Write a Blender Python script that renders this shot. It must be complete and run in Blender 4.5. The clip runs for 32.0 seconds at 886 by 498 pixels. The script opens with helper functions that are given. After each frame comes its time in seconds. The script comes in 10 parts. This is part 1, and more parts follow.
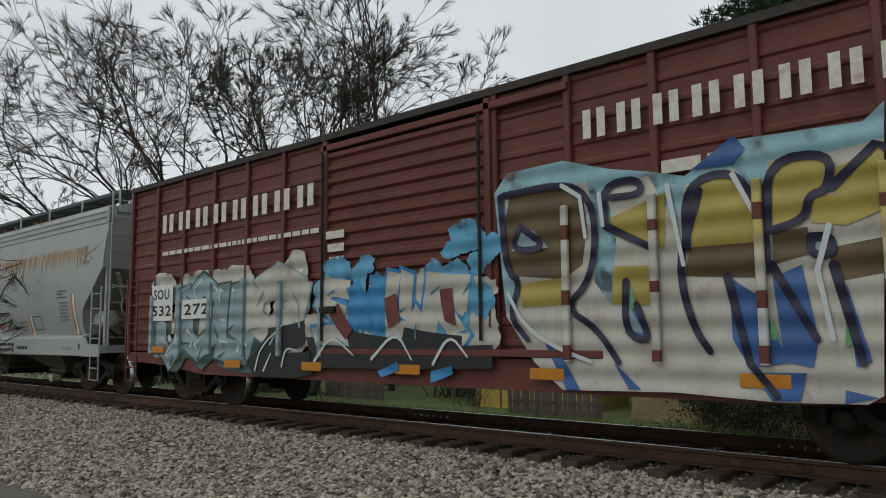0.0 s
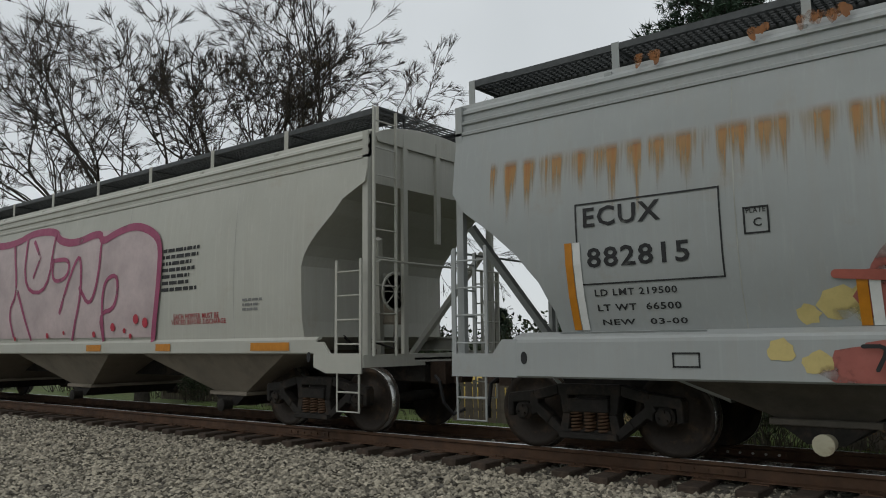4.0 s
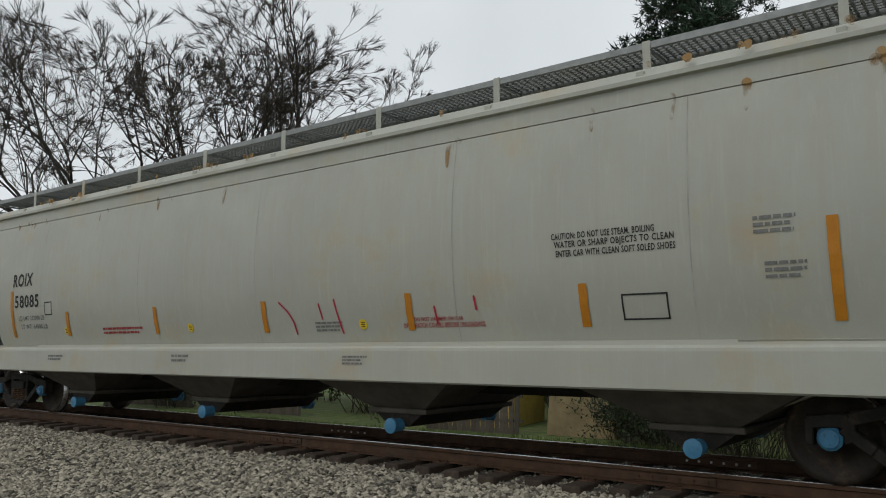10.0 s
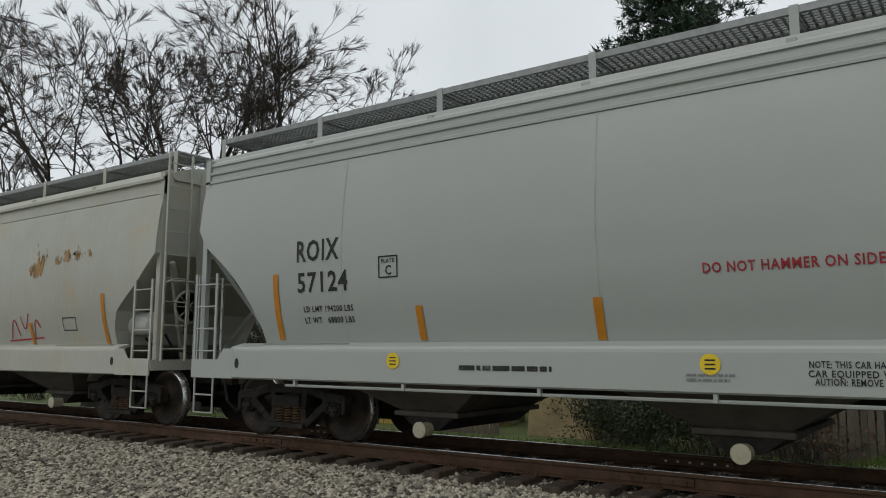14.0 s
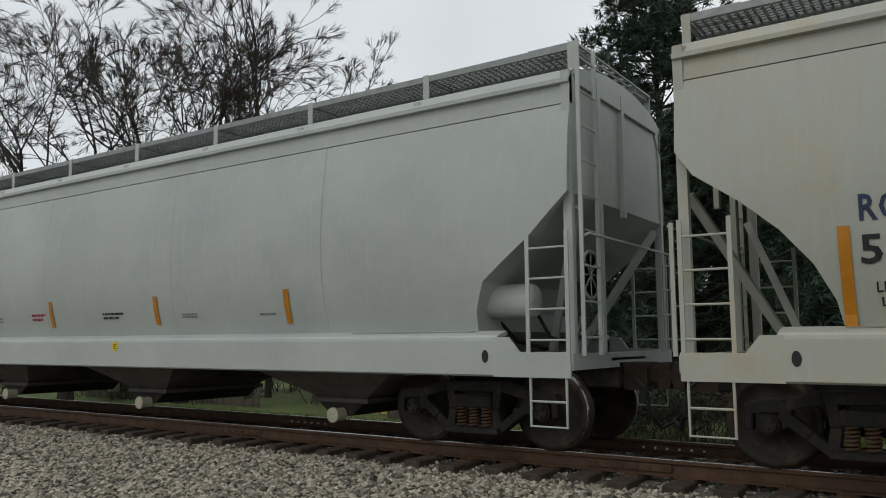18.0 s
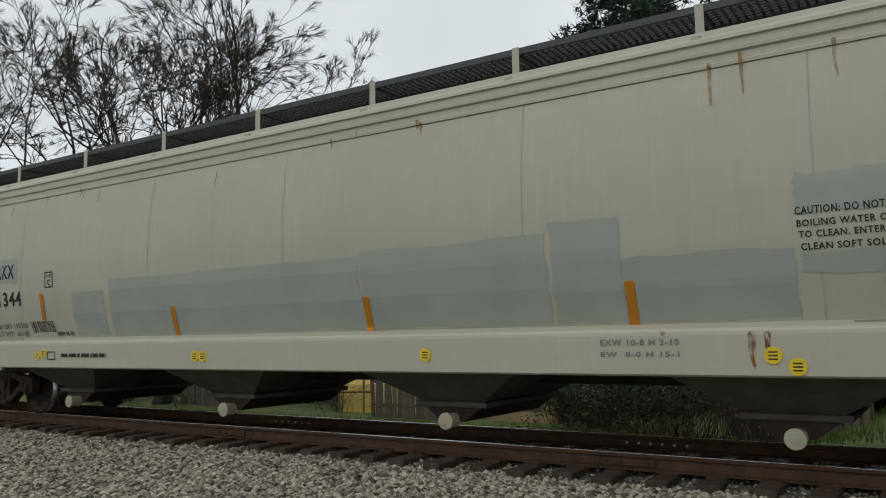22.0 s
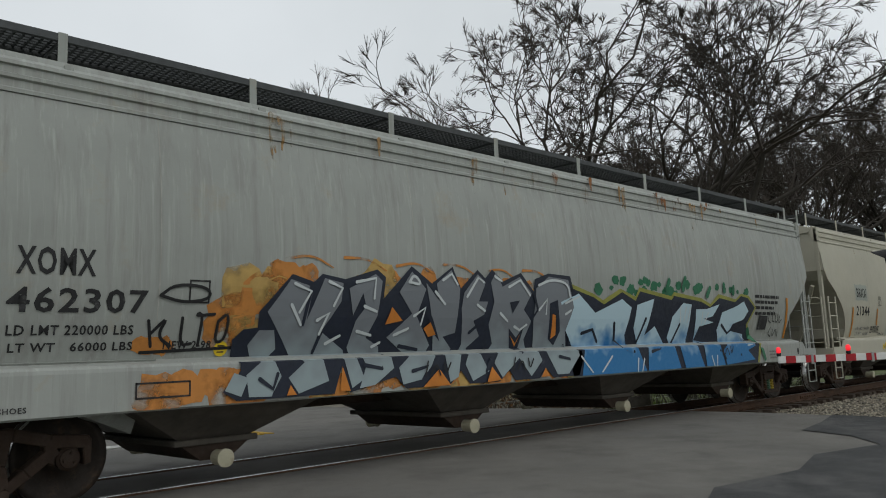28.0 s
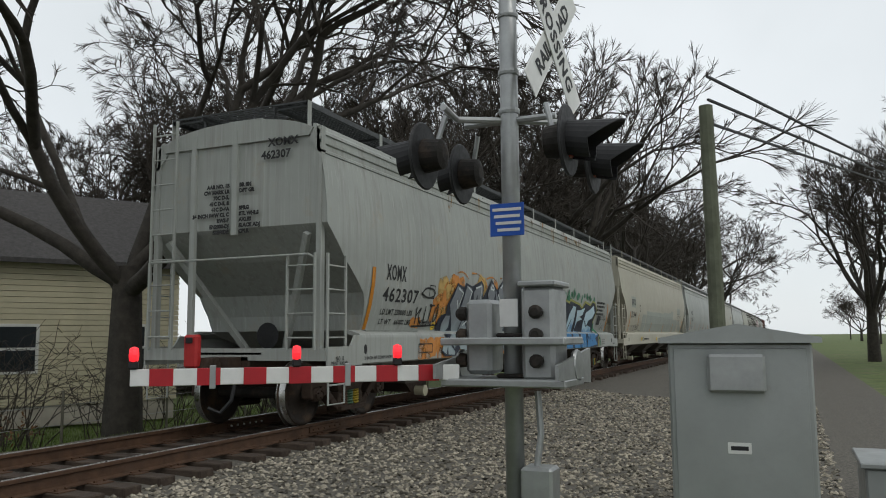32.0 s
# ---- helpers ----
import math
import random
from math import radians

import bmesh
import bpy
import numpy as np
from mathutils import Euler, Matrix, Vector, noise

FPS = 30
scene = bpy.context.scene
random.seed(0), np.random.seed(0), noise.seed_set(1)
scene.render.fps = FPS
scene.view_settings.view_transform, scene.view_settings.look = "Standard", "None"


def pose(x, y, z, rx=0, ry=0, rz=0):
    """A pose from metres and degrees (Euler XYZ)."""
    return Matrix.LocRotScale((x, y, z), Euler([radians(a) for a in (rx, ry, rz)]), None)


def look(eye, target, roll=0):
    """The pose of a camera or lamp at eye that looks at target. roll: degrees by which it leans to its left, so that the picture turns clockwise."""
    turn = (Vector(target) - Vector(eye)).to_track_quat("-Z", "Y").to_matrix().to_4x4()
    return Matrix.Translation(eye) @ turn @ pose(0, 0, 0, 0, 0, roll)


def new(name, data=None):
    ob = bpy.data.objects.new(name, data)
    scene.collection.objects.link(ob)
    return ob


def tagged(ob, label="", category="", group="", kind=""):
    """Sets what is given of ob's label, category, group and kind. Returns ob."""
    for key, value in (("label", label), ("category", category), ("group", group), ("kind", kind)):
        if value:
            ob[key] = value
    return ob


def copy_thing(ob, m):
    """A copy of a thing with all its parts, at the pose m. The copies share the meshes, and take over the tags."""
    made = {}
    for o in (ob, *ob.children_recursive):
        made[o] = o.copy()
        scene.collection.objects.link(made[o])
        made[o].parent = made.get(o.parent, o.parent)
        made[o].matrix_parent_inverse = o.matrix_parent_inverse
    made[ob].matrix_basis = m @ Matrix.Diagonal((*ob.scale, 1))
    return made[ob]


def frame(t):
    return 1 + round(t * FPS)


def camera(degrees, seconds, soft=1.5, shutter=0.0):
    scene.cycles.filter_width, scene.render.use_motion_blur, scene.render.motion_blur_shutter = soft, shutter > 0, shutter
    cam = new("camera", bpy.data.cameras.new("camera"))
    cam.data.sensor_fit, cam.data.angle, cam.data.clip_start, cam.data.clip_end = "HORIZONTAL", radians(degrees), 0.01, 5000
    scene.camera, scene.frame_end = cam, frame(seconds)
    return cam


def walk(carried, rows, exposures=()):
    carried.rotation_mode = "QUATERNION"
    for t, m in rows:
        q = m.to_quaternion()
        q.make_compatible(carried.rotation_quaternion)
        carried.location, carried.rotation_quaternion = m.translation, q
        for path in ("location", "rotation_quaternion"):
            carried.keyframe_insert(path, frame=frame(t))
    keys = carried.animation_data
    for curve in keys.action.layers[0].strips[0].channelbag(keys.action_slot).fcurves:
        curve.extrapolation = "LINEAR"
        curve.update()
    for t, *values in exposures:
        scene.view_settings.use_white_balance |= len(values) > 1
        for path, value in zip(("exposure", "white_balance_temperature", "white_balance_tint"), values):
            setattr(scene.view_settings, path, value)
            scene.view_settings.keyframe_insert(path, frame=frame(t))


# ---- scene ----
# ---------- camera and its walk ----------
cam = camera(59.1, 32.0, 1.0)
# seconds, place, yaw, pitch, roll
PATH = [
    (0.0, 0.000, -9.135, 1.270, 42.74, 6.31, 0.49),
    (0.5, 0.000, -9.135, 1.270, 41.72, 6.46, 0.13),
    (1.0, 0.000, -9.135, 1.270, 40.74, 6.60, 0.04),
    (1.5, 0.000, -9.135, 1.270, 39.85, 6.69, -0.13),
    (2.0, 0.000, -9.135, 1.270, 39.00, 6.78, -0.04),
    (2.5, 0.000, -9.135, 1.270, 38.14, 6.85, -0.18),
    (3.0, 0.000, -9.135, 1.270, 37.40, 6.85, 0.06),
    (3.5, 0.000, -9.135, 1.270, 36.97, 6.86, 0.57),
    (4.0, 0.000, -9.135, 1.270, 38.69, 6.84, 0.63),
    (4.5, 0.000, -9.135, 1.270, 42.69, 6.85, 0.54),
    (6.5, 0.000, -9.135, 1.270, 40.32, 7.18, 0.97),
    (7.0, 0.000, -9.135, 1.270, 39.72, 7.20, 0.81),
    (7.5, 0.000, -9.135, 1.270, 39.20, 7.21, 0.42),
    (8.0, 0.000, -9.135, 1.270, 38.63, 7.21, 0.33),
    (8.5, 0.000, -9.135, 1.270, 38.14, 7.27, 0.25),
    (9.0, 0.000, -9.135, 1.270, 37.65, 7.32, 0.22),
    (9.5, 0.000, -9.135, 1.270, 37.18, 7.36, 0.22),
    (10.0, 0.000, -9.135, 1.270, 36.88, 7.39, 0.01),
    (10.5, 0.000, -9.135, 1.270, 36.58, 7.37, -0.06),
    (11.0, 0.000, -9.135, 1.270, 36.30, 7.37, 0.23),
    (11.5, 0.000, -9.135, 1.270, 36.06, 7.39, 0.22),
    (12.0, 0.000, -9.135, 1.270, 35.74, 7.45, 0.31),
    (12.5, 0.000, -9.135, 1.270, 35.96, 7.43, 0.49),
    (13.0, 0.000, -9.135, 1.270, 35.89, 7.45, 0.41),
    (13.5, 0.000, -9.135, 1.270, 35.68, 7.41, 0.29),
    (14.0, 0.000, -9.135, 1.270, 35.51, 7.43, -0.11),
    (14.5, 0.000, -9.135, 1.270, 35.22, 7.41, -0.33),
    (16.5, 0.000, -9.135, 1.270, 34.50, 6.98, 0.31),
    (17.0, 0.000, -9.135, 1.270, 34.38, 6.58, 0.35),
    (17.5, 0.000, -9.135, 1.270, 34.23, 6.63, 0.42),
    (18.0, 0.000, -9.135, 1.270, 34.03, 6.66, 0.32),
    (18.5, 0.000, -9.135, 1.270, 33.83, 6.72, 0.16),
    (19.0, 0.000, -9.135, 1.270, 33.60, 6.69, 0.20),
    (19.5, 0.000, -9.135, 1.270, 33.36, 6.65, 0.57),
    (20.0, 0.000, -9.135, 1.270, 33.32, 6.58, 0.72),
    (20.5, 0.000, -9.135, 1.270, 33.19, 6.60, 0.77),
    (21.0, 0.000, -9.135, 1.270, 33.12, 6.53, 0.93),
    (21.5, 0.000, -9.135, 1.270, 33.00, 6.49, 1.05),
    (22.0, 0.000, -9.135, 1.270, 32.84, 6.50, 0.90),
    (22.5, 0.000, -9.135, 1.270, 32.65, 6.37, 1.05),
    (23.0, 0.000, -9.135, 1.270, 32.44, 6.25, 1.14),
    (23.5, 0.000, -9.135, 1.270, 32.29, 6.33, 1.22),
    (24.0, 0.000, -9.135, 1.270, 31.83, 6.26, 1.32),
    (24.5, 0.000, -9.135, 1.270, 30.78, 6.17, 1.62),
    (26.5, 0.000, -9.135, 1.270, 25.17, 5.59, 0.74),
    (27.0, 0.000, -9.135, 1.270, -0.06, 5.67, 2.02),
    (27.5, 0.000, -9.135, 1.270, -28.88, 6.93, 2.44),
    (28.0, 0.000, -9.135, 1.270, -43.73, 7.92, 2.32),
    (28.5, 0.000, -9.135, 1.270, -50.71, 7.59, 3.15),
    (29.0, 0.000, -9.135, 1.270, -55.61, 6.82, 2.37),
    (29.3, 1.830, -8.620, 1.380, -55.90, 6.70, 1.20),
    (29.6, 4.700, -8.100, 1.420, -54.60, 7.80, 0.95),
    (30.0, 6.530, -7.000, 1.420, -58.30, 8.40, 0.90),
    (30.5, 7.750, -6.500, 1.330, -62.90, 8.05, 0.70),
    (31.0, 8.760, -6.350, 1.260, -65.60, 7.65, 0.50),
    (32.0, 10.590, -7.350, 1.277, -66.11, 6.34, 0.43),
]
walk(cam, [(t, pose(x, y, z, 90 + p, r, a)) for t, x, y, z, a, p, r in PATH],
     [(0, 0.16), (2.0, 0.2), (3.0, 0.1), (4.5, 0.04), (6.5, 0.1), (9.0, 0.2), (24.5, 0.27), (26.5, 0.45), (27.2, 0.5), (28.0, 0.2), (29.2, 0.2), (30.0, 0.42), (31.0, 0.38), (32.0, 0.38)])

# ---------- how the train runs: metres along the track at t seconds ----------
RUN_T = [0, 5, 8, 11.5, 14, 18, 20, 23.5, 23.99, 24.0, 29]
RUN_V = [7.95, 7.85, 7.7, 7.3, 7.15, 6.92, 6.82, 6.62, 6.58, 6.42, 5.64]
_ts = np.arange(0, 2901) / 100
_v = np.interp(_ts, RUN_T, RUN_V)
_s = np.concatenate([[0], np.cumsum((_v[1:] + _v[:-1]) * 0.005)])
_s = _s - np.interp(24, _ts, _s)
_ts = np.concatenate([_ts, [29.3, 29.6, 30.0, 30.5, 31.0, 31.5, 32.0]])
_s = np.concatenate([_s, [31.95, 34.05, 36.25, 38.95, 41.3, 42.75, 43.85]])


def run(t):
    slack = np.interp(t, [26, 26.5, 27, 27.5, 28, 28.5, 29], [0, 0.08, 0.2, 0.19, 0.17, 0.18, 0.2])
    return float(np.interp(t, _ts, _s) - slack)


# ---------- sky and sun: a closed white overcast ----------
world = bpy.data.worlds.new("sky")
scene.world = world
world.use_nodes = True
wn, wl = world.node_tree.nodes, world.node_tree.links
wn.clear()
w_out, w_bg = wn.new("ShaderNodeOutputWorld"), wn.new("ShaderNodeBackground")
w_sky = wn.new("ShaderNodeTexSky")
w_sky.sky_type, w_sky.sun_disc = "NISHITA", False
w_sky.sun_elevation, w_sky.sun_rotation = radians(48), radians(200)
w_co, w_no, w_ramp = wn.new("ShaderNodeTexCoord"), wn.new("ShaderNodeTexNoise"), wn.new("ShaderNodeValToRGB")
w_no.inputs["Scale"].default_value, w_no.inputs["Detail"].default_value = 2.2, 5
w_ramp.color_ramp.elements[0].position, w_ramp.color_ramp.elements[1].position = 0.3, 0.75
w_ramp.color_ramp.elements[0].color = (0.565, 0.60, 0.615, 1)
w_ramp.color_ramp.elements[1].color = (0.70, 0.735, 0.755, 1)
w_mul, w_mix = wn.new("ShaderNodeMix"), wn.new("ShaderNodeMix")
w_mul.data_type = w_mix.data_type = "RGBA"
w_mul.blend_type = "MULTIPLY"
w_mul.inputs[0].default_value, w_mix.inputs[0].default_value = 1.0, 0.93
wl.new(w_co.outputs["Generated"], w_no.inputs["Vector"])
wl.new(w_no.outputs["Fac"], w_ramp.inputs["Fac"])
w_mul.inputs[7].default_value = (0.1, 0.1, 0.1, 1)
wl.new(w_sky.outputs["Color"], w_mul.inputs[6])
wl.new(w_mul.outputs[2], w_mix.inputs[6])
wl.new(w_ramp.outputs["Color"], w_mix.inputs[7])
wl.new(w_mix.outputs[2], w_bg.inputs["Color"])
w_bg.inputs["Strength"].default_value = 1.0
wl.new(w_bg.outputs["Background"], w_out.inputs["Surface"])
sun = new("sun", bpy.data.lights.new("sun", "SUN"))
sun.data.energy, sun.data.angle, sun.data.color = 0.45, radians(25), (1.0, 0.97, 0.92)
sun.matrix_world = look((0, 0, 0), (3, 8, -10))

# ---------- materials ----------


def mat(name, rgb, rough=0.7, metal=0.0, var=0.25, scale=6.0, bump=0.15, bscale=40.0, dirt=None, dirt_amt=0.0, dirt_scale=1.2,
        streak=0.0, streak_rgb=None, coords="Object", rnd=0.0, spec=0.4):
    """A procedural surface: base colour, two scales of variation, stains or vertical streaks, fine relief."""
    m = bpy.data.materials.new(name)
    m.use_nodes = True
    n, l = m.node_tree.nodes, m.node_tree.links
    b = n["Principled BSDF"]
    b.inputs["Metallic"].default_value = metal
    b.inputs["Specular IOR Level"].default_value = spec
    co = n.new("ShaderNodeTexCoord")
    src = co.outputs[coords]

    def noise_tex(sc, detail=5.0, vec=None, rough_=0.6):
        t = n.new("ShaderNodeTexNoise")
        t.inputs["Scale"].default_value, t.inputs["Detail"].default_value, t.inputs["Roughness"].default_value = sc, detail, rough_
        l.new(vec or src, t.inputs["Vector"])
        return t.outputs["Fac"]

    def mixc(a, c, fac, mode="MIX"):
        x = n.new("ShaderNodeMix")
        x.data_type, x.blend_type = "RGBA", mode
        for sock, val in ((x.inputs[0], fac), (x.inputs[6], a), (x.inputs[7], c)):
            if isinstance(val, (int, float)):
                sock.default_value = val
            elif isinstance(val, tuple):
                sock.default_value = (*val[:3], 1)
            else:
                l.new(val, sock)
        return x.outputs[2]

    def ramp(fac, lo, hi, a=0.0, c=1.0):
        r = n.new("ShaderNodeMapRange")
        r.inputs[1].default_value, r.inputs[2].default_value, r.inputs[3].default_value, r.inputs[4].default_value = lo, hi, a, c
        l.new(fac, r.inputs[0])
        return r.outputs[0]

    rgb = (0.95 * rgb[0] ** 1.1, 0.95 * rgb[1] ** 1.1, 0.915 * rgb[2] ** 1.1)
    dark = tuple(c * (1 - var) for c in rgb)
    lite = tuple(min(1, c * (1 + var * 0.7)) for c in rgb)
    col = mixc(dark, lite, ramp(noise_tex(scale), 0.3, 0.7))
    fine = noise_tex(scale * 9, 3)
    col = mixc(col, tuple(c * 0.72 for c in rgb), ramp(fine, 0.52, 0.8, 0, 0.5 * min(1, var * 3)))
    if dirt:
        col = mixc(col, dirt, ramp(noise_tex(dirt_scale, 7, None, 0.7), 0.62 - dirt_amt * 0.3, 0.72, 0, min(1, 0.4 + dirt_amt)))
    if streak:
        mp = n.new("ShaderNodeMapping")
        mp.inputs["Scale"].default_value = (5.0, 5.0, 0.22)
        l.new(src, mp.inputs["Vector"])
        s1 = noise_tex(1.6, 6, mp.outputs["Vector"], 0.65)
        col = mixc(col, streak_rgb or dark, ramp(s1, 0.5, 0.72, 0, streak))
        s2 = noise_tex(3.7, 4, mp.outputs["Vector"], 0.6)
        col = mixc(col, tuple(min(1, c * 1.25 + 0.03) for c in rgb), ramp(s2, 0.55, 0.75, 0, streak * 0.6))
    if rnd:
        oi = n.new("ShaderNodeObjectInfo")
        col = mixc(col, tuple(c * 0.35 for c in rgb), ramp(oi.outputs["Random"], 0, 1, 0, rnd))
    l.new(col, b.inputs["Base Color"])
    rr = ramp(noise_tex(scale * 3, 4), 0.25, 0.75, max(0.05, rough - 0.12), min(1, rough + 0.12))
    l.new(rr, b.inputs["Roughness"])
    if bump:
        bp = n.new("ShaderNodeBump")
        bp.inputs["Strength"].default_value, bp.inputs["Distance"].default_value = bump, 0.02
        l.new(noise_tex(bscale, 4), bp.inputs["Height"])
        l.new(bp.outputs["Normal"], b.inputs["Normal"])
    return m


def islands(m, amount=0.5):
    """Lets each loose piece of a joined mesh differ in lightness."""
    n, l = m.node_tree.nodes, m.node_tree.links
    b = n["Principled BSDF"]
    old = b.inputs["Base Color"].links[0].from_socket
    g, r, x = n.new("ShaderNodeNewGeometry"), n.new("ShaderNodeMapRange"), n.new("ShaderNodeMix")
    r.inputs[3].default_value, r.inputs[4].default_value = 1 - amount, 1 + amount * 0.6
    x.data_type, x.blend_type = "RGBA", "MULTIPLY"
    x.inputs[0].default_value = 1.0
    l.new(g.outputs["Random Per Island"], r.inputs[0])
    l.new(old, x.inputs[6])
    l.new(r.outputs[0], x.inputs[7])
    l.new(x.outputs[2], b.inputs["Base Color"])
    return m


def glow(name, rgb, strength):
    m = bpy.data.materials.new(name)
    m.use_nodes = True
    b = m.node_tree.nodes["Principled BSDF"]
    b.inputs["Base Color"].default_value = (*rgb, 1)
    b.inputs["Emission Color"].default_value = (*rgb, 1)
    b.inputs["Emission Strength"].default_value = strength
    return m


RUST = (0.16, 0.065, 0.025)
M_GRAVEL = islands(mat("gravel", (0.37, 0.335, 0.275), 0.9, var=0.35, scale=20, bump=0.4), 0.85)
M_BALLAST = mat("ballast_bed", (0.15, 0.138, 0.12), 0.95, var=0.55, scale=26, bump=1.0, bscale=24)
M_GRASS_SOIL = mat("grass_ground", (0.125, 0.165, 0.052), 0.95, var=0.5, scale=3, bump=0.6, bscale=18, dirt=(0.15, 0.12, 0.07), dirt_amt=0.35, dirt_scale=0.5)
M_BLADE = islands(mat("grass_blades", (0.14, 0.20, 0.05), 0.8, var=0.3, scale=2, bump=0), 0.5)
M_ASPHALT = mat("asphalt", (0.065, 0.066, 0.068), 0.85, var=0.3, scale=1.2, bump=0.5, bscale=120, dirt=(0.12, 0.115, 0.11), dirt_amt=0.35, dirt_scale=0.7)
M_ASPHALT_OLD = mat("worn_asphalt", (0.18, 0.172, 0.16), 0.85, var=0.3, scale=1.0, bump=0.5, bscale=110, dirt=(0.07, 0.07, 0.07), dirt_amt=0.3, dirt_scale=0.5)
M_CONCRETE = mat("concrete", (0.42, 0.39, 0.34), 0.9, var=0.2, scale=2, bump=0.3, bscale=60)
M_TILE_RED = mat("red_pad", (0.30, 0.12, 0.075), 0.85, var=0.2, scale=4, bump=0.2)
M_ROADWHITE = mat("road_white", (0.62, 0.62, 0.60), 0.8, var=0.15, scale=6, bump=0.3, dirt=(0.2, 0.2, 0.2), dirt_amt=0.5, dirt_scale=4)
M_ROADYELLOW = mat("road_yellow", (0.62, 0.40, 0.06), 0.8, var=0.15, scale=6, bump=0.3, dirt=(0.2, 0.17, 0.1), dirt_amt=0.25, dirt_scale=5)
M_RAIL = mat("rail_rust", (0.105, 0.058, 0.034), 0.8, metal=0.1, var=0.35, scale=5, bump=0.2, dirt=(0.06, 0.04, 0.03), dirt_amt=0.3)
M_RAILTOP = mat("rail_head", (0.55, 0.55, 0.56), 0.28, metal=1.0, var=0.1, scale=12, bump=0.02)
M_TIE = mat("tie_wood", (0.085, 0.062, 0.047), 0.92, var=0.45, scale=7, bump=0.6, bscale=30, rnd=0.4)
M_STEELDARK = mat("truck_steel", (0.032, 0.028, 0.025), 0.75, metal=0.3, var=0.4, scale=6, bump=0.2, dirt=(0.085, 0.055, 0.035), dirt_amt=0.3, dirt_scale=3)
M_STEELBROWN = mat("rusty_truck_steel", (0.06, 0.038, 0.026), 0.8, metal=0.1, var=0.4, scale=6, bump=0.2, dirt=(0.05, 0.04, 0.035), dirt_amt=0.3, dirt_scale=3)
M_WHEEL = mat("wheel_steel", (0.055, 0.044, 0.037), 0.65, metal=0.5, var=0.35, scale=5, bump=0.15, dirt=(0.14, 0.085, 0.05), dirt_amt=0.3, dirt_scale=4)
M_TREAD = mat("wheel_tread", (0.5, 0.5, 0.5), 0.3, metal=1.0, var=0.1, bump=0)
M_BLACK = mat("black_paint", (0.02, 0.02, 0.022), 0.6, var=0.2, bump=0.05)
M_INK = mat("stencil_black", (0.028, 0.028, 0.03), 0.7, var=0.35, scale=12, bump=0, dirt=(0.2, 0.2, 0.19), dirt_amt=0.12, dirt_scale=9)
M_INKFAINT = mat("worn_stencil", (0.22, 0.22, 0.22), 0.7, var=0.3, scale=20, bump=0)
M_INKRED = mat("stencil_red", (0.36, 0.04, 0.05), 0.7, var=0.25, scale=12, bump=0)
M_INKWHITE = mat("stencil_white", (0.66, 0.63, 0.56), 0.7, var=0.2, scale=10, bump=0, dirt=(0.25, 0.1, 0.07), dirt_amt=0.18, dirt_scale=6)
M_REFLECT = mat("reflective_strip", (0.52, 0.215, 0.012), 0.5, var=0.15, scale=8, bump=0.05)
M_YELLOW = mat("yellow_sticker", (0.75, 0.55, 0.03), 0.5, var=0.1, bump=0)
M_WHITEPAINT = mat("white_paint", (0.62, 0.62, 0.60), 0.5, var=0.12, scale=4, bump=0.05, dirt=(0.3, 0.24, 0.17), dirt_amt=0.15, dirt_scale=3)
M_SPRING = mat("spring_steel", (0.13, 0.075, 0.045), 0.7, metal=0.3, var=0.3, bump=0.1)
M_MESHDARK = mat("walkway_grating", (0.10, 0.105, 0.11), 0.6, metal=0.5, var=0.2, bump=0.1)
M_MESHLITE = mat("galvanised_grating", (0.30, 0.31, 0.315), 0.5, metal=0.5, var=0.2, bump=0.1)
# dusty grey-brown, its base colour lowered to carry the shade under the cars
M_HOPPERDIRTSHADE = mat("dusty_shaded_hopper", (0.11, 0.097, 0.083), 0.85, var=0.35, scale=3, bump=0.15, dirt=(0.08, 0.065, 0.05), dirt_amt=0.35)

# ---------- mesh helpers ----------


def part(name, bm, material, parent=None, label="", smooth=False):
    """Links a bmesh (or a ready mesh) as one mesh object under a thing or a part."""
    if isinstance(bm, bpy.types.Mesh):
        me = bm
    else:
        bmesh.ops.recalc_face_normals(bm, faces=bm.faces)
        me = bpy.data.meshes.new(name)
        bm.to_mesh(me)
        bm.free()
        if smooth:
            me.shade_smooth()
    if material and not me.materials:
        me.materials.append(material)
    ob = new(name, me)
    if parent:
        ob.parent = parent
    if label:
        ob["label"] = label
    return ob


def thing(name, label, category, at=None, group="", kind=""):
    ob = tagged(new(name), label, category, group, kind)
    if at is not None:
        ob.matrix_basis = at
    return ob


def B():
    return bmesh.new()


def box(bm, x0, x1, y0, y1, z0, z1):
    v = [bm.verts.new((x, y, z)) for x in (x0, x1) for y in (y0, y1) for z in (z0, z1)]
    for f in ((0, 1, 3, 2), (4, 6, 7, 5), (0, 4, 5, 1), (2, 3, 7, 6), (0, 2, 6, 4), (1, 5, 7, 3)):
        bm.faces.new([v[i] for i in f])
    return v


def bbox(x0, x1, y0, y1, z0, z1, bev=0.006, seg=1):
    """A box with softened edges."""
    bm = B()
    box(bm, x0, x1, y0, y1, z0, z1)
    bmesh.ops.recalc_face_normals(bm, faces=bm.faces)
    bmesh.ops.bevel(bm, geom=bm.edges[:], offset=bev, segments=seg, affect="EDGES")
    return bm


def prism(bm, prof, x0, x1, cap=True):
    """A closed (y, z) profile pulled along x."""
    a = [bm.verts.new((x0, y, z)) for y, z in prof]
    c = [bm.verts.new((x1, y, z)) for y, z in prof]
    k = len(prof)
    for i in range(k):
        bm.faces.new((a[i], a[(i + 1) % k], c[(i + 1) % k], c[i]))
    if cap:
        bm.faces.new(a[::-1])
        bm.faces.new(c)


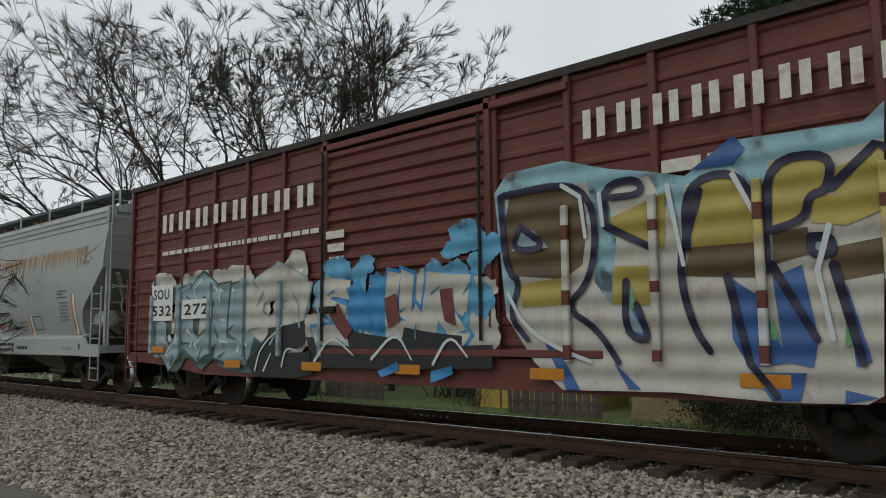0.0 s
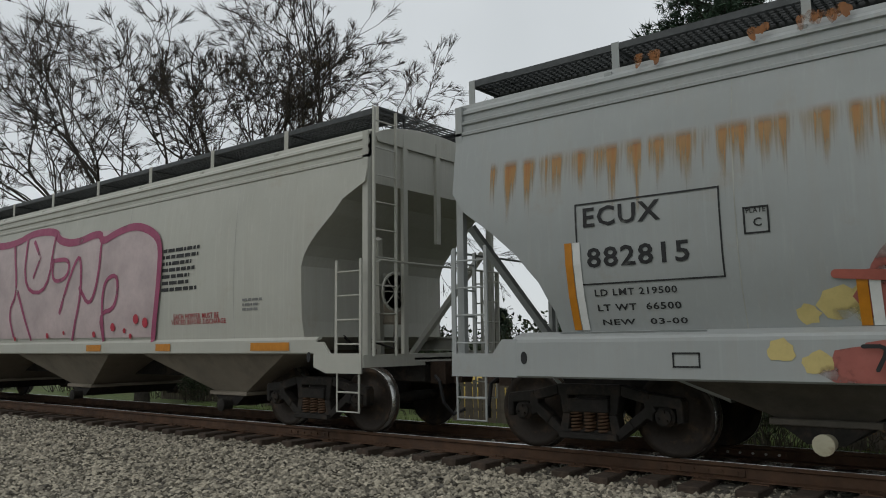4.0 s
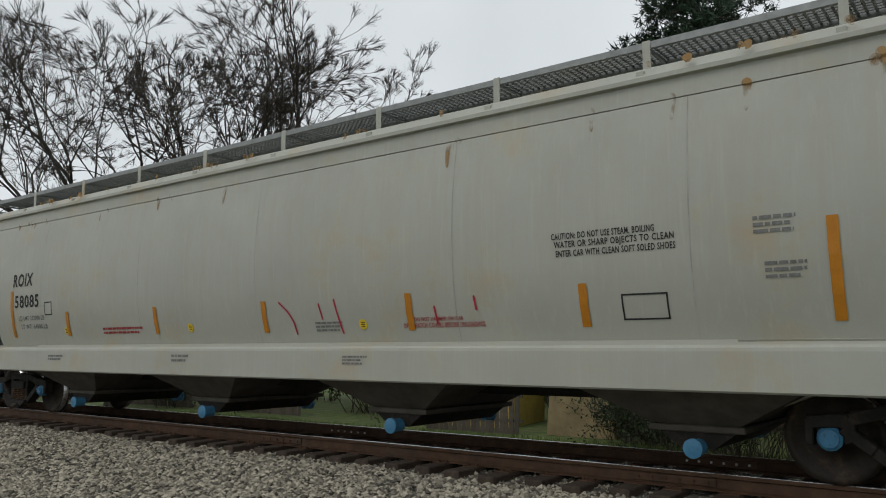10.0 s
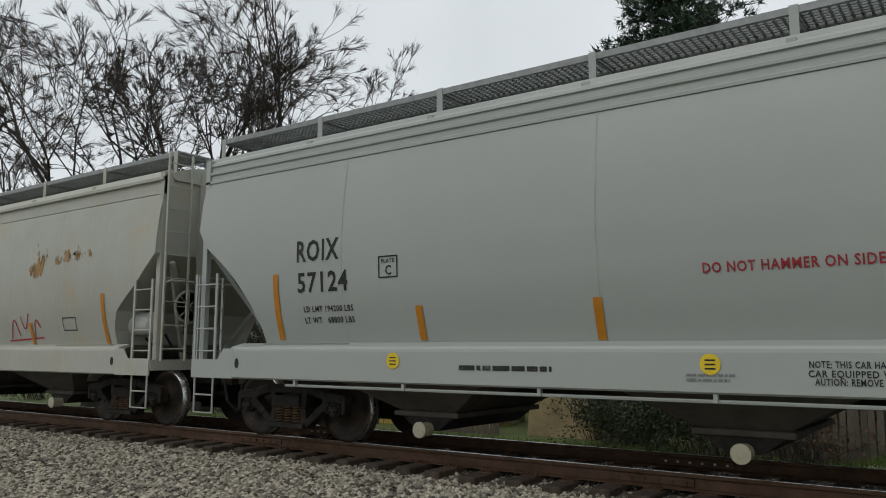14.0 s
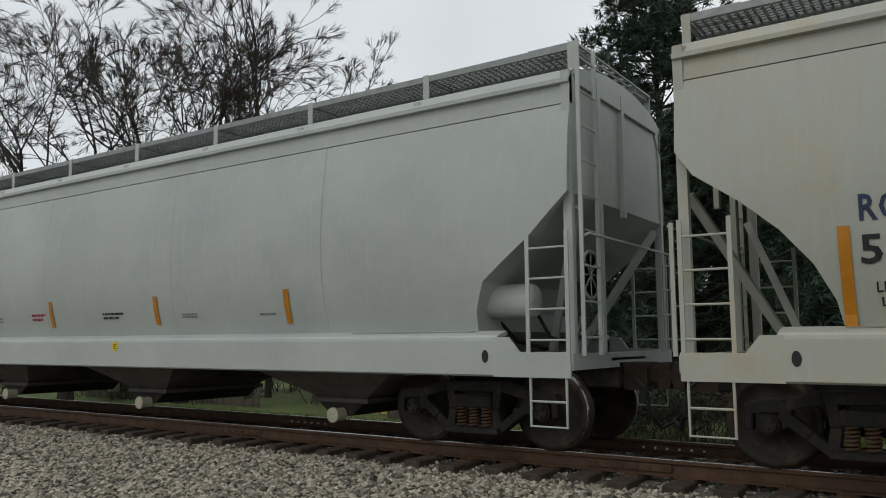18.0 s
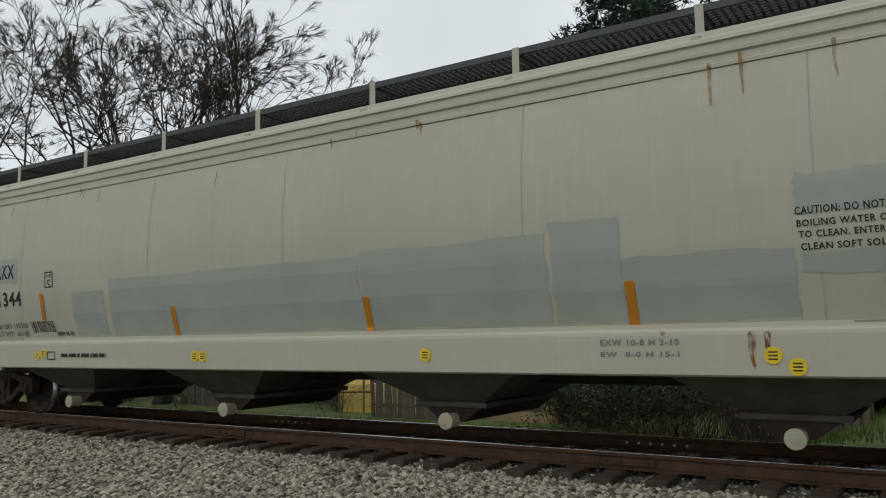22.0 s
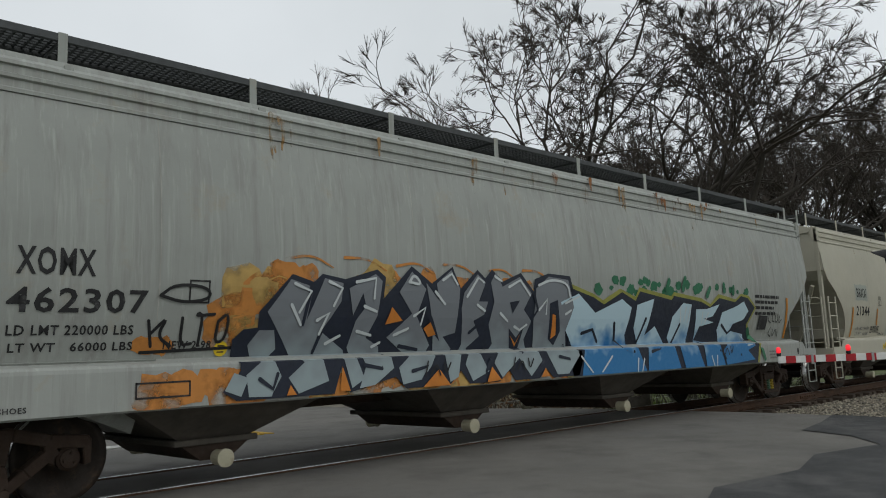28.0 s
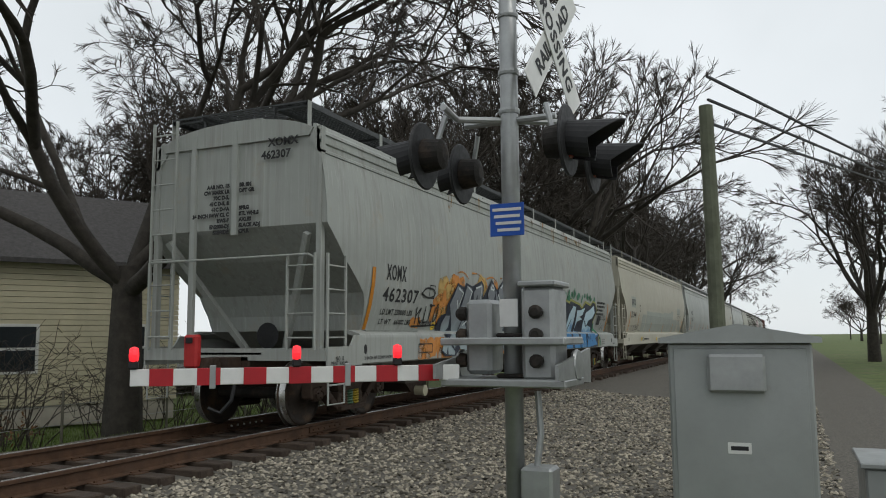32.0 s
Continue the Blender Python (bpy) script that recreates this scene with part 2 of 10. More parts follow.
def slab(bm, poly, y0, y1):
    """A closed (x, z) outline pulled along y."""
    a = [bm.verts.new((x, y0, z)) for x, z in poly]
    c = [bm.verts.new((x, y1, z)) for x, z in poly]
    k = len(poly)
    for i in range(k):
        bm.faces.new((a[i], c[i], c[(i + 1) % k], a[(i + 1) % k]))
    bm.faces.new(a)
    bm.faces.new(c[::-1])


def bar2(bm, pts, w, y0, y1):
    """A bent flat bar in the xz plane: pts with half width w, pulled along y."""
    left, right = [], []
    for i, (x, z) in enumerate(pts):
        a, c = pts[max(0, i - 1)], pts[min(len(pts) - 1, i + 1)]
        d = Vector((c[0] - a[0], c[1] - a[1])).normalized()
        left.append((x - d.y * w, z + d.x * w))
        right.append((x + d.y * w, z - d.x * w))
    for i in range(len(pts) - 1):
        slab(bm, [left[i], left[i + 1], right[i + 1], right[i]], y0, y1)


def tube(bm, pts, r, n=6):
    """A round bar along the points."""
    pts = [Vector(p) for p in pts]
    rings, side = [], None
    for i, p in enumerate(pts):
        d = (pts[min(len(pts) - 1, i + 1)] - pts[max(0, i - 1)]).normalized()
        if side is None:
            side = d.orthogonal().normalized()
        side = (side - d * side.dot(d))
        side = side.normalized() if side.length > 1e-6 else d.orthogonal().normalized()
        up = d.cross(side)
        rad = r[i] if isinstance(r, (list, tuple)) else r
        rings.append([bm.verts.new(p + (side * math.cos(k * 2 * math.pi / n) + up * math.sin(k * 2 * math.pi / n)) * rad) for k in range(n)])
    for a, c in zip(rings, rings[1:]):
        for k in range(n):
            bm.faces.new((a[k], a[(k + 1) % n], c[(k + 1) % n], c[k]))
    bm.faces.new(rings[0][::-1])
    bm.faces.new(rings[-1])


def lathe(bm, prof, axis="Y", n=24, at=(0, 0, 0)):
    """Turns a (radius, along) profile about an axis."""
    rings = []
    for r, a in prof:
        ring = []
        for k in range(n):
            c, s = r * math.cos(2 * math.pi * k / n), r * math.sin(2 * math.pi * k / n)
            p = {"Y": (c, a, s), "X": (a, c, s), "Z": (c, s, a)}[axis]
            ring.append(bm.verts.new(Vector(p) + Vector(at)))
        rings.append(ring)
    for a, c in zip(rings, rings[1:]):
        for k in range(n):
            bm.faces.new((a[k], a[(k + 1) % n], c[(k + 1) % n], c[k]))
    bm.faces.new(rings[0][::-1])
    bm.faces.new(rings[-1])


def mesh_of(bm, name, smooth=False, material=None):
    bmesh.ops.recalc_face_normals(bm, faces=bm.faces)
    me = bpy.data.meshes.new(name)
    bm.to_mesh(me)
    bm.free()
    if smooth:
        me.shade_smooth()
    if material:
        me.materials.append(material)
    return me


MESHES = {}


def shared(key, build):
    """One mesh for all alike pieces."""
    if key not in MESHES:
        MESHES[key] = build()
    return MESHES[key]


def pydata(name, verts, faces, material, smooth=False):
    me = bpy.data.meshes.new(name)
    me.from_pydata(verts, [], faces)
    me.materials.append(material)
    if smooth:
        me.shade_smooth()
    return me

# ---------- ground, track bed, road ----------
ROAD_W, ROAD_E = -0.1, 14.9


def ease(a, c, v):
    k = min(1, max(0, (v - a) / (c - a)))
    return k * k * (3 - 2 * k)


def ground_z(x, y):
    z = -0.52
    if y > 3:
        z -= 0.75 * ease(3.2, 7.5, y)
    road = ease(ROAD_W - 3.5, ROAD_W - 0.3, x) * (1 - ease(ROAD_E + 0.3, ROAD_E + 3.5, x))
    z = z * (1 - road) + (-0.26) * road
    return z + 0.03 * noise.noise((x * 0.4, y * 0.4, 0))


def grid_mesh(name, xs, ys, zf, material, smooth=True):
    v = [(x, y, zf(x, y)) for y in ys for x in xs]
    k = len(xs)
    f = [(j * k + i, j * k + i + 1, (j + 1) * k + i + 1, (j + 1) * k + i) for j in range(len(ys) - 1) for i in range(k - 1)]
    return pydata(name, v, f, material, smooth)


def spread(lo, hi, step, far):
    """Even steps between lo and hi, then widening steps out to far."""
    vals = list(np.arange(lo, hi + 1e-6, step))
    d, x = step, hi
    while x < far:
        d *= 1.6
        x += d
        vals.append(x)
    d, x = step, lo
    while x > -far:
        d *= 1.6
        x -= d
        vals.insert(0, x)
    return vals


ground = tagged(new("ground", grid_mesh("ground", spread(-60, 60, 1.0, 900), spread(-16, 40, 1.0, 900), ground_z, M_GRASS_SOIL)),
                "rough early-spring grass and bare soil", "ground", kind="structure")


def bed_z(x, y):
    a = abs(y)
    z = -0.235 - 0.045 * ease(0.6, 1.6, a) if a < 1.6 else -0.28 - 0.17 * ease(1.6, 4.2, a)
    if y < -4.2:
        z = -0.45
    return z + 0.018 * noise.noise((x * 1.3, y * 1.3, 3))


def bed(name, x0, x1, y0, y1, step=0.3):
    ob = new(name, grid_mesh(name, list(np.arange(x0, x1 + 1e-6, 0.5)), list(np.arange(y0, y1 + 1e-6, step)), bed_z, M_BALLAST))
    return tagged(ob, "grey crushed-stone ballast shoulder beside the track", "ballast", kind="structure")


bed("ballast_bed", -70, ROAD_W + 0.05, -10.2, 3.6)
bed("ballast_bed", ROAD_E - 0.05, 120, -9.6, 3.6)


def road_z(x, y):
    return -0.015 - 0.10 * ease(2.0, 7.5, abs(y)) - 0.04 * ease(7.5, 14, abs(y))


def road_sheet(name, xs, ys, material, dz, label):
    ob = new(name, grid_mesh(name, xs, ys, lambda x, y: road_z(x, y) + dz, material))
    return tagged(ob, label, "road", kind="structure")


road_sheet("road", list(np.linspace(ROAD_W, ROAD_E, 30)), list(np.arange(-60, -0.84, 0.5)) + [-0.84], M_ASPHALT_OLD, 0, "worn grey asphalt road at the crossing")
road_sheet("road", list(np.linspace(ROAD_W, ROAD_E, 30)), list(np.arange(-0.67, 0.68, 0.268)), M_ASPHALT_OLD, 0, "worn asphalt between the rails of the crossing")
road_sheet("road", list(np.linspace(ROAD_W, ROAD_E, 30)), [0.84] + list(np.arange(1.0, 60, 0.5)), M_ASPHALT_OLD, 0, "worn grey asphalt road beyond the track")


def road_patch(name, poly, material, dz, label, category="road marking"):
    bm = B()
    top = [bm.verts.new((x, y, road_z(x, y) + dz)) for x, y in poly]
    low = [bm.verts.new((x, y, road_z(x, y) - 0.02)) for x, y in poly]
    bm.faces.new(top)
    k = len(poly)
    for i in range(k):
        bm.faces.new((top[i], low[i], low[(i + 1) % k], top[(i + 1) % k]))
    return tagged(part(name, bm, material), label, category, kind="structure")


def ragged(x0, x1, y0, y1, k=14, amp=0.12, seed=1):
    r = random.Random(seed)
    p = [(x0 + (x1 - x0) * i / k, y0 + r.uniform(-amp, amp)) for i in range(k + 1)]
    p += [(x1, y1), (x0, y1)]
    return p


# grass verge and concrete footway beside the road, beyond the track
verge = [(-0.15, 5.2), (1.3, 5.0), (1.7, 9.5), (2.4, 16.8), (3.4, 30.0), (-0.15, 30.0)]
road_patch("grass_verge", verge, M_GRASS_SOIL, 0.05, "low green verge between fence and footway", "grass")
foot = [(1.3, 5.0), (2.7, 4.7), (3.5, 8.8), (4.9, 15.2), (7.2, 30.0), (3.4, 30.0), (2.4, 16.8), (1.7, 9.5)]
road_patch("pavement", foot, M_CONCRETE, 0.07, "pale concrete footway beside the road", "pavement")

# fresh dark asphalt approach on the near side
dark = [(14.9, -3.6), (13.6, -3.9), (12.3, -4.1), (12.0, -4.9), (11.3, -5.5), (9.9, -5.2), (8.7, -5.5), (7.2, -5.3), (6.2, -5.7), (5.2, -6.2),
        (3.6, -6.5), (1.9, -6.9), (-0.1, -7.4)]
dm = []
bm = B()
for (xa, ya), (xc, yc) in zip(dark, dark[1:]):
    for k in range(12):
        t0, t1 = k / 12, (k + 1) / 12

        def at(x, y, t):
            yy = y + (-24 - y) * t * t
            return bm.verts.new((x, yy, road_z(x, yy) + 0.012))
        bm.faces.new((at(xa, ya, t0), at(xc, yc, t0), at(xc, yc, t1), at(xa, ya, t1)))
bmesh.ops.remove_doubles(bm, verts=bm.verts, dist=0.001)
tagged(part("road_overlay", bm, M_ASPHALT), "newer dark asphalt laid over the near road approach", "road", kind="structure")
road_patch("stop_line", [(8.35, -6.85), (12.5, -7.05), (12.5, -7.65), (8.35, -7.4)], M_ROADWHITE, 0.018, "cracked white stop line across the lane")
for dx in (0, 0.22):
    road_patch("center_line", [(8.15 + dx, -6.6), (8.25 + dx, -6.6), (7.2 + dx, -22), (7.1 + dx, -22)], M_ROADYELLOW, 0.017, "double yellow centre line")
    road_patch("center_line", [(8.0 + dx, 4.4), (8.1 + dx, 4.4), (8.6 + dx, 26), (8.5 + dx, 26)], M_ROADYELLOW, 0.017, "double yellow centre line beyond the track")
road_patch("stop_line", [(1.0, 5.0), (7.6, 4.9), (7.6, 5.5), (1.0, 5.6)], M_ROADWHITE, 0.018, "white stop line beyond the track")
ramp = thing("kerb_ramp", "concrete kerb ramp with a red textured pad", "kerb ramp", kind="structure")
part("slab", bbox(12.55, 14.9, -10.5, -7.45, -0.3, -0.03, 0.03), M_CONCRETE, ramp)
part("pad", bbox(12.85, 14.3, -9.2, -7.75, -0.06, -0.015, 0.01), M_TILE_RED, ramp, "red pad with raised dots")
kerb = thing("kerb", "concrete kerb along the road", "kerb", kind="structure")
part("kerb_stone", bbox(14.9, 15.06, -30, -10.5, -0.3, 0.0, 0.02), M_CONCRETE, kerb)
part("kerb_stone", bbox(14.9, 15.06, 8, 40, -0.3, 0.0, 0.02), M_CONCRETE, kerb)

# ---------- rails, ties and their fittings ----------
track = thing("railway_track", "rusty rails on dark wooden ties in grey ballast", "railway track", kind="structure")
HEADW = 0.037
RAILPROF = [(-0.068, -0.172), (0.068, -0.172), (0.068, -0.160), (0.014, -0.145), (0.009, -0.05), (HEADW, -0.038), (HEADW, -0.006), (0.028, 0.0),
            (-0.028, 0.0), (-HEADW, -0.006), (-HEADW, -0.038), (-0.009, -0.05), (-0.014, -0.145), (-0.068, -0.160)]
for yc in (-0.755, 0.755):
    bm = B()
    prism(bm, [(y + yc, z) for y, z in RAILPROF], -260, 260)
    rail = part("rail", bm, M_RAIL, track)
    bm = B()
    prism(bm, [(yc - 0.026, -0.003), (yc + 0.026, -0.003), (yc + 0.024, 0.0025), (yc - 0.024, 0.0025)], -260, 260)
    part("running_surface", bm, M_RAILTOP, rail, "polished running surface")
    for xj in (-9.4, -3.2, 21.0):
        bm = B()
        s = -1 if yc < 0 else 1
        for sd in (-1, 1):
            prism(bm, [(yc + sd * 0.012, -0.14), (yc + sd * 0.034, -0.13), (yc + sd * 0.026, -0.06), (yc + sd * 0.012, -0.05)], xj - 0.46, xj + 0.46)
        jb = part("joint_bar", bm, M_RAIL, track, "bolted joint bar")
        for i in range(6):
            bm = B()
            lathe(bm, [(0.016, -0.05), (0.016, 0.05)], "Y", 6, (xj - 0.38 + i * 0.152, yc, -0.095))
            part("bolt", bm, M_WHITEPAINT if yc > 0 else M_RAIL, jb)
tie_me = shared("tie", lambda: mesh_of(bbox(-0.115, 0.115, -1.3, 1.3, -0.35, -0.176, 0.012), "tie", material=M_TIE))


def plate_mesh():
    bm = B()
    for yc in (-0.755, 0.755):
        box(bm, -0.1, 0.1, yc - 0.18, yc + 0.18, -0.176, -0.166)
        for sx in (-0.06, 0.06):
            for sy in (-0.09, 0.09):
                box(bm, sx - 0.012, sx + 0.012, yc + sy - 0.014, yc + sy + 0.014, -0.17, -0.146)
    return mesh_of(bm, "tie_plate", material=M_RAIL)


rng = random.Random(4)
n_ties = 0
for i in range(-90, 190):
    x = i * 0.52
    if ROAD_W + 0.1 < x < ROAD_E - 0.1:
        continue
    tie = part("tie", tie_me, None, track)
    tie.matrix_basis = pose(x + rng.uniform(-0.05, 0.05), rng.uniform(-0.08, 0.08), rng.uniform(-0.008, 0.006), 0, 0, rng.uniform(-1.6, 1.6))
    if -34 < x < 40:
        part("tie_plate", shared("tie_plate", plate_mesh), None, tie)

# ---------- loose stones ----------


def stones(name, count, region, size, seed, label):
    """A heap of faceted stones thrown over a region of the bed."""
    r = np.random.RandomState(seed)
    base = np.array([(1, 0, 0), (-1, 0, 0), (0, 1, 0), (0, -1, 0), (0, 0, 1), (0, 0, -1)], float)
    tri = np.array([(0, 2, 4), (2, 1, 4), (1, 3, 4), (3, 0, 4), (2, 0, 5), (1, 2, 5), (3, 1, 5), (0, 3, 5)])
    verts, faces = [], []
    k = 0
    for _ in range(count):
        x, y = region(r)
        s = size * r.uniform(0.55, 1.35)
        m = base * r.uniform(0.6, 1.25, (6, 1)) * s * np.array([1.2, 0.95, 0.7])
        a, c = r.uniform(0, 6.28), r.uniform(-0.6, 0.6)
        ca, sa, cc, sc = math.cos(a), math.sin(a), math.cos(c), math.sin(c)
        rot = np.array([[ca, -sa * cc, sa * sc], [sa, ca * cc, -ca * sc], [0, sc, cc]])
        verts.append(m @ rot.T + (x, y, bed_z(x, y) + s * r.uniform(-0.1, 0.45)))
        faces.append(tri + k)
        k += 6
    me = pydata(name, np.concatenate(verts).tolist(), np.concatenate(faces).tolist(), M_GRAVEL)
    return tagged(new(name, me), label, "gravel", kind="stuff")


def near_region(r):
    x = 0.2 - 24 * r.random_sample() ** 1.35
    lo = min(-1.2, -5.6 - 0.0 * x)
    return x, lo + (-1.2 - lo) * r.random_sample()


def tie_region(r):
    x, y = -26 * r.random_sample(), r.uniform(-1.5, 1.3)
    return x, y


def east_region(r):
    return 14.9 + 18 * r.random_sample() ** 1.3, -1.2 - 6.6 * r.random_sample()


stones("gravel", 60000, near_region, 0.038, 1, "loose grey crushed stone of the near ballast shoulder")
stones("gravel", 14000, tie_region, 0.026, 2, "dark crushed stone between the ties")
stones("gravel", 26000, east_region, 0.03, 3, "loose grey crushed stone beyond the crossing")

# ---------- the freight cars: shared pieces ----------
M_SEAM = mat("weld_seam", (0.40, 0.40, 0.375), 0.7, var=0.25, scale=3, bump=0.05)
WHEEL_R = 0.457
AXLES = []          # (wheelset, x on its car), to be rolled at the end
CARS = []           # (car, metres behind or before the datum)


def wheel_mesh():
    bm = B()
    lathe(bm, [(0.10, -0.07), (0.13, -0.07), (0.14, -0.04), (0.34, 0.0), (0.385, -0.045), (0.455, -0.055), (0.457, 0.045), (0.462, 0.052), (0.487, 0.062),
               (0.485, 0.08), (0.46, 0.086), (0.385, 0.075), (0.34, 0.045), (0.15, 0.06), (0.10, 0.08)], "Y", 36)
    me = mesh_of(bm, "wheel", True)
    me.materials.append(M_WHEEL)
    me.materials.append(M_TREAD)
    for p in me.polygons:
        r = math.hypot(p.center.x, p.center.z)
        if r > 0.445 and abs(p.normal.y) < 0.4:
            p.material_index = 1
    return me


def axle_mesh():
    bm = B()
    lathe(bm, [(0.075, -1.02), (0.085, -0.75), (0.085, 0.75), (0.075, 1.02)], "Y", 12)
    return mesh_of(bm, "axle", True, M_STEELDARK)


def cap_mesh():
    bm = B()
    lathe(bm, [(0.11, 0.09), (0.115, 0.0), (0.09, -0.02), (0.085, -0.045), (0.03, -0.05)], "Y", 16)
    for k in range(3):
        a = k * 2.094
        lathe(bm, [(0.016, -0.075), (0.016, -0.03)], "Y", 6, (0.055 * math.cos(a), 0, 0.055 * math.sin(a)))
    return mesh_of(bm, "bearing_cap", False)


def frame_mesh():
    """A cast three-piece truck side: arched top, dropped bottom, columns and pedestal jaws."""
    bm = B()
    y0, y1 = -0.09, 0.07
    bar2(bm, [(-1.08, 0.60), (-0.72, 0.64), (-0.40, 0.72), (0.40, 0.72), (0.72, 0.64), (1.08, 0.60)], 0.062, y0, y1)
    bar2(bm, [(-0.78, 0.56), (-0.52, 0.36), (-0.34, 0.22), (0.34, 0.22), (0.52, 0.36), (0.78, 0.56)], 0.055, y0, y1)
    for s in (-1, 1):
        bar2(bm, [(s * 0.33, 0.24), (s * 0.29, 0.45), (s * 0.33, 0.70)], 0.055, y0, y1)
        slab(bm, [(s * 1.10, 0.64), (s * 1.10, 0.40), (s * 1.03, 0.38), (s * 1.02, 0.56), (s * 0.78, 0.56), (s * 0.76, 0.40), (s * 0.68, 0.44), (s * 0.66, 0.66)][::s], y0, y1)
    box(bm, -0.36, 0.36, y0 - 0.06, y1 + 0.04, 0.17, 0.24)
    box(bm, -0.26, 0.26, y0 - 0.04, y1, 0.47, 0.62)
    bmesh.ops.recalc_face_normals(bm, faces=bm.faces)
    bmesh.ops.bevel(bm, geom=[e for e in bm.edges if e.calc_length() > 0.07], offset=0.012, segments=1, affect="EDGES")
    return mesh_of(bm, "side_frame")


def spring_mesh():
    bm = B()
    pts = []
    for i in range(49):
        a = i / 8 * 2 * math.pi
        pts.append((0.058 * math.cos(a), 0.058 * math.sin(a), 0.24 + 0.23 * i / 48))
    tube(bm, pts, 0.016, 5)
    return mesh_of(bm, "spring", True)


def truck(car, xc, steel, springs=None, caps=None):
    """A two-axle truck under a car: side frames with springs, bolster, and its wheelsets."""
    for y, flip in ((-0.99, False), (0.99, True)):
        sf = part("side_frame", shared("frame_" + steel.name, lambda: mesh_mat(frame_mesh(), steel)), None, car)
        sf.matrix_basis = pose(xc, y, 0, 0, 0, 180 if flip else 0)
        for i, dx in enumerate((-0.17, 0.0, 0.17)):
            m = springs[i] if springs else M_SPRING
            sp = part("spring", shared("spring_" + m.name, lambda: mesh_mat(spring_mesh(), m)), None, sf)
            sp.matrix_basis = pose(dx, -0.06, 0)
    bm = bbox(xc - 0.2, xc + 0.2, -1.0, 1.0, 0.46, 0.68, 0.02)
    part("bolster", bm, steel, car)
    for dx in (-0.889, 0.889):
        ws = part("wheelset", shared("axle", axle_mesh), None, car)
        ws.matrix_basis = pose(xc + dx, 0, WHEEL_R)
        for y, turn in ((-0.755, 0), (0.755, 180)):
            w = part("wheel", shared("wheel", wheel_mesh), None, ws)
            w.matrix_basis = pose(0, y, 0, 0, 0, turn)
            cm = caps or steel
            c = part("bearing_cap", shared("cap_" + cm.name, lambda: mesh_mat(cap_mesh(), cm)), None, ws)
            c.matrix_basis = pose(0, y * 1.395, 0, 0, 0, turn)
        AXLES.append((ws, xc + dx))


def mesh_mat(me, m):
    me.materials.append(m)
    return me


def ladder(car, x0, y0, x1, y1, z0, z1, material, n, over=0.0):
    """Two upright bars with n rungs between (x0, y0) and (x1, y1)."""
    bm = B()
    for x, y in ((x0, y0), (x1, y1)):
        box(bm, x - 0.022, x + 0.022, y - 0.012, y + 0.012, z0, z1)
    ld = part("ladder", bm, material, car)
    for i in range(n):
        z = z0 + over + (z1 - z0 - over) * (i + 0.5) / n
        bm = B()
        tube(bm, [(x0, y0, z), (x1, y1, z)], 0.012, 6)
        part("rung", bm, material, ld)
    return ld


def step_irons(car, x0, x1, y, z0, z1, material):
    bm = B()
    tube(bm, [(x0, y, z1), (x0, y, z0), (x1, y, z0), (x1, y, z1)], 0.016, 6)
    tube(bm, [(x0, y, (z0 + z1) / 2), (x1, y, (z0 + z1) / 2)], 0.013, 6)
    part("sill_step", bm, material, car)


def coupler(car, x, s):
    """Draft gear, shank, knuckle and the hanging air hose at one end; s: +1 at the front, -1 at the back."""
    bm = B()
    box(bm, min(x, x + s * 0.28), max(x, x + s * 0.28), -0.2, 0.2, 0.68, 1.0)
    box(bm, min(x + s * 0.28, x + s * 0.42), max(x + s * 0.28, x + s * 0.42), -0.08, 0.08, 0.78, 0.94)
    cp = part("coupler", bm, M_STEELBROWN, car)
    bm = B()
    slab(bm, [(x + s * 0.40, 0.70), (x + s * 0.40, 1.0), (x + s * 0.52, 1.0), (x + s * 0.56, 0.85), (x + s * 0.52, 0.70)], -0.15, 0.12)
    part("knuckle", bm, M_STEELBROWN, cp)
    bm = B()
    tube(bm, [(x + s * 0.2, -0.34, 0.80), (x + s * 0.3, -0.36, 0.72), (x + s * 0.36, -0.34, 0.42), (x + s * 0.44, -0.22, 0.26), (x + s * 0.55, -0.1, 0.33)], 0.026, 7)
    part("air_hose", bm, M_BLACK, cp, "black rubber air hose")


# half widths of the bulging side, by height
PROFILE = [(1.37, 1.395), (1.50, 1.440), (1.75, 1.515), (2.1, 1.578), (2.6, 1.608), (3.1, 1.588), (3.5, 1.543), (3.84, 1.485)]
FLAT = [(1.37, 1.560), (1.75, 1.590), (2.1, 1.600), (2.6, 1.600), (3.1, 1.575), (3.5, 1.535), (3.84, 1.485)]
CUTS = {"angled": ([1.37, 1.60, 1.93, 2.40, 2.85], [1.27, 1.25, 1.12, 0.50, 0.03]),
        "high": ([1.37, 1.6, 2.4, 2.62, 2.9, 3.15, 3.38, 3.46], [1.22, 1.25, 1.26, 1.18, 0.90, 0.58, 0.38, 0.03]),
        "round": ([1.37, 1.60, 1.93, 2.25, 2.55, 2.85, 3.0], [1.42, 1.38, 1.22, 0.96, 0.62, 0.2, 0.03])}


def side_y(z, flat=False):
    """Half width of a car at height z: sill, sloping shelf, then the bulging or flat side."""
    prof = FLAT if flat else PROFILE
    if z < 1.30:
        return 1.626
    if z < 1.37:
        return 1.626 - (z - 1.30) / 0.07 * (1.626 - prof[0][1])
    return float(np.interp(z, [p[0] for p in prof], [p[1] for p in prof]))


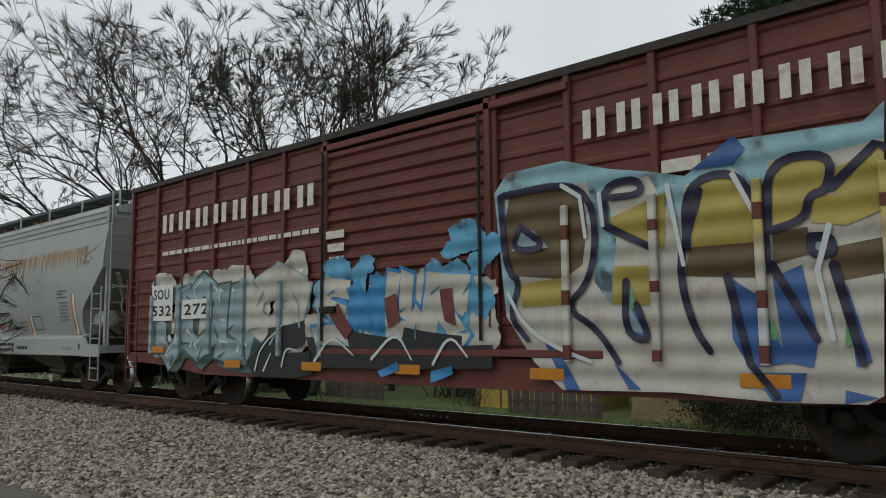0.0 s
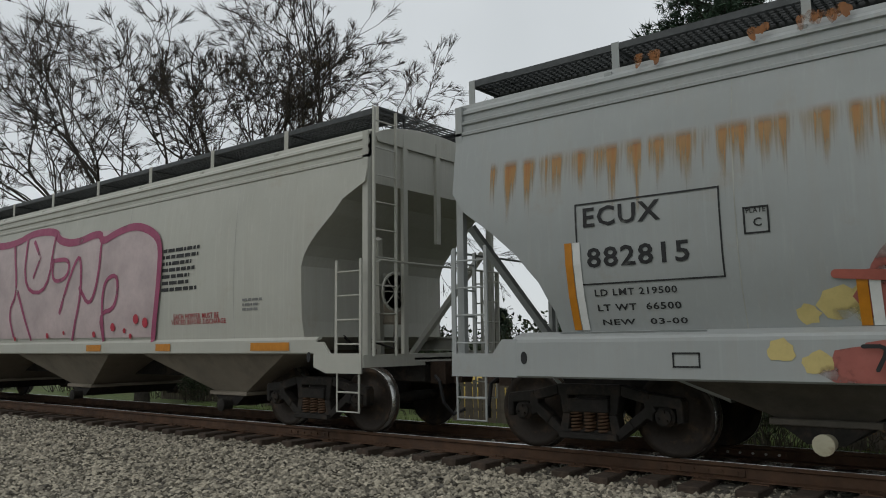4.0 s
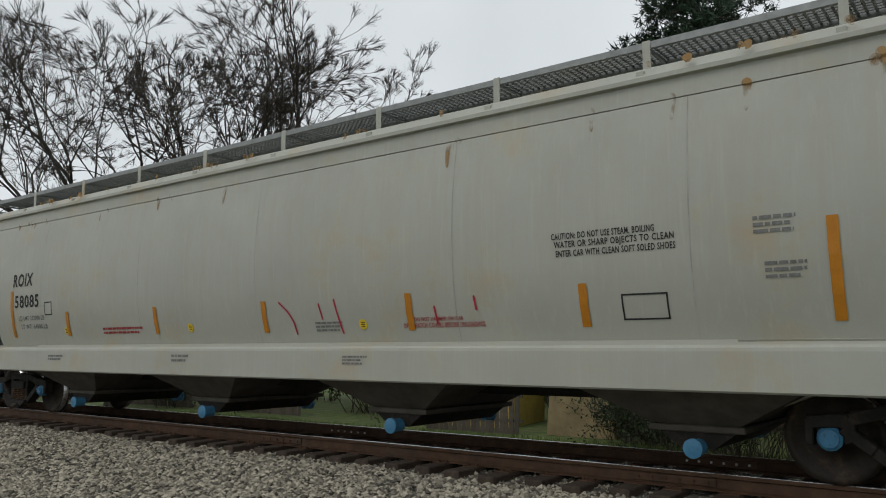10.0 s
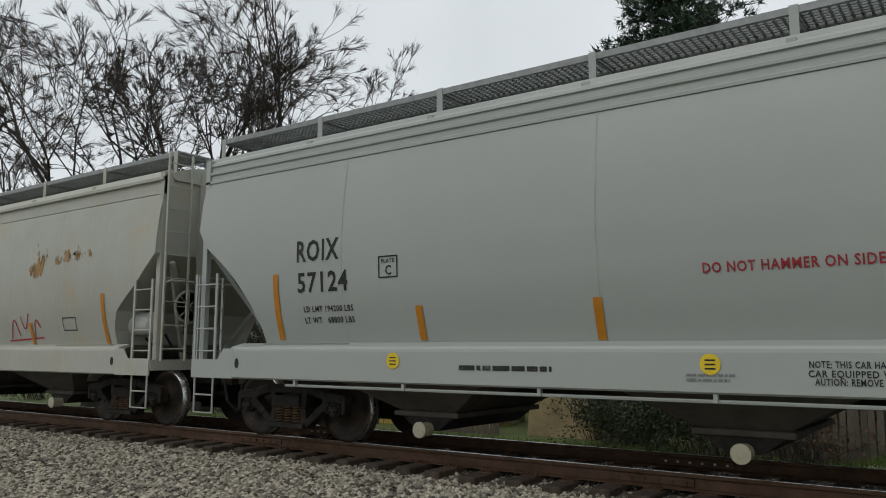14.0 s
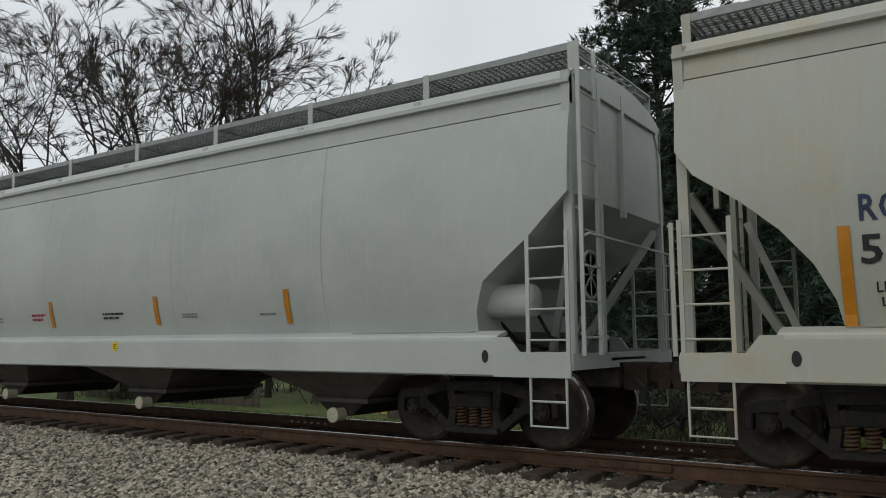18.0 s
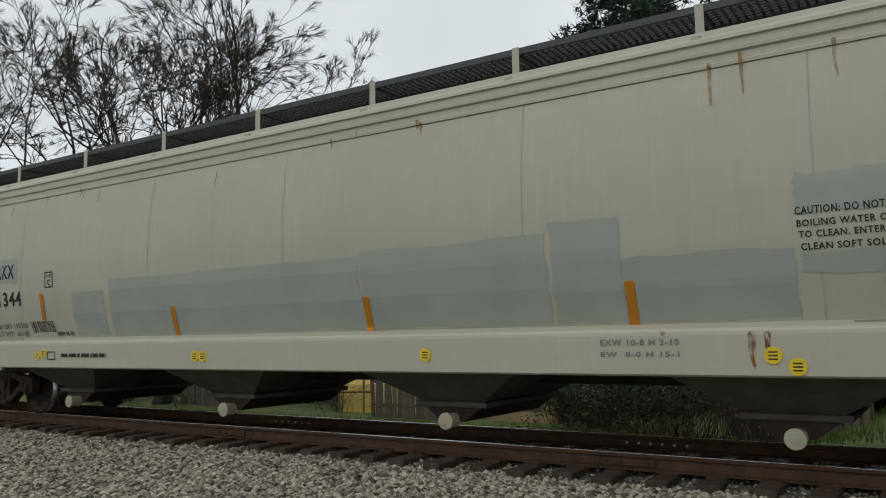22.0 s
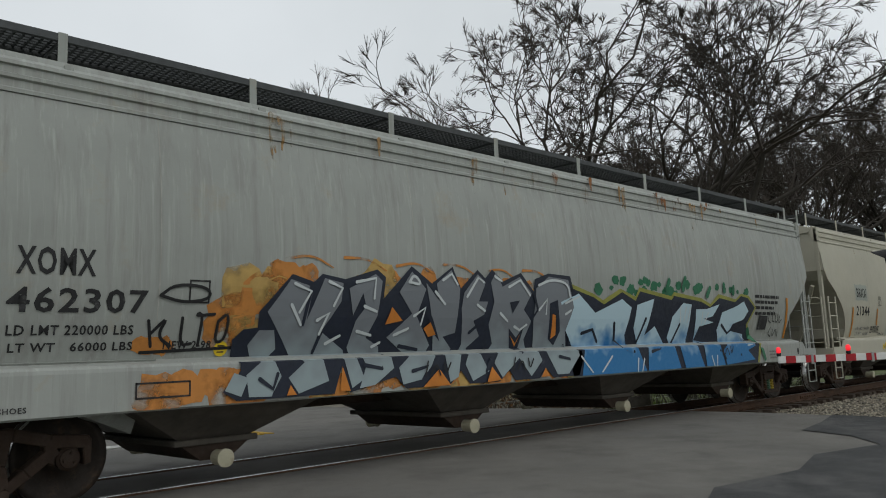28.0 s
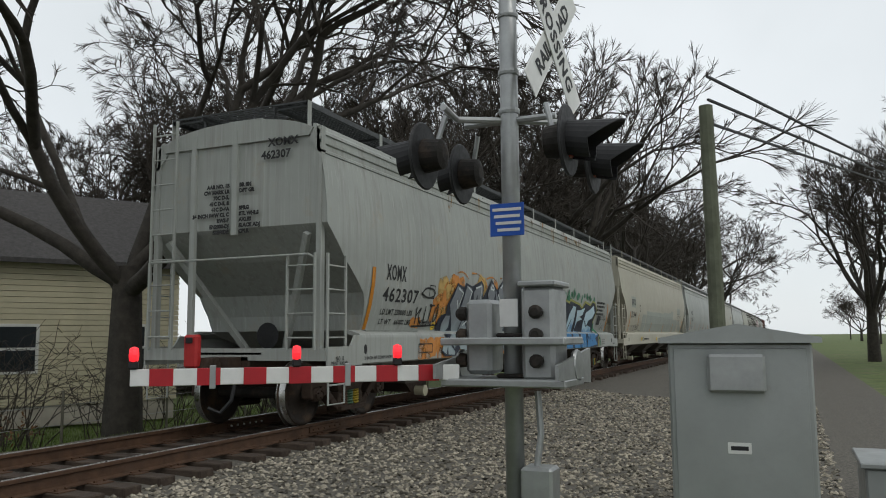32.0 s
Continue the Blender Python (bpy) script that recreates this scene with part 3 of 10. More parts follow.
def grating_mesh(length, width, m):
    """Open walkway mesh: long bars and many cross bars."""
    bm = B()
    k = int(length / 0.085)
    verts, faces = [], []

    def bx(x0, x1, y0, y1, z0, z1):
        o = len(verts)
        verts.extend((x, y, z) for x in (x0, x1) for y in (y0, y1) for z in (z0, z1))
        faces.extend([tuple(o + i for i in f) for f in ((0, 1, 3, 2), (4, 6, 7, 5), (0, 4, 5, 1), (2, 3, 7, 6), (0, 2, 6, 4), (1, 5, 7, 3))])
    bm.free()
    for i in range(k + 1):
        x = length * i / k
        bx(x - 0.013, x + 0.013, 0, width, 0.006, 0.022)
    nl = 9
    for j in range(nl):
        y = width * j / (nl - 1)
        t = 0.012 if 0 < j < nl - 1 else 0.016
        h = 0.028 if 0 < j < nl - 1 else 0.075
        bx(0, length, y - t, y + t, 0.03 - h, 0.03)
    return pydata("walkway", verts, faces, m)


def hopper(u, length, label, paint, sill_paint=None, trim=None, cut="angled", deep=True, bays=4, walk_m=None, ribs=True, steel=None, springs=None,
           caps=None, dusty=None, tank=True, pipe_rail=False, rear_cut=None):
    """A covered hopper car, its back end at x = 0 on the rail tops, running towards +x."""
    L = length
    sill_paint, trim = sill_paint or paint, trim or paint
    walk_m, steel, dusty = walk_m or M_MESHDARK, steel or M_STEELDARK, dusty or M_HOPPERDIRTSHADE
    car = thing("hopper_car", label, "freight car", group="cars of the freight train")
    def xs(z, end=0):
        cz, cx = CUTS[rear_cut or cut] if end == 0 else CUTS[cut]
        return float(np.interp(z, cz, cx)) if z < cz[-1] else 0.03
    # side sheets and slope sheets in one shell
    zs = [1.37, 1.43, 1.5, 1.6, 1.75, 1.93, 2.1, 2.25, 2.4, 2.55, 2.7, 2.85, 3.1, 3.3, 3.5, 3.68, 3.84]
    nx = 48
    for s in (-1, 1):
        bm = B()
        rows = []
        for z in zs:
            a, b, y = xs(z), xs(z, 1), s * side_y(z, not deep)
            rows.append([bm.verts.new((a + (L - a - b) * i / nx, y, z)) for i in range(nx + 1)])
        for r0, r1 in zip(rows, rows[1:]):
            for i in range(nx):
                bm.faces.new((r0[i], r0[i + 1], r1[i + 1], r1[i]))
        sheet = part("side_sheet", bm, paint, car, smooth=True)
        # welded seams between the plates
        if s < 0:
            for k in range(1, 6):
                bm = B()
                x = L * k / 6 + 0.2 * math.sin(k * 9 + u)
                for za, zb in zip(zs, zs[1:]):
                    if xs(za) < x < L - xs(za, 1):
                        v = [bm.verts.new((x + dx, -side_y(z, not deep) - 0.003, z)) for z, dx in ((za, -0.006), (za, 0.006), (zb, 0.006), (zb, -0.006))]
                        bm.faces.new(v)
                part("seam", bm, M_SEAM, sheet)
    for e, sgn in ((0, 1), (L, -1)):
        bm = B()
        rows = []
        for z in zs:
            w = side_y(z, not deep) - 0.01
            rows.append([bm.verts.new((e + sgn * (xs(z, e) + 0.012), -w + 2 * w * j / 8, z)) for j in range(9)])
        for r0, r1 in zip(rows, rows[1:]):
            for j in range(8):
                bm.faces.new((r0[j], r0[j + 1], r1[j + 1], r1[j]))
        top = [bm.verts.new((e + sgn * 0.042, v.co.y * 0.97, 4.2 + 0.22 * (1 - (v.co.y / 1.48) ** 2))) for v in rows[-1]]
        for j in range(8):
            bm.faces.new((rows[-1][j], rows[-1][j + 1], top[j + 1], top[j]))
        part("end_sheet", bm, paint, car, smooth=False)
        bm = B()
        z0 = 1.37
        a = [bm.verts.new((e + sgn * (xs(z0, e) + 0.012), y, z0)) for y in (-1.50, 1.50)]
        c = [bm.verts.new((e + sgn * 3.1, y, 0.62)) for y in (-0.9, 0.9)]
        bm.faces.new((a[0], a[1], c[1], c[0]))
        for s in (0, 1):
            q = bm.verts.new((e + sgn * 3.1, (-1.5, 1.5)[s], z0))
            bm.faces.new((a[s], c[s], q))
        part("slope_sheet", bm, paint, car)
    # top chord with ribs, roof
    for s in (-1, 1):
        bm = B()
        pr = [(1.46, 3.84), (1.50, 3.845), (1.50, 3.88), (1.475, 3.90), (1.47, 3.97), (1.495, 3.985), (1.495, 4.02), (1.462, 4.035), (1.455, 4.11), (1.48, 4.12),
              (1.47, 4.16), (1.43, 4.20), (1.41, 4.26), (1.36, 4.27), (1.30, 4.05)] if ribs else \
            [(1.45, 3.84), (1.49, 3.85), (1.475, 4.06), (1.53, 4.075), (1.53, 4.125), (1.47, 4.14), (1.40, 4.25), (1.34, 4.28), (1.30, 4.05)]
        prism(bm, [(s * y, z) for y, z in pr], 0.02, L - 0.02)
        part("top_chord", bm, paint, car)
    bm = B()
    roof = [(1.44 * math.sin(a), 4.20 + 0.24 * (math.cos(a) - math.cos(1.25)) / (1 - math.cos(1.25))) for a in np.linspace(-1.25, 1.25, 13)]
    prism(bm, roof + [(1.3, 4.1), (-1.3, 4.1)], 0.0, L)
    roof_ob = part("roof", bm, paint, car)
    nh = 10 if bays > 3 else 8
    for i in range(nh):
        x = L * (i + 0.5) / nh
        bm = bbox(x - 0.75, x + 0.75, -0.33, 0.33, 4.40, 4.53, 0.03)
        part("hatch_cover", bm, trim, roof_ob)
    # side sills
    for s in (-1, 1):
        bm = B()
        if deep:
            pr = [(1.38, 1.372), (1.40, 1.375), (1.60, 1.322), (1.62, 1.295), (1.626, 1.26), (1.626, 0.89), (1.60, 0.87), (1.54, 0.87), (1.54, 0.90), (1.60, 0.90), (1.60, 1.25), (1.38, 1.33)]
        else:
            pr = [(1.515, 1.372), (1.56, 1.372), (1.60, 1.35), (1.62, 1.33), (1.62, 1.15), (1.60, 1.13), (1.52, 1.13), (1.52, 1.15), (1.59, 1.16), (1.59, 1.32), (1.515, 1.34)]
        prism(bm, [(s * y, z) for y, z in pr], 0.9, L - 0.9)
        sill = part("side_sill", bm, sill_paint, car)
        for e, sg in ((0, 1), (L, -1)):
            bm = B()
            zt = 1.30
            zb = 0.87
            slab(bm, [(e + sg * 0.02, zb), (e + sg * 0.02, 1.14), (e + sg * 0.62, 1.14), (e + sg * 0.75, zt), (e + sg * 0.95, zt), (e + sg * 0.95, 0.87 if deep else 0.95), (e + sg * 0.7, zb)], s * 1.60, s * 1.628)
            gp = part("end_gusset", bm, sill_paint, sill)
            bm = B()
            lathe(bm, [(0.042, -0.002), (0.042, 0.004)], "Y", 14, (0, 0, 0))
            me = shared("jack_hole", lambda: mesh_of(bm, "jacking_hole", material=M_BLACK))
            jh = part("jacking_hole", me, None, sill)
            jh.matrix_basis = pose(e + sg * 1.05, s * 1.630, 1.09) @ Matrix.Diagonal((1, 1, 1.7, 1))
    # centre sill and end platforms
    part("center_sill", bbox(0.0, L, -0.34, 0.34, 0.70, 1.02, 0.02), steel, car)
    for e, sg in ((0, 1), (L, -1)):
        bm = B()
        box(bm, min(e, e + sg * 0.12), max(e, e + sg * 0.12), -1.6, 1.6, 0.95, 1.12)
        part("end_sill", bm, sill_paint, car)
        bm = B()
        box(bm, min(e, e + sg * 1.5), max(e, e + sg * 1.5), -0.55, 0.55, 1.03, 1.06)
        part("platform", bm, steel, car)
        # uprights and braces on the end
        for y in (-0.02 * sg, 0.74 * sg):
            bm = B()
            box(bm, e - sg * 0.01, e + sg * 0.05, y - 0.045, y + 0.045, 1.1 if abs(y) > 0.1 else 2.75, 4.3)
            part("end_post", bm, trim, car)
        for y in (-1, 1):
            bm = B()
            tube(bm, [(e + sg * 0.06, y * 1.25, 2.72), (e + sg * 0.85, y * 0.36, 1.08)], 0.06, 4)
            part("diagonal_brace", bm, paint, car)
            bm = B()
            x = e + sg * 0.02
            box(bm, min(x, x + sg * 0.10), max(x, x + sg * 0.10), min(y * 1.42, y * 1.50), max(y * 1.42, y * 1.50), 1.1, 4.22)
            part("corner_post", bm, trim, car)
        bm = B()
        tube(bm, [(e - sg * 0.05, -1.44, 2.36), (e - sg * 0.12, -1.40, 2.40), (e - sg * 0.12, 1.40, 2.40), (e - sg * 0.05, 1.44, 2.36)], 0.016, 6)
        part("end_handrail", bm, trim, car)
    # ladders at the four corners
    for s in (-1, 1):
        for e, sg in ((0, 1), (L, -1)):
            ladder(car, e + sg * 0.05, s * 1.60, e + sg * 0.52, s * 1.60, 1.1, 2.42, trim, 4)
            tall = (sg * s) > 0
            ladder(car, e - sg * 0.07, s * 1.47, e - sg * 0.07, s * 1.02, 1.1, 4.55 if tall else 2.42, trim, 9 if tall else 4)
            step_irons(car, e + sg * 0.08, e + sg * 0.5, s * 1.60, 0.36, 0.88, trim)
    # running boards on brackets
    for y0 in (-1.22, 0.66):
        wb = part("running_board", shared("grate%.1f%s" % (L, walk_m.name), lambda: grating_mesh(L - 0.1, 0.56, walk_m)), None, car)
        wb.matrix_basis = pose(0.05, y0, 4.59)
    for x in (0.05, L - 0.65):
        wb = part("crosswalk", shared("cross" + walk_m.name, lambda: grating_mesh(0.6, 2.44, walk_m)), None, car)
        wb.matrix_basis = pose(x, -1.22, 4.60)
    nb = max(6, round(L / 2.05))
    for s in (-1, 1):
        for i in range(nb + 1):
            x = 0.1 + (L - 0.2) * i / nb
            bm = B()
            slab(bm, [(x - 0.045, 4.14), (x - 0.045, 4.63), (x + 0.045, 4.63), (x + 0.045, 4.14)], s * 1.245, s * 1.235)
            slab(bm, [(x - 0.045, 4.14), (x - 0.045, 4.22), (x + 0.045, 4.22), (x + 0.045, 4.14)], s * 1.45, s * 1.235)
            br = part("bracket", bm, trim, car)
            bm = B()
            tube(bm, [(x, s * 1.22, 4.56), (x, s * 0.66, 4.56), (x, s * 0.62, 4.40)], 0.022, 4)
            part("bracket_arm", bm, walk_m, br)
    # hopper bays and outlets
    span0, span1 = 4.0, L - 3.7
    for i in range(bays):
        x = span0 + (span1 - span0) * i / (bays - 1)
        w = (span1 - span0) / (bays - 1) / 2 * (0.62 if deep else 0.8)
        bm = B()
        zt, zb = (0.98, 0.50) if deep else (1.2, 0.50)
        t = [bm.verts.new((x + a * w, c * 1.5, zt)) for a, c in ((-1, -1), (1, -1), (1, 1), (-1, 1))]
        m = [bm.verts.new((x + a * w * 0.93, c * 1.45, zt - 0.1)) for a, c in ((-1, -1), (1, -1), (1, 1), (-1, 1))]
        lo = [bm.verts.new((x + a * 0.42, c * 0.98, zb)) for a, c in ((-1, -1), (1, -1), (1, 1), (-1, 1))]
        for p, q in ((t, m), (m, lo)):
            for j in range(4):
                bm.faces.new((p[j], p[(j + 1) % 4], q[(j + 1) % 4], q[j]))
        bm.faces.new(lo)
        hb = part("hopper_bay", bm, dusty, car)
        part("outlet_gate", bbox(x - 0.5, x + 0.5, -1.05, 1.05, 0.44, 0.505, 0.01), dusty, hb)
        bm = B()
        slab(bm, [(x - 0.40, 0.44), (x - 0.17, 0.27), (x + 0.17, 0.27), (x + 0.40, 0.44)], -1.0, 1.0)
        part("outlet_pan", bm, steel, hb)
        for s in (-1, 1):
            bm = B()
            lathe(bm, [(0.085, 0.0), (0.085, -s * -0.16), (0.10, -s * -0.165), (0.10, -s * -0.2), (0.03, -s * -0.215)], "Y", 16, (x + 0.02, s * 1.0, 0.29))
            part("outlet_cap", bm, caps_of(sill_paint, caps) if deep else steel, hb)
    if pipe_rail:
        for s in (-1, 1):
            bm = B()
            tube(bm, [(2.0, s * 1.56, 0.80), (L - 2.0, s * 1.56, 0.80)], 0.02, 6)
            for i in range(9):
                x = 2.2 + (L - 4.4) * i / 8
                box(bm, x - 0.02, x + 0.02, min(s * 1.55, s * 1.6), max(s * 1.55, s * 1.6), 0.79, 0.9)
            part("gate_pipe", bm, sill_paint, car)
    # brake gear on the front end
    if tank:
        if deep:
            bm = B()
            lathe(bm, [(0.05, -0.02), (0.17, 0.0), (0.2, 0.05), (0.2, 0.75), (0.17, 0.8), (0.05, 0.82)], "X", 18, (L - 1.5, -1.05, 1.72))
            part("air_reservoir", bm, M_WHITEPAINT, car, "white cylindrical air reservoir", True)
        bm = bbox(L - 0.62, L - 0.34, -0.62, -0.30, 1.55, 1.95, 0.03)
        part("brake_valve", bm, dusty, car)
        bm = B()
        lathe(bm, [(0.28, -0.012), (0.29, 0.0), (0.28, 0.012), (0.25, 0.012), (0.25, -0.012)], "X", 20, (L - 0.1, -0.85, 2.0))
        for k in range(4):
            a = k * math.pi / 4
            tube(bm, [(L - 0.1, -0.85 - 0.26 * math.cos(a), 2.0 - 0.26 * math.sin(a)), (L - 0.1, -0.85 + 0.26 * math.cos(a), 2.0 + 0.26 * math.sin(a))], 0.01, 5)
        part("brake_wheel", bm, trim, car, "hand brake wheel")
        bm = B()
        tube(bm, [(L - 0.8, -0.8, 1.55), (L - 0.7, -0.7, 1.3), (L - 0.5, -0.45, 1.2), (L - 0.45, -0.45, 1.6)], 0.022, 6)
        tube(bm, [(L - 1.3, -0.9, 1.52), (L - 1.2, -0.6, 1.25), (L - 0.9, -0.3, 1.15)], 0.022, 6)
        part("brake_pipe", bm, steel, car)
    for xc in (1.55, L - 1.55):
        truck(car, xc, steel, springs, caps)
    coupler(car, 0, -1)
    coupler(car, L, 1)
    CARS.append((car, u))
    return car


def caps_of(paint, caps):
    return caps or M_CAP


M_CAP = mat("outlet_cap_cream", (0.50, 0.47, 0.36), 0.6, var=0.2, bump=0.05, dirt=(0.2, 0.15, 0.1), dirt_amt=0.3, dirt_scale=6)

# ---------- paints of the cars ----------
P_ECUX = mat("light_grey_paint", (0.36, 0.375, 0.38), 0.55, var=0.08, scale=0.7, bump=0.03, dirt=(0.28, 0.25, 0.2), dirt_amt=0.1, dirt_scale=1.5, streak=0.35, streak_rgb=(0.30, 0.29, 0.26))
P_SHQ = mat("off_white_paint", (0.45, 0.445, 0.41), 0.55, var=0.08, scale=0.7, bump=0.03, dirt=(0.33, 0.29, 0.22), dirt_amt=0.12, dirt_scale=1.2, streak=0.5, streak_rgb=(0.36, 0.34, 0.29))
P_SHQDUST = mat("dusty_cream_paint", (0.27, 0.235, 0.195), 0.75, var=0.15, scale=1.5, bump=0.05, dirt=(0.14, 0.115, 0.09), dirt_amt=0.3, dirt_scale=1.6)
P_ROIX = mat("cream_grey_paint", (0.44, 0.44, 0.40), 0.55, var=0.08, scale=0.7, bump=0.03, dirt=(0.42, 0.31, 0.17), dirt_amt=0.28, dirt_scale=0.8, streak=0.4, streak_rgb=(0.36, 0.33, 0.27))
P_NEW = mat("fresh_pale_grey_paint", (0.40, 0.415, 0.405), 0.42, var=0.04, scale=0.5, bump=0.02)
P_BRK = mat("pale_blue_grey_paint", (0.46, 0.48, 0.465), 0.55, var=0.08, scale=0.5, bump=0.03, dirt=(0.33, 0.35, 0.34), dirt_amt=0.5, dirt_scale=0.6, streak=0.4, streak_rgb=(0.40, 0.41, 0.39))
P_CREAM = mat("ivory_paint", (0.47, 0.45, 0.38), 0.55, var=0.06, scale=0.7, bump=0.03, dirt=(0.38, 0.33, 0.25), dirt_amt=0.12, dirt_scale=1.1, streak=0.35, streak_rgb=(0.38, 0.35, 0.28))
P_XOM = mat("weathered_grey_paint", (0.36, 0.375, 0.36), 0.6, var=0.1, scale=0.7, bump=0.04, dirt=(0.30, 0.24, 0.15), dirt_amt=0.15, dirt_scale=1.4, streak=0.95, streak_rgb=(0.235, 0.235, 0.215))
P_BOX = mat("oxide_red_paint", (0.15, 0.045, 0.032), 0.65, var=0.2, scale=1.5, bump=0.06, dirt=(0.09, 0.04, 0.03), dirt_amt=0.3, dirt_scale=1.3, streak=0.35, streak_rgb=(0.10, 0.035, 0.026))

XOM = hopper(-24.0, 19.36, "weathered grey covered hopper car with graffiti, last of the train", P_XOM, cut="angled", bays=4, steel=M_STEELBROWN,
             springs=[M_SPRING, mat("green_spring", (0.10, 0.20, 0.13), 0.6), mat("yellow_spring", (0.5, 0.36, 0.04), 0.6)])
CREAM = hopper(-3.5, 19.2, "ivory covered hopper car with grey repainted patches", P_CREAM, bays=4, steel=M_STEELBROWN, rear_cut="round")
BRK = hopper(16.8, 20.3, "pale grey covered hopper car with blotchy faded sides", P_BRK, bays=4, ribs=False, walk_m=M_MESHLITE, rear_cut="round")
ROIB = hopper(38.2, 19.4, "cream covered hopper car with scrawled black and blue tags", P_ROIX, bays=4, ribs=False, walk_m=M_MESHLITE, rear_cut="round")
NEWC = hopper(58.65, 19.35, "clean pale grey covered hopper car with a white sill", P_NEW, bays=4, walk_m=M_MESHLITE, pipe_rail=True, rear_cut="round")
ROIA = hopper(79.0, 19.7, "cream covered hopper car with rust along the roof edge", P_ROIX, bays=4, ribs=False, caps=mat("blue_caps", (0.08, 0.25, 0.42), 0.5), walk_m=M_MESHLITE, rear_cut="round")
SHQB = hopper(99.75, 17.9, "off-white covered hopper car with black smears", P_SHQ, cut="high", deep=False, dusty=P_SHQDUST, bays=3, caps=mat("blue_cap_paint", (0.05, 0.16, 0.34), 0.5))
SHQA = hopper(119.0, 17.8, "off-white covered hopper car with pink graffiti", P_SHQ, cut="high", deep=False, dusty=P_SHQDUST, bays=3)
ECUX = hopper(138.3, 20.4, "light grey covered hopper car with rust runs and blue graffiti", P_ECUX, bays=4, cut="angled", rear_cut="round")

# ---------- trees ----------
M_BARK = mat("grey_bark", (0.062, 0.054, 0.046), 0.95, var=0.4, scale=5, bump=0.8, bscale=18)
M_TWIG = mat("bare_twigs", (0.066, 0.055, 0.046), 0.9, var=0.3, scale=3, bump=0)
M_TWIGRED = mat("budding_twigs", (0.062, 0.05, 0.044), 0.9, var=0.3, scale=3, bump=0)
M_BUD = islands(mat("spring_buds", (0.16, 0.12, 0.06), 0.8, var=0.4, scale=3, bump=0), 0.5)
M_NEEDLE = islands(mat("pine_needles", (0.045, 0.085, 0.05), 0.7, var=0.4, scale=2, bump=0), 0.5)
M_BUSH = islands(mat("shrub_leaves", (0.04, 0.058, 0.024), 0.8, var=0.4, scale=2, bump=0), 0.6)
M_DRY = islands(mat("dry_leaves", (0.15, 0.08, 0.036), 0.85, var=0.4, scale=2, bump=0), 0.6)


def prisms(name, segs, material, sides=3):
    """Tapered twigs from rows of start, end, two radii, as one mesh."""
    a = np.array([s[0] for s in segs], float)
    c = np.array([s[1] for s in segs], float)
    r0 = np.array([s[2] for s in segs], float)[:, None]
    r1 = np.array([s[3] for s in segs], float)[:, None]
    d = c - a
    d /= np.linalg.norm(d, axis=1)[:, None] + 1e-9
    ref = np.where(np.abs(d[:, 2:3]) > 0.9, np.array([[1.0, 0, 0]]), np.array([[0, 0, 1.0]]))
    u = np.cross(d, ref)
    u /= np.linalg.norm(u, axis=1)[:, None] + 1e-9
    w = np.cross(d, u)
    rings = []
    for k in range(sides):
        t = 2 * math.pi * k / sides
        o = u * math.cos(t) + w * math.sin(t)
        rings.append((a + o * r0, c + o * r1))
    n = len(segs)
    verts = np.empty((n, sides * 2, 3))
    for k in range(sides):
        verts[:, k], verts[:, sides + k] = rings[k]
    base = (np.arange(n) * sides * 2)[:, None]
    faces = []
    for k in range(sides):
        faces.append(base + np.array([[k, (k + 1) % sides, sides + (k + 1) % sides, sides + k]]))
    return pydata(name, verts.reshape(-1, 3).tolist(), np.concatenate(faces).tolist(), material, sides > 4)


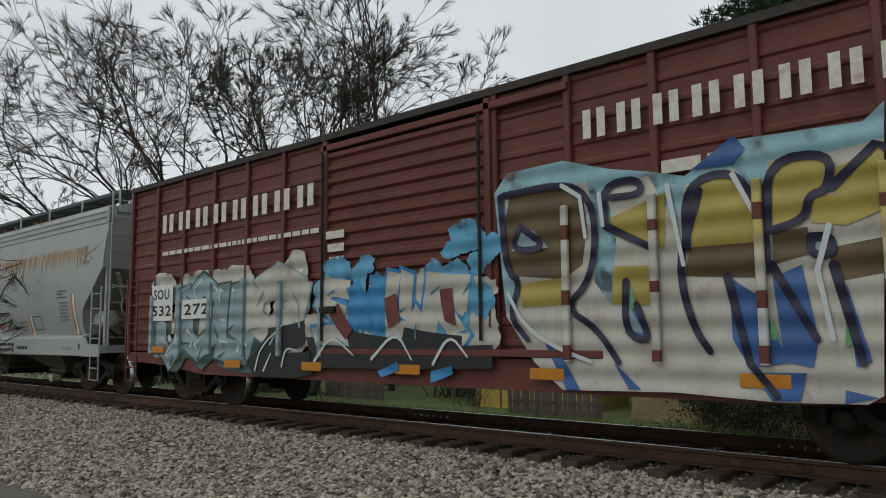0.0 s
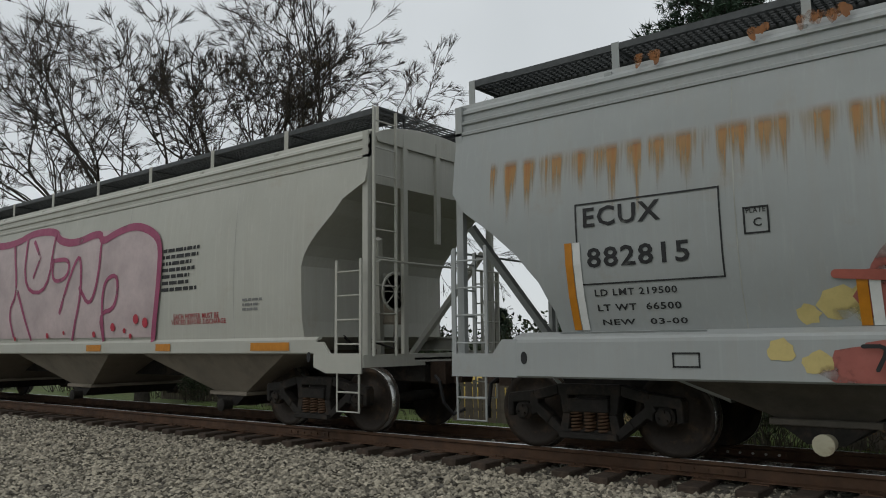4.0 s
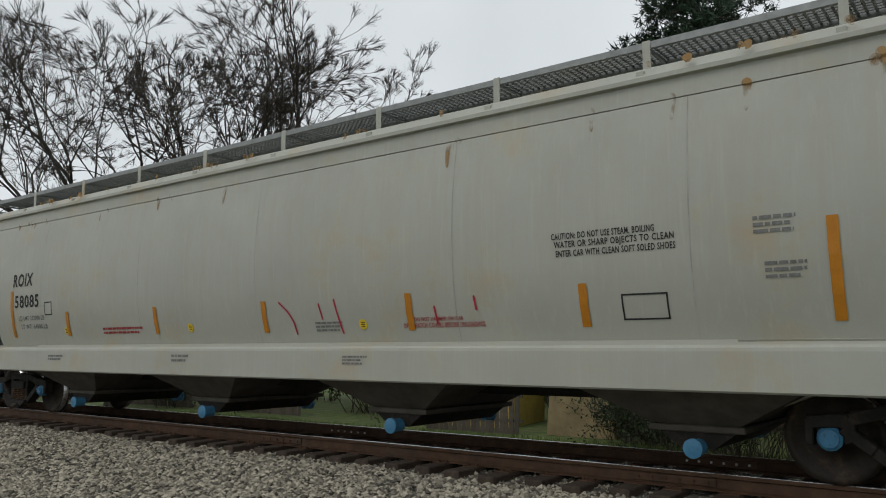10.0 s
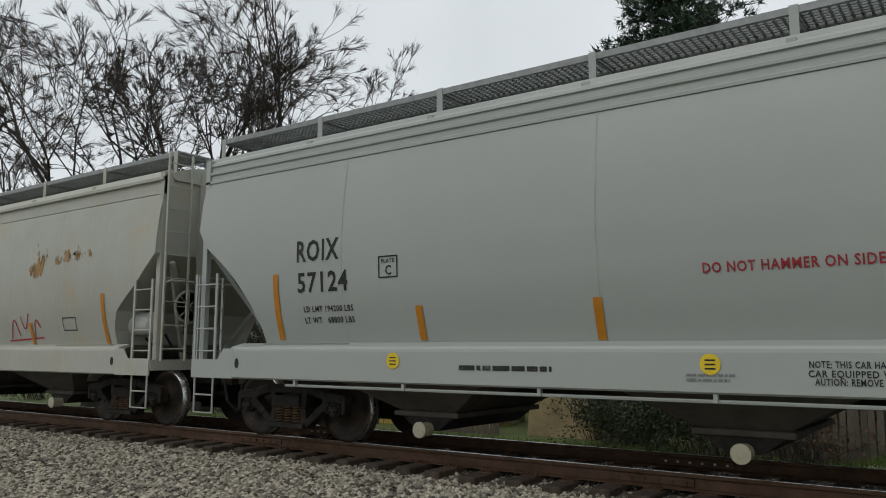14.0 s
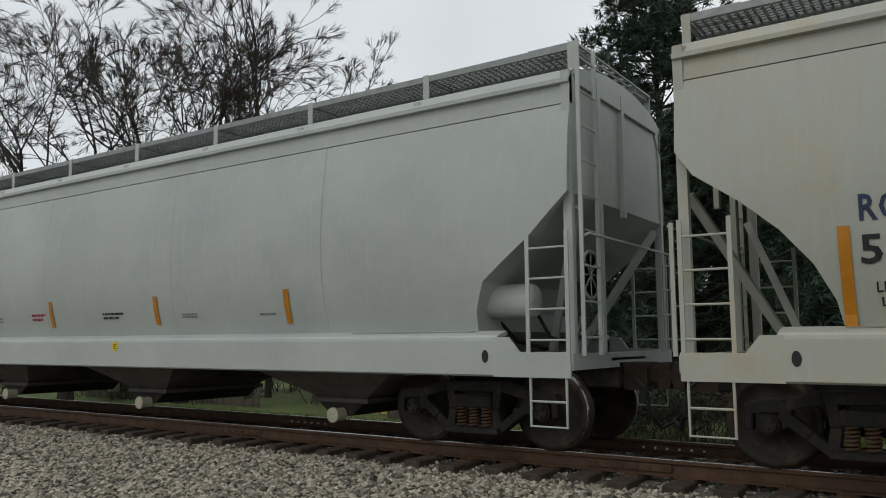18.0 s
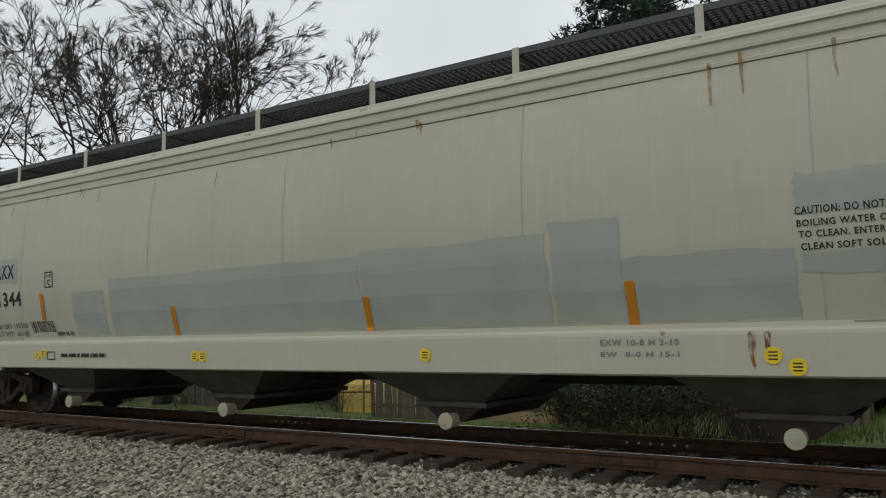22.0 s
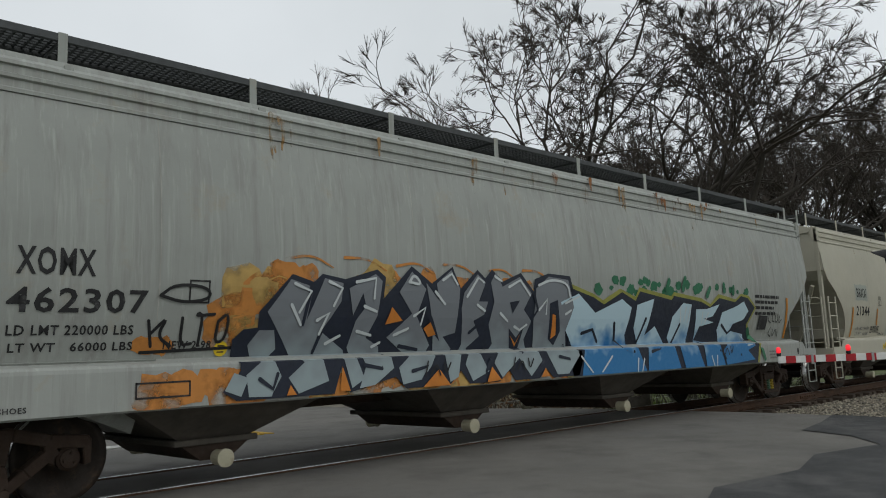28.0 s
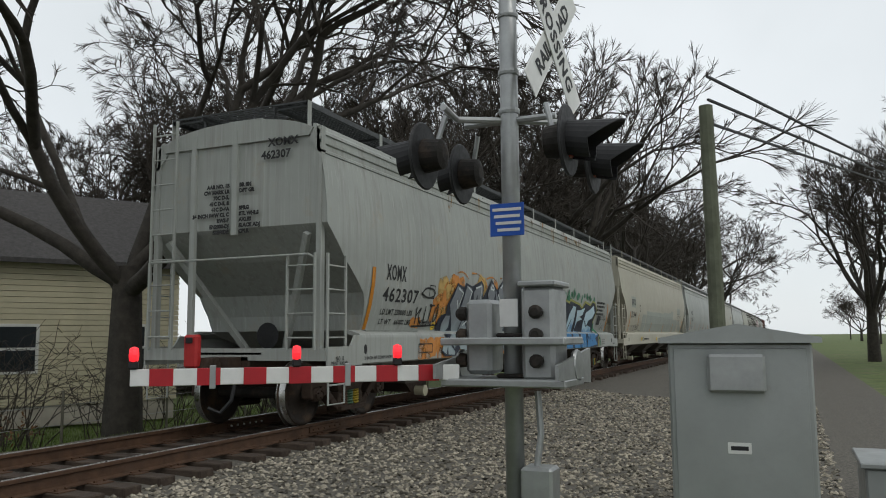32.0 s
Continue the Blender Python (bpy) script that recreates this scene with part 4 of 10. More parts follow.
def grow(seed, height, r0, stem=0.15, limbs=6, tilt=(0.25, 0.75), wob=0.1, depth=6, lean=(0, 0), lift=0.05, reach=1.0, kink=0.42):
    """Rows of trunk and limbs, rows of twigs, and twig tips of a bare broadleaf tree: limbs that fork again and again."""
    r, fine = random.Random(seed), random.Random(seed + 500)
    thick, thin, tips = [], [], []
    first = height * (1 - stem) * 0.27 * reach

    def turned(d, a, src=None):
        side = Matrix.Rotation((src or r).uniform(0, 2 * math.pi), 3, d) @ d.orthogonal().normalized()
        return (d * math.cos(a) + side * math.sin(a)).normalized()

    def branch(p, d, rad, length, level):
        steps = 4 if level < 3 else 3
        w = wob * (0.8 + 0.10 * level)
        for i in range(steps):
            d = (d + Vector((r.uniform(-w, w), r.uniform(-w, w), r.uniform(-w, w) * 0.8 + (lift if level < 4 else -0.01)))).normalized()
            q = p + d * (length / steps)
            ra, rb = rad * (1 - 0.24 * i / steps), rad * (1 - 0.24 * (i + 1) / steps)
            (thick if level < 3 else thin).append((p, q, max(ra, 0.0095), max(rb, 0.008)))
            p = q
            if 1 < level < depth and i < steps - 1 and r.random() < 0.06 + 0.055 * level:
                branch(p, turned(d, r.uniform(0.5, 0.9)), max(rad * 0.5, 0.009), length * r.uniform(0.5, 0.7), min(depth, level + 2))
        if level >= depth:
            for k in range(10):
                rt = r if k < 7 else fine
                e = p + turned(d, rt.uniform(0.1, 1.25), rt) * length * rt.uniform(0.22, 0.55)
                thin.append((p - d * length * rt.uniform(0, 0.6), e, 0.0088, 0.0055))
                if k < 7:
                    tips.append(e)
            return
        n = 3 if r.random() < 0.12 else 2
        for k in range(n):
            branch(p, turned(d, kink * r.uniform(0.55, 1.25)), rad * (0.73 if k == 0 else 0.56), length * (0.82 if k == 0 else 0.72) * r.uniform(0.85, 1.12), level + 1)
    p, d = Vector((0, 0, -0.2)), Vector((lean[0], lean[1], 1)).normalized()
    n = 4
    for i in range(n):
        q = p + d * (height * stem + 0.2) / n
        thick.append((p, q, r0 * (1.25 - 0.1 * i), r0 * (1.15 - 0.1 * i)))
        p = q
    for k in range(limbs):
        a = 2 * math.pi * (k + r.uniform(-0.3, 0.3)) / limbs
        t = r.uniform(*tilt) * (0.25 if k == 0 else 1)
        branch(p - d * r.uniform(0, 0.25) * height * stem, Vector((lean[0] + math.sin(t) * math.cos(a), lean[1] + math.sin(t) * math.sin(a), math.cos(t))).normalized(),
               r0 * r.uniform(0.42, 0.6), first * r.uniform(0.9, 1.12), 0)
    return thick, thin, tips


def buds(name, tips, size, material, seed, per=2, spreadr=0.12):
    r = np.random.RandomState(seed)
    v, f = [], []
    for p in tips:
        for _ in range(per):
            c = np.array(p) + r.normal(0, spreadr, 3)
            a, b_ = r.normal(0, 1, 3), r.normal(0, 1, 3)
            a, b_ = a / np.linalg.norm(a) * size, b_ / np.linalg.norm(b_) * size * 0.7
            o = len(v)
            v += [c - a, c + b_, c + a, c - b_]
            f.append((o, o + 1, o + 2, o + 3))
    return pydata(name, [tuple(q) for q in v], f, material)


def bare_tree(seed, height, r0, label, at, twig=None, bud=False, group="bare trees along the railway", **kw):
    tr_ = thing("tree", label, "tree", at, group)
    thick, thin, tips = grow(seed, height, r0, **kw)
    part("trunk", prisms("trunk", thick, M_BARK, 6), None, tr_)
    part("crown", prisms("crown", thin, twig or M_TWIG, 3), None, tr_)
    if bud:
        part("bud_sprinkle", buds("buds", tips, 0.022, M_BUD, seed, 2, 0.08), None, tr_, "small opening buds")["kind"] = "stuff"
    return tr_


def put(az, dist, turn=0.0, z=-1.0, scale=1.0, eye=(0.0, -9.135)):
    """A standing pose at a compass angle (left of straight across the track) and distance from the roadside."""
    a = radians(az)
    return pose(eye[0] - math.sin(a) * dist, eye[1] + math.cos(a) * dist, z, 0, 0, turn) @ Matrix.Scale(scale, 4)


maple = bare_tree(11, 19, 0.34, "large bare many-stemmed maple with dark limbs", put(59.5, 38, 0, -1.2), M_TWIG, False, stem=0.07, limbs=9, tilt=(0.3, 1.25), wob=0.15, depth=7, lift=0.02, kink=0.40)
elm = bare_tree(12, 19, 0.34, "bare leaning elm with opening buds", put(52.5, 35, 0, -1.2), M_TWIGRED, True, stem=0.27, limbs=6, tilt=(0.25, 0.85), wob=0.12, lean=(0.30, 0.12), depth=7, lift=0.045, kink=0.44, reach=0.88)
small = bare_tree(13, 10, 0.15, "small budding tree with reddish twigs", put(46.5, 37, 0, -1.2), M_TWIGRED, True, stem=0.15, limbs=5, tilt=(0.2, 0.6), wob=0.12, depth=5)
copy_thing(small, put(56, 56, 200, -1.2))

oak = bare_tree(21, 15.5, 0.34, "large bare oak with dark wide-spreading limbs", put(-57.5, 27.5, 0, -0.6), None, False, stem=0.22, limbs=6, tilt=(0.5, 1.25), wob=0.19, depth=7, lift=0.03, kink=0.58, reach=1.05)
oak_b = bare_tree(22, 16.5, 0.36, "bare oak with a dense rounded crown", put(-75.5, 47, 0, -0.6), None, False, stem=0.25, limbs=7, tilt=(0.25, 0.9), wob=0.13, depth=6, lift=0.05, kink=0.42)
ash = bare_tree(23, 15, 0.2, "slim bare ash with fine upright twigs", put(-38.5, 38, 0, -0.8), None, False, stem=0.35, limbs=5, tilt=(0.12, 0.4), wob=0.09, depth=5, lift=0.06, kink=0.34)
for az, d, turn, src, sc in ((-41.5, 44, 100, ash, 1.0), (-27, 36, 190, ash, 0.8), (-32, 38, 40, ash, 0.8), (-68.5, 40, 80, oak_b, 0.8), (-63.5, 46, 190, oak, 1.1), (-79.5, 70, 120, oak_b, 1.0),
                             (-83, 95, 40, oak_b, 1.0), (-85, 125, 250, oak, 1.2), (-71.5, 52, 10, oak, 1.0), (-51, 50, 300, oak_b, 0.8), (-24, 46, 60, ash, 0.9),
                             (-20, 52, 140, ash, 0.8), (-36, 56, 220, oak_b, 0.62), (-46.5, 58, 30, oak_b, 0.75)):
    copy_thing(src, put(az, d, turn, -0.7)).scale = (sc, sc, sc)
for x, y, turn, src, sc in ((54, -15, 30, oak_b, 0.8), (66, -12, 120, oak_b, 0.9), (60, -19, 200, oak, 0.9), (47, -17, 80, ash, 0.9), (78, -16, 260, oak_b, 1.0), (72, 8, 170, oak_b, 1.0),
                            (38, 15, 60, oak_b, 0.9), (45, 21, 150, oak, 1.0), (52, 13, 240, oak_b, 1.0), (61, 17, 20, oak_b, 1.1), (92, 12, 100, oak_b, 1.1), (104, 9, 310, oak_b, 1.0),
                            (118, 12, 45, oak_b, 1.2), (136, 10, 200, oak_b, 1.2), (158, 12, 130, oak_b, 1.3)):
    copy_thing(src, pose(x, y, -0.7, 0, 0, turn)).scale = (sc, sc, sc)
for i in range(7):
    x = 85 + i * 25
    src = (oak, oak_b, ash, small)[i % 4]
    copy_thing(src, pose(x, 9 + (i * 37 % 11), -0.7, 0, 0, i * 67))
    if i > 1:
        copy_thing(src, pose(x + 14, -19 - (i * 23 % 9), -0.7, 0, 0, i * 41)).scale = (0.75, 0.75, 0.75)


def pine(seed, height, label, at):
    """A pine: straight stem, whorled boughs, tufts of long needles."""
    r = random.Random(seed)
    tree = thing("pine_tree", label, "tree", at, "pines behind the track")
    segs = [(Vector((0, 0, height * i / 10)), Vector((0.1 * math.sin(i), 0.1 * math.cos(i * 2), height * (i + 1) / 10)), 0.22 * (1 - i / 11), 0.22 * (1 - (i + 1) / 11)) for i in range(10)]
    tips = []
    z = height * 0.05
    while z < height * 0.98:
        reach = (0.26 * height) * (1 - (z / height) ** 1.6) + 0.35
        for k in range(9):
            a = r.uniform(0, 6.28)
            ln = reach * r.uniform(0.6, 1.1)
            p = Vector((0, 0, z))
            d = Vector((math.cos(a), math.sin(a), r.uniform(0.05, 0.4)))
            for i in range(5):
                q = p + d.normalized() * ln / 5
                d.z += 0.06
                segs.append((p, q, 0.05 * (1 - i / 6), 0.05 * (1 - (i + 1) / 6)))
                p = q
                if i > 0:
                    for _ in range(3):
                        e = Vector((r.uniform(-1, 1), r.uniform(-1, 1), r.uniform(-0.2, 0.7))).normalized() * r.uniform(0.25, 0.6)
                        segs.append((p, p + e, 0.014, 0.006))
                        tips.append((p + e, e.normalized()))
        z += min(0.55, height * 0.045)
    part("trunk", prisms("trunk", segs, M_BARK, 4), None, tree)
    rs = np.random.RandomState(seed)
    v, f = [], []
    for p, e in tips:
        for k in range(22):
            o = np.array(e) * 0.9 + rs.normal(0, 0.6, 3)
            o = o / np.linalg.norm(o) * rs.uniform(0.2, 0.38)
            s = np.cross(o, rs.normal(0, 1, 3))
            s = s / np.linalg.norm(s) * 0.022
            b = np.array(p) + rs.normal(0, 0.05, 3)
            n = len(v)
            v += [tuple(b - s), tuple(b + s), tuple(b + o)]
            f.append((n, n + 1, n + 2))
    part("foliage", pydata("foliage", v, f, M_NEEDLE), None, tree, "tufts of dark green needles")
    return tree


pine(31, 19, "tall dark green pine behind the track", put(18, 27, 0, -1.2))
pine_b = pine(35, 11, "dense dark green pine in a row behind the track", put(13, 29, 0, -1.2))
for az, dist, turn in ((16, 31, 80), (21, 33, 150), (9.5, 33, 220)):
    copy_thing(pine_b, put(az, dist, turn, -1.2))
pine(32, 9.5, "bushy dark green pine near the fence", put(4.5, 22, 0, -1.2))
pine(33, 7.5, "younger pine beside the road", put(0.5, 27, 0, -1.0))
pine(34, 7.0, "small pine behind the fence", put(9.0, 30, 0, -1.2))


def shrub(seed, size, label, at, leaf, leaves=1400, twigs=True, name="shrub"):
    """A shrub of thin stems with scattered leaves and gaps."""
    r = random.Random(seed)
    sh = thing(name, label, "shrub", at, "undergrowth along the fence")
    segs, tips = [], []
    for _ in range(46):
        p, d = Vector((r.uniform(-0.5, 0.5) * size, r.uniform(-0.3, 0.3) * size, 0)), Vector((r.uniform(-0.7, 0.7), r.uniform(-0.7, 0.7), 1))
        for i in range(6):
            q = p + d.normalized() * size * 0.2
            d += Vector((r.uniform(-0.5, 0.5), r.uniform(-0.5, 0.5), r.uniform(-0.45, 0.15)))
            segs.append((p, q, 0.012 * (1 - i / 8), 0.012 * (1 - (i + 1) / 8)))
            if i > 1:
                for _ in range(2):
                    e = q + Vector((r.uniform(-1, 1), r.uniform(-1, 1), r.uniform(-0.5, 1))) * size * 0.13
                    segs.append((q, e, 0.006, 0.003))
                    tips.append(e)
            p = q
    part("brushwood", prisms("brushwood", segs, M_TWIG, 3), None, sh)
    if leaf:
        pick = tips * max(1, leaves // max(1, len(tips)))
        part("foliage", buds("foliage", pick, 0.05, leaf, seed, 2, 0.1 * size), None, sh)
    return sh


bush_a = shrub(41, 1.7, "green leafy shrub at the fence", pose(-6.4, 9.6, -1.25), M_BUSH, 2600)
bush_b = shrub(42, 1.8, "tangled heap of bare brush and brambles", pose(-4.6, 8.6, -1.2), None)
bush_c = shrub(43, 1.4, "shrub with brown withered leaves", pose(-3.4, 9.2, -1.2), M_DRY, 700)
for i, (x, y, s, src) in enumerate(((-8.4, 11.5, 1.0, bush_a), (-9.6, 12.4, 0.8, bush_b), (-18.5, 12.8, 0.8, bush_b), (-27, 12.6, 1.2, bush_b), (-31, 12.2, 1.0, bush_a), (-35, 13, 1.3, bush_b),
                                    (-41, 12, 1.3, bush_c), (-45, 13, 1.6, bush_b), (-52, 12, 1.5, bush_a), (-60, 13, 1.8, bush_b), (-11, 15, 1.4, bush_a), (-2.2, 12.4, 1.2, bush_a),
                                    (-5.4, 9.4, 1.0, bush_b), (18.0, 8.2, 1.2, bush_c), (20.5, 7.2, 1.0, bush_c), (23.0, 9.5, 1.5, bush_b), (26, 8.0, 1.3, bush_b), (30, 7.5, 1.5, bush_b),
                                    (21.5, 10.5, 1.4, bush_b), (35, 9, 1.6, bush_b), (42, 9, 1.8, bush_b), (16.8, 10.5, 0.9, bush_b), (-22.5, 16, 1.9, bush_a), (-14, 19, 2.2, bush_a), (-30, 19, 2.2, bush_a), (-40, 18, 2.4, bush_a))):
    copy_thing(src, pose(x, y, ground_z(x, y) - 0.05, 0, 0, i * 53)).scale = (s, s, s)
for i, az in enumerate((23.5, 26, 28.5, 31, 33.5, 36, 38.5)):
    copy_thing(bush_b if i % 2 else bush_a, put(az, 37 + i % 3, i * 70, -1.25)).scale = (1.9, 1.9, 1.5)
for i, az in enumerate((24.5, 29.5, 34.5)):
    copy_thing(pine_b, put(az, 46, i * 90, -1.2)).scale = (0.5, 0.5, 0.4)

for i, (az, d, k) in enumerate(((-24, 30, 1.5), (-27, 34, 1.9), (-30, 31, 1.7), (-33, 36, 2.0), (-36.5, 40, 1.9), (-21, 38, 1.8), (-28.5, 42, 2.2))):
    copy_thing((bush_c, bush_b)[i % 2], put(az, d, i * 61, -0.6)).scale = (k, k, k)

# ---------- beyond the track: fences, tarpaulin shed, houses ----------
M_FENCE = mat("weathered_boards", (0.17, 0.145, 0.12), 0.92, var=0.4, scale=4, bump=0.5, bscale=30, rnd=0.5)
M_TARP = mat("yellow_tarpaulin", (0.62, 0.46, 0.13), 0.6, var=0.2, scale=2, bump=0.25, bscale=6, dirt=(0.4, 0.32, 0.15), dirt_amt=0.3)
M_SIDING = mat("cream_siding", (0.50, 0.46, 0.34), 0.75, var=0.1, scale=2, bump=0.05)
M_SIDINGW = mat("white_siding", (0.58, 0.58, 0.56), 0.75, var=0.1, scale=2, bump=0.05)
M_ROOF = mat("grey_shingles", (0.085, 0.08, 0.08), 0.9, var=0.3, scale=8, bump=0.4)
M_GLASS = mat("dark_window_glass", (0.03, 0.035, 0.04), 0.08, var=0.1, bump=0, spec=0.6)
M_TIMBER = mat("pole_timber", (0.17, 0.16, 0.13), 0.9, var=0.3, scale=4, bump=0.5, bscale=20)


def fence(name, label, x0, y0, x1, y1, high, lean=2.0, seed=1, z=-1.25):
    """Upright weathered boards, uneven in height, on two rails."""
    r = random.Random(seed)
    fe = thing(name, label, "fence")
    d = Vector((x1 - x0, y1 - y0, 0))
    n = int(d.length / 0.17)
    ang = math.degrees(math.atan2(d.y, d.x))
    bm = B()
    for zz in (0.35, high - 0.35):
        box(bm, 0, d.length, 0.02, 0.07, zz, zz + 0.09)
    rl = part("fence_rail", bm, M_FENCE, fe)
    fe.matrix_basis = pose(x0, y0, z, 0, 0, ang)
    for i in range(n):
        h = high * r.uniform(0.9, 1.06)
        me = shared("board%d_%.1f" % (i % 5, high), lambda: mesh_of(board(high * (0.92 + 0.04 * (i % 5))), "board", material=M_FENCE))
        bo = part("board", me, None, fe)
        bo.matrix_basis = pose(0.17 * i + 0.08, r.uniform(-0.015, 0.01), 0, r.uniform(-lean, lean), r.uniform(-lean, lean), 0)
    return fe


def board(h):
    bm = B()
    slab(bm, [(-0.075, 0), (-0.075, h - 0.03), (-0.05, h), (0.045, h - 0.01), (0.075, h - 0.04), (0.075, 0)], -0.02, 0.0)
    return bm


fence("board_fence", "weathered grey board fence before the tarpaulin shed", -16.0, 11.3, -12.5, 11.5, 1.45, 2.5, 1)
fence("board_fence", "weathered grey board fence with gaps", -26.8, 12.4, -22.8, 12.2, 1.5, 2.5, 2)
fence("board_fence", "low weathered board fence in brush", -34.5, 12.2, -30, 12.4, 1.3, 2.5, 6)
fence("board_fence", "long weathered grey board fence up the grass bank", -4.6, 10.2, -1.4, 8.5, 1.6, 2.0, 3, -1.1)
fence("board_fence", "weathered grey board fence beside the road", -1.4, 8.5, -3.2, 26, 1.6, 2.0, 4, -1.0)
fence("board_fence", "broken weathered boards near the shrubs", -9.4, 11.8, -8.0, 12.2, 1.2, 5.0, 5)

shed = thing("tarpaulin_shed", "small shed covered with a torn yellow tarpaulin", "shed", pose(-16.4, 14.4, -1.3, 0, 0, 8))
bm = B()
prof = [(-1.6, 0), (-1.5, 1.0), (-1.0, 1.45), (0, 1.95), (1.0, 1.5), (1.5, 1.0), (1.6, 0)]
rows = []
for i in range(15):
    x = -2.2 + 4.4 * i / 14
    rows.append([bm.verts.new((x + 0.05 * math.sin(j * 5 + i), y * (1 + 0.02 * math.sin(i * 2.1 + j)), z * (1 + 0.025 * math.sin(i * 1.3 + j * 2)))) for j, (y, z) in enumerate(prof)])
for a, c in zip(rows, rows[1:]):
    for j in range(len(prof) - 1):
        bm.faces.new((a[j], a[j + 1], c[j + 1], c[j]))
bm.faces.new(rows[0])
bm.faces.new(rows[-1][::-1])
part("tarpaulin", bm, M_TARP, shed)
for i in range(4):
    bm = B()
    tube(bm, [(-2.1 + 1.4 * i, -1.62, 0), (-2.1 + 1.4 * i, -1.52, 1.0), (-2.1 + 1.4 * i, -1.02, 1.47), (-2.1 + 1.4 * i, 0, 1.98), (-2.1 + 1.4 * i, 1.0, 1.52)], 0.02, 5)
    part("hoop", bm, M_TIMBER, shed)
scrap = thing("tan_sheet", "tan sheet hung over a post beside the shrubs", "sheet", pose(-10.9, 12.2, -1.25) @ Matrix.Scale(1.7, 4))
bm = B()
slab(bm, [(-0.6, 0), (-0.5, 1.0), (-0.2, 1.35), (0.3, 1.2), (0.55, 0.7), (0.7, 0)], -0.15, 0.1)
part("cloth", bm, mat("tan_canvas", (0.34, 0.27, 0.16), 0.9, var=0.3, scale=3, bump=0.3, bscale=5), scrap)
meter = thing("utility_box", "white metal utility box on a post", "utility box", pose(-8.4, 11.6, -1.25))
part("box_body", bbox(-0.28, 0.28, -0.15, 0.15, 0.75, 1.4, 0.02), M_WHITEPAINT, meter)
part("post", bbox(-0.05, 0.05, -0.05, 0.05, 0, 0.8, 0.01), M_TIMBER, meter)
pole_rail = thing("pipe_railing", "rusty pipe railing before the brush", "railing", pose(-19.4, 12.4, -1.25))
for x in (0, 1.1, 2.2):
    bm = B()
    tube(bm, [(x, 0, 0), (x, 0, 1.3)], 0.035, 6)
    part("post", bm, M_TIMBER, pole_rail)
bm = B()
tube(bm, [(-0.4, 0, 0.62), (2.6, 0, 0.72)], 0.03, 6)
part("pipe", bm, M_RAIL, pole_rail)


def house(name, label, at, w, d, h, siding, storeys=1, seed=1):
    """A gabled house: clapboard walls, roof with eaves, windows with frames and panes, door."""
    ho = thing(name, label, "house", at)
    bm = B()
    n = int(h / 0.16)
    for i in range(n):
        z0, z1 = h * i / n, h * (i + 1) / n
        box(bm, -w / 2, w / 2, -d / 2 + 0.012, d / 2 - 0.012, z0, z1 - 0.012)
        box(bm, -w / 2 - 0.012, w / 2 + 0.012, -d / 2, d / 2, z0, z0 + 0.05)
    rise = d * 0.32
    prism(bm, [(-d / 2, h), (d / 2, h), (0, h + rise)], -w / 2, w / 2)
    part("wall", bm, siding, ho)
    bm = B()
    for s in (-1, 1):
        prism(bm, [(s * (d / 2 + 0.4), h - 0.2), (0, h + rise + 0.08), (0, h + rise + 0.22), (s * (d / 2 + 0.4), h - 0.06)], -w / 2 - 0.35, w / 2 + 0.35)
    part("roof", bm, M_ROOF, ho)
    for st in range(storeys):
        for k in range(max(2, int(w / 2.8))):
            x = -w / 2 + (k + 0.5) * w / max(2, int(w / 2.8))
            for s in (-1, 1):
                z = 0.9 + st * 2.7
                fr = part("window", bbox(x - 0.55, x + 0.55, s * d / 2 - 0.04, s * d / 2 + 0.04, z, z + 1.4, 0.01), M_SIDINGW, ho)
                for zz in (0.08, 0.74):
                    part("pane", bbox(x - 0.46, x + 0.46, s * d / 2 - 0.05, s * d / 2 + 0.05, z + zz, z + zz + 0.58, 0.004), M_GLASS, fr)
        for s in (-1, 1):
            z = 0.9 + st * 2.7
            fr = part("window", bbox(s * w / 2 - 0.04, s * w / 2 + 0.04, -0.5, 0.5, z, z + 1.4, 0.01), M_SIDINGW, ho)
            part("pane", bbox(s * w / 2 - 0.05, s * w / 2 + 0.05, -0.42, 0.42, z + 0.08, z + 1.32, 0.004), M_GLASS, fr)
    part("foundation", bbox(-w / 2 + 0.05, w / 2 - 0.05, -d / 2 + 0.05, d / 2 - 0.05, -0.6, 0.02, 0.01), M_CONCRETE, ho)
    return ho


house("house", "cream clapboard house with a dark window", pose(27.5, 15.5, -0.6, 0, 0, -28), 9, 7, 4.2, M_SIDING, 1)
house("house", "white house behind the trees", pose(46, 40, -0.5, 0, 0, 15), 14, 8, 5.6, M_SIDINGW, 2)
house("house", "white garage behind the fence", pose(-5.5, 26, -1.2, 0, 0, 10), 7, 6, 2.7, M_SIDINGW, 1)
house("house", "pale house beyond the brush", pose(-46, 30, -1.2, 0, 0, 8), 11, 8, 3.4, mat("pale_siding", (0.36, 0.35, 0.33), 0.8, var=0.1), 1)


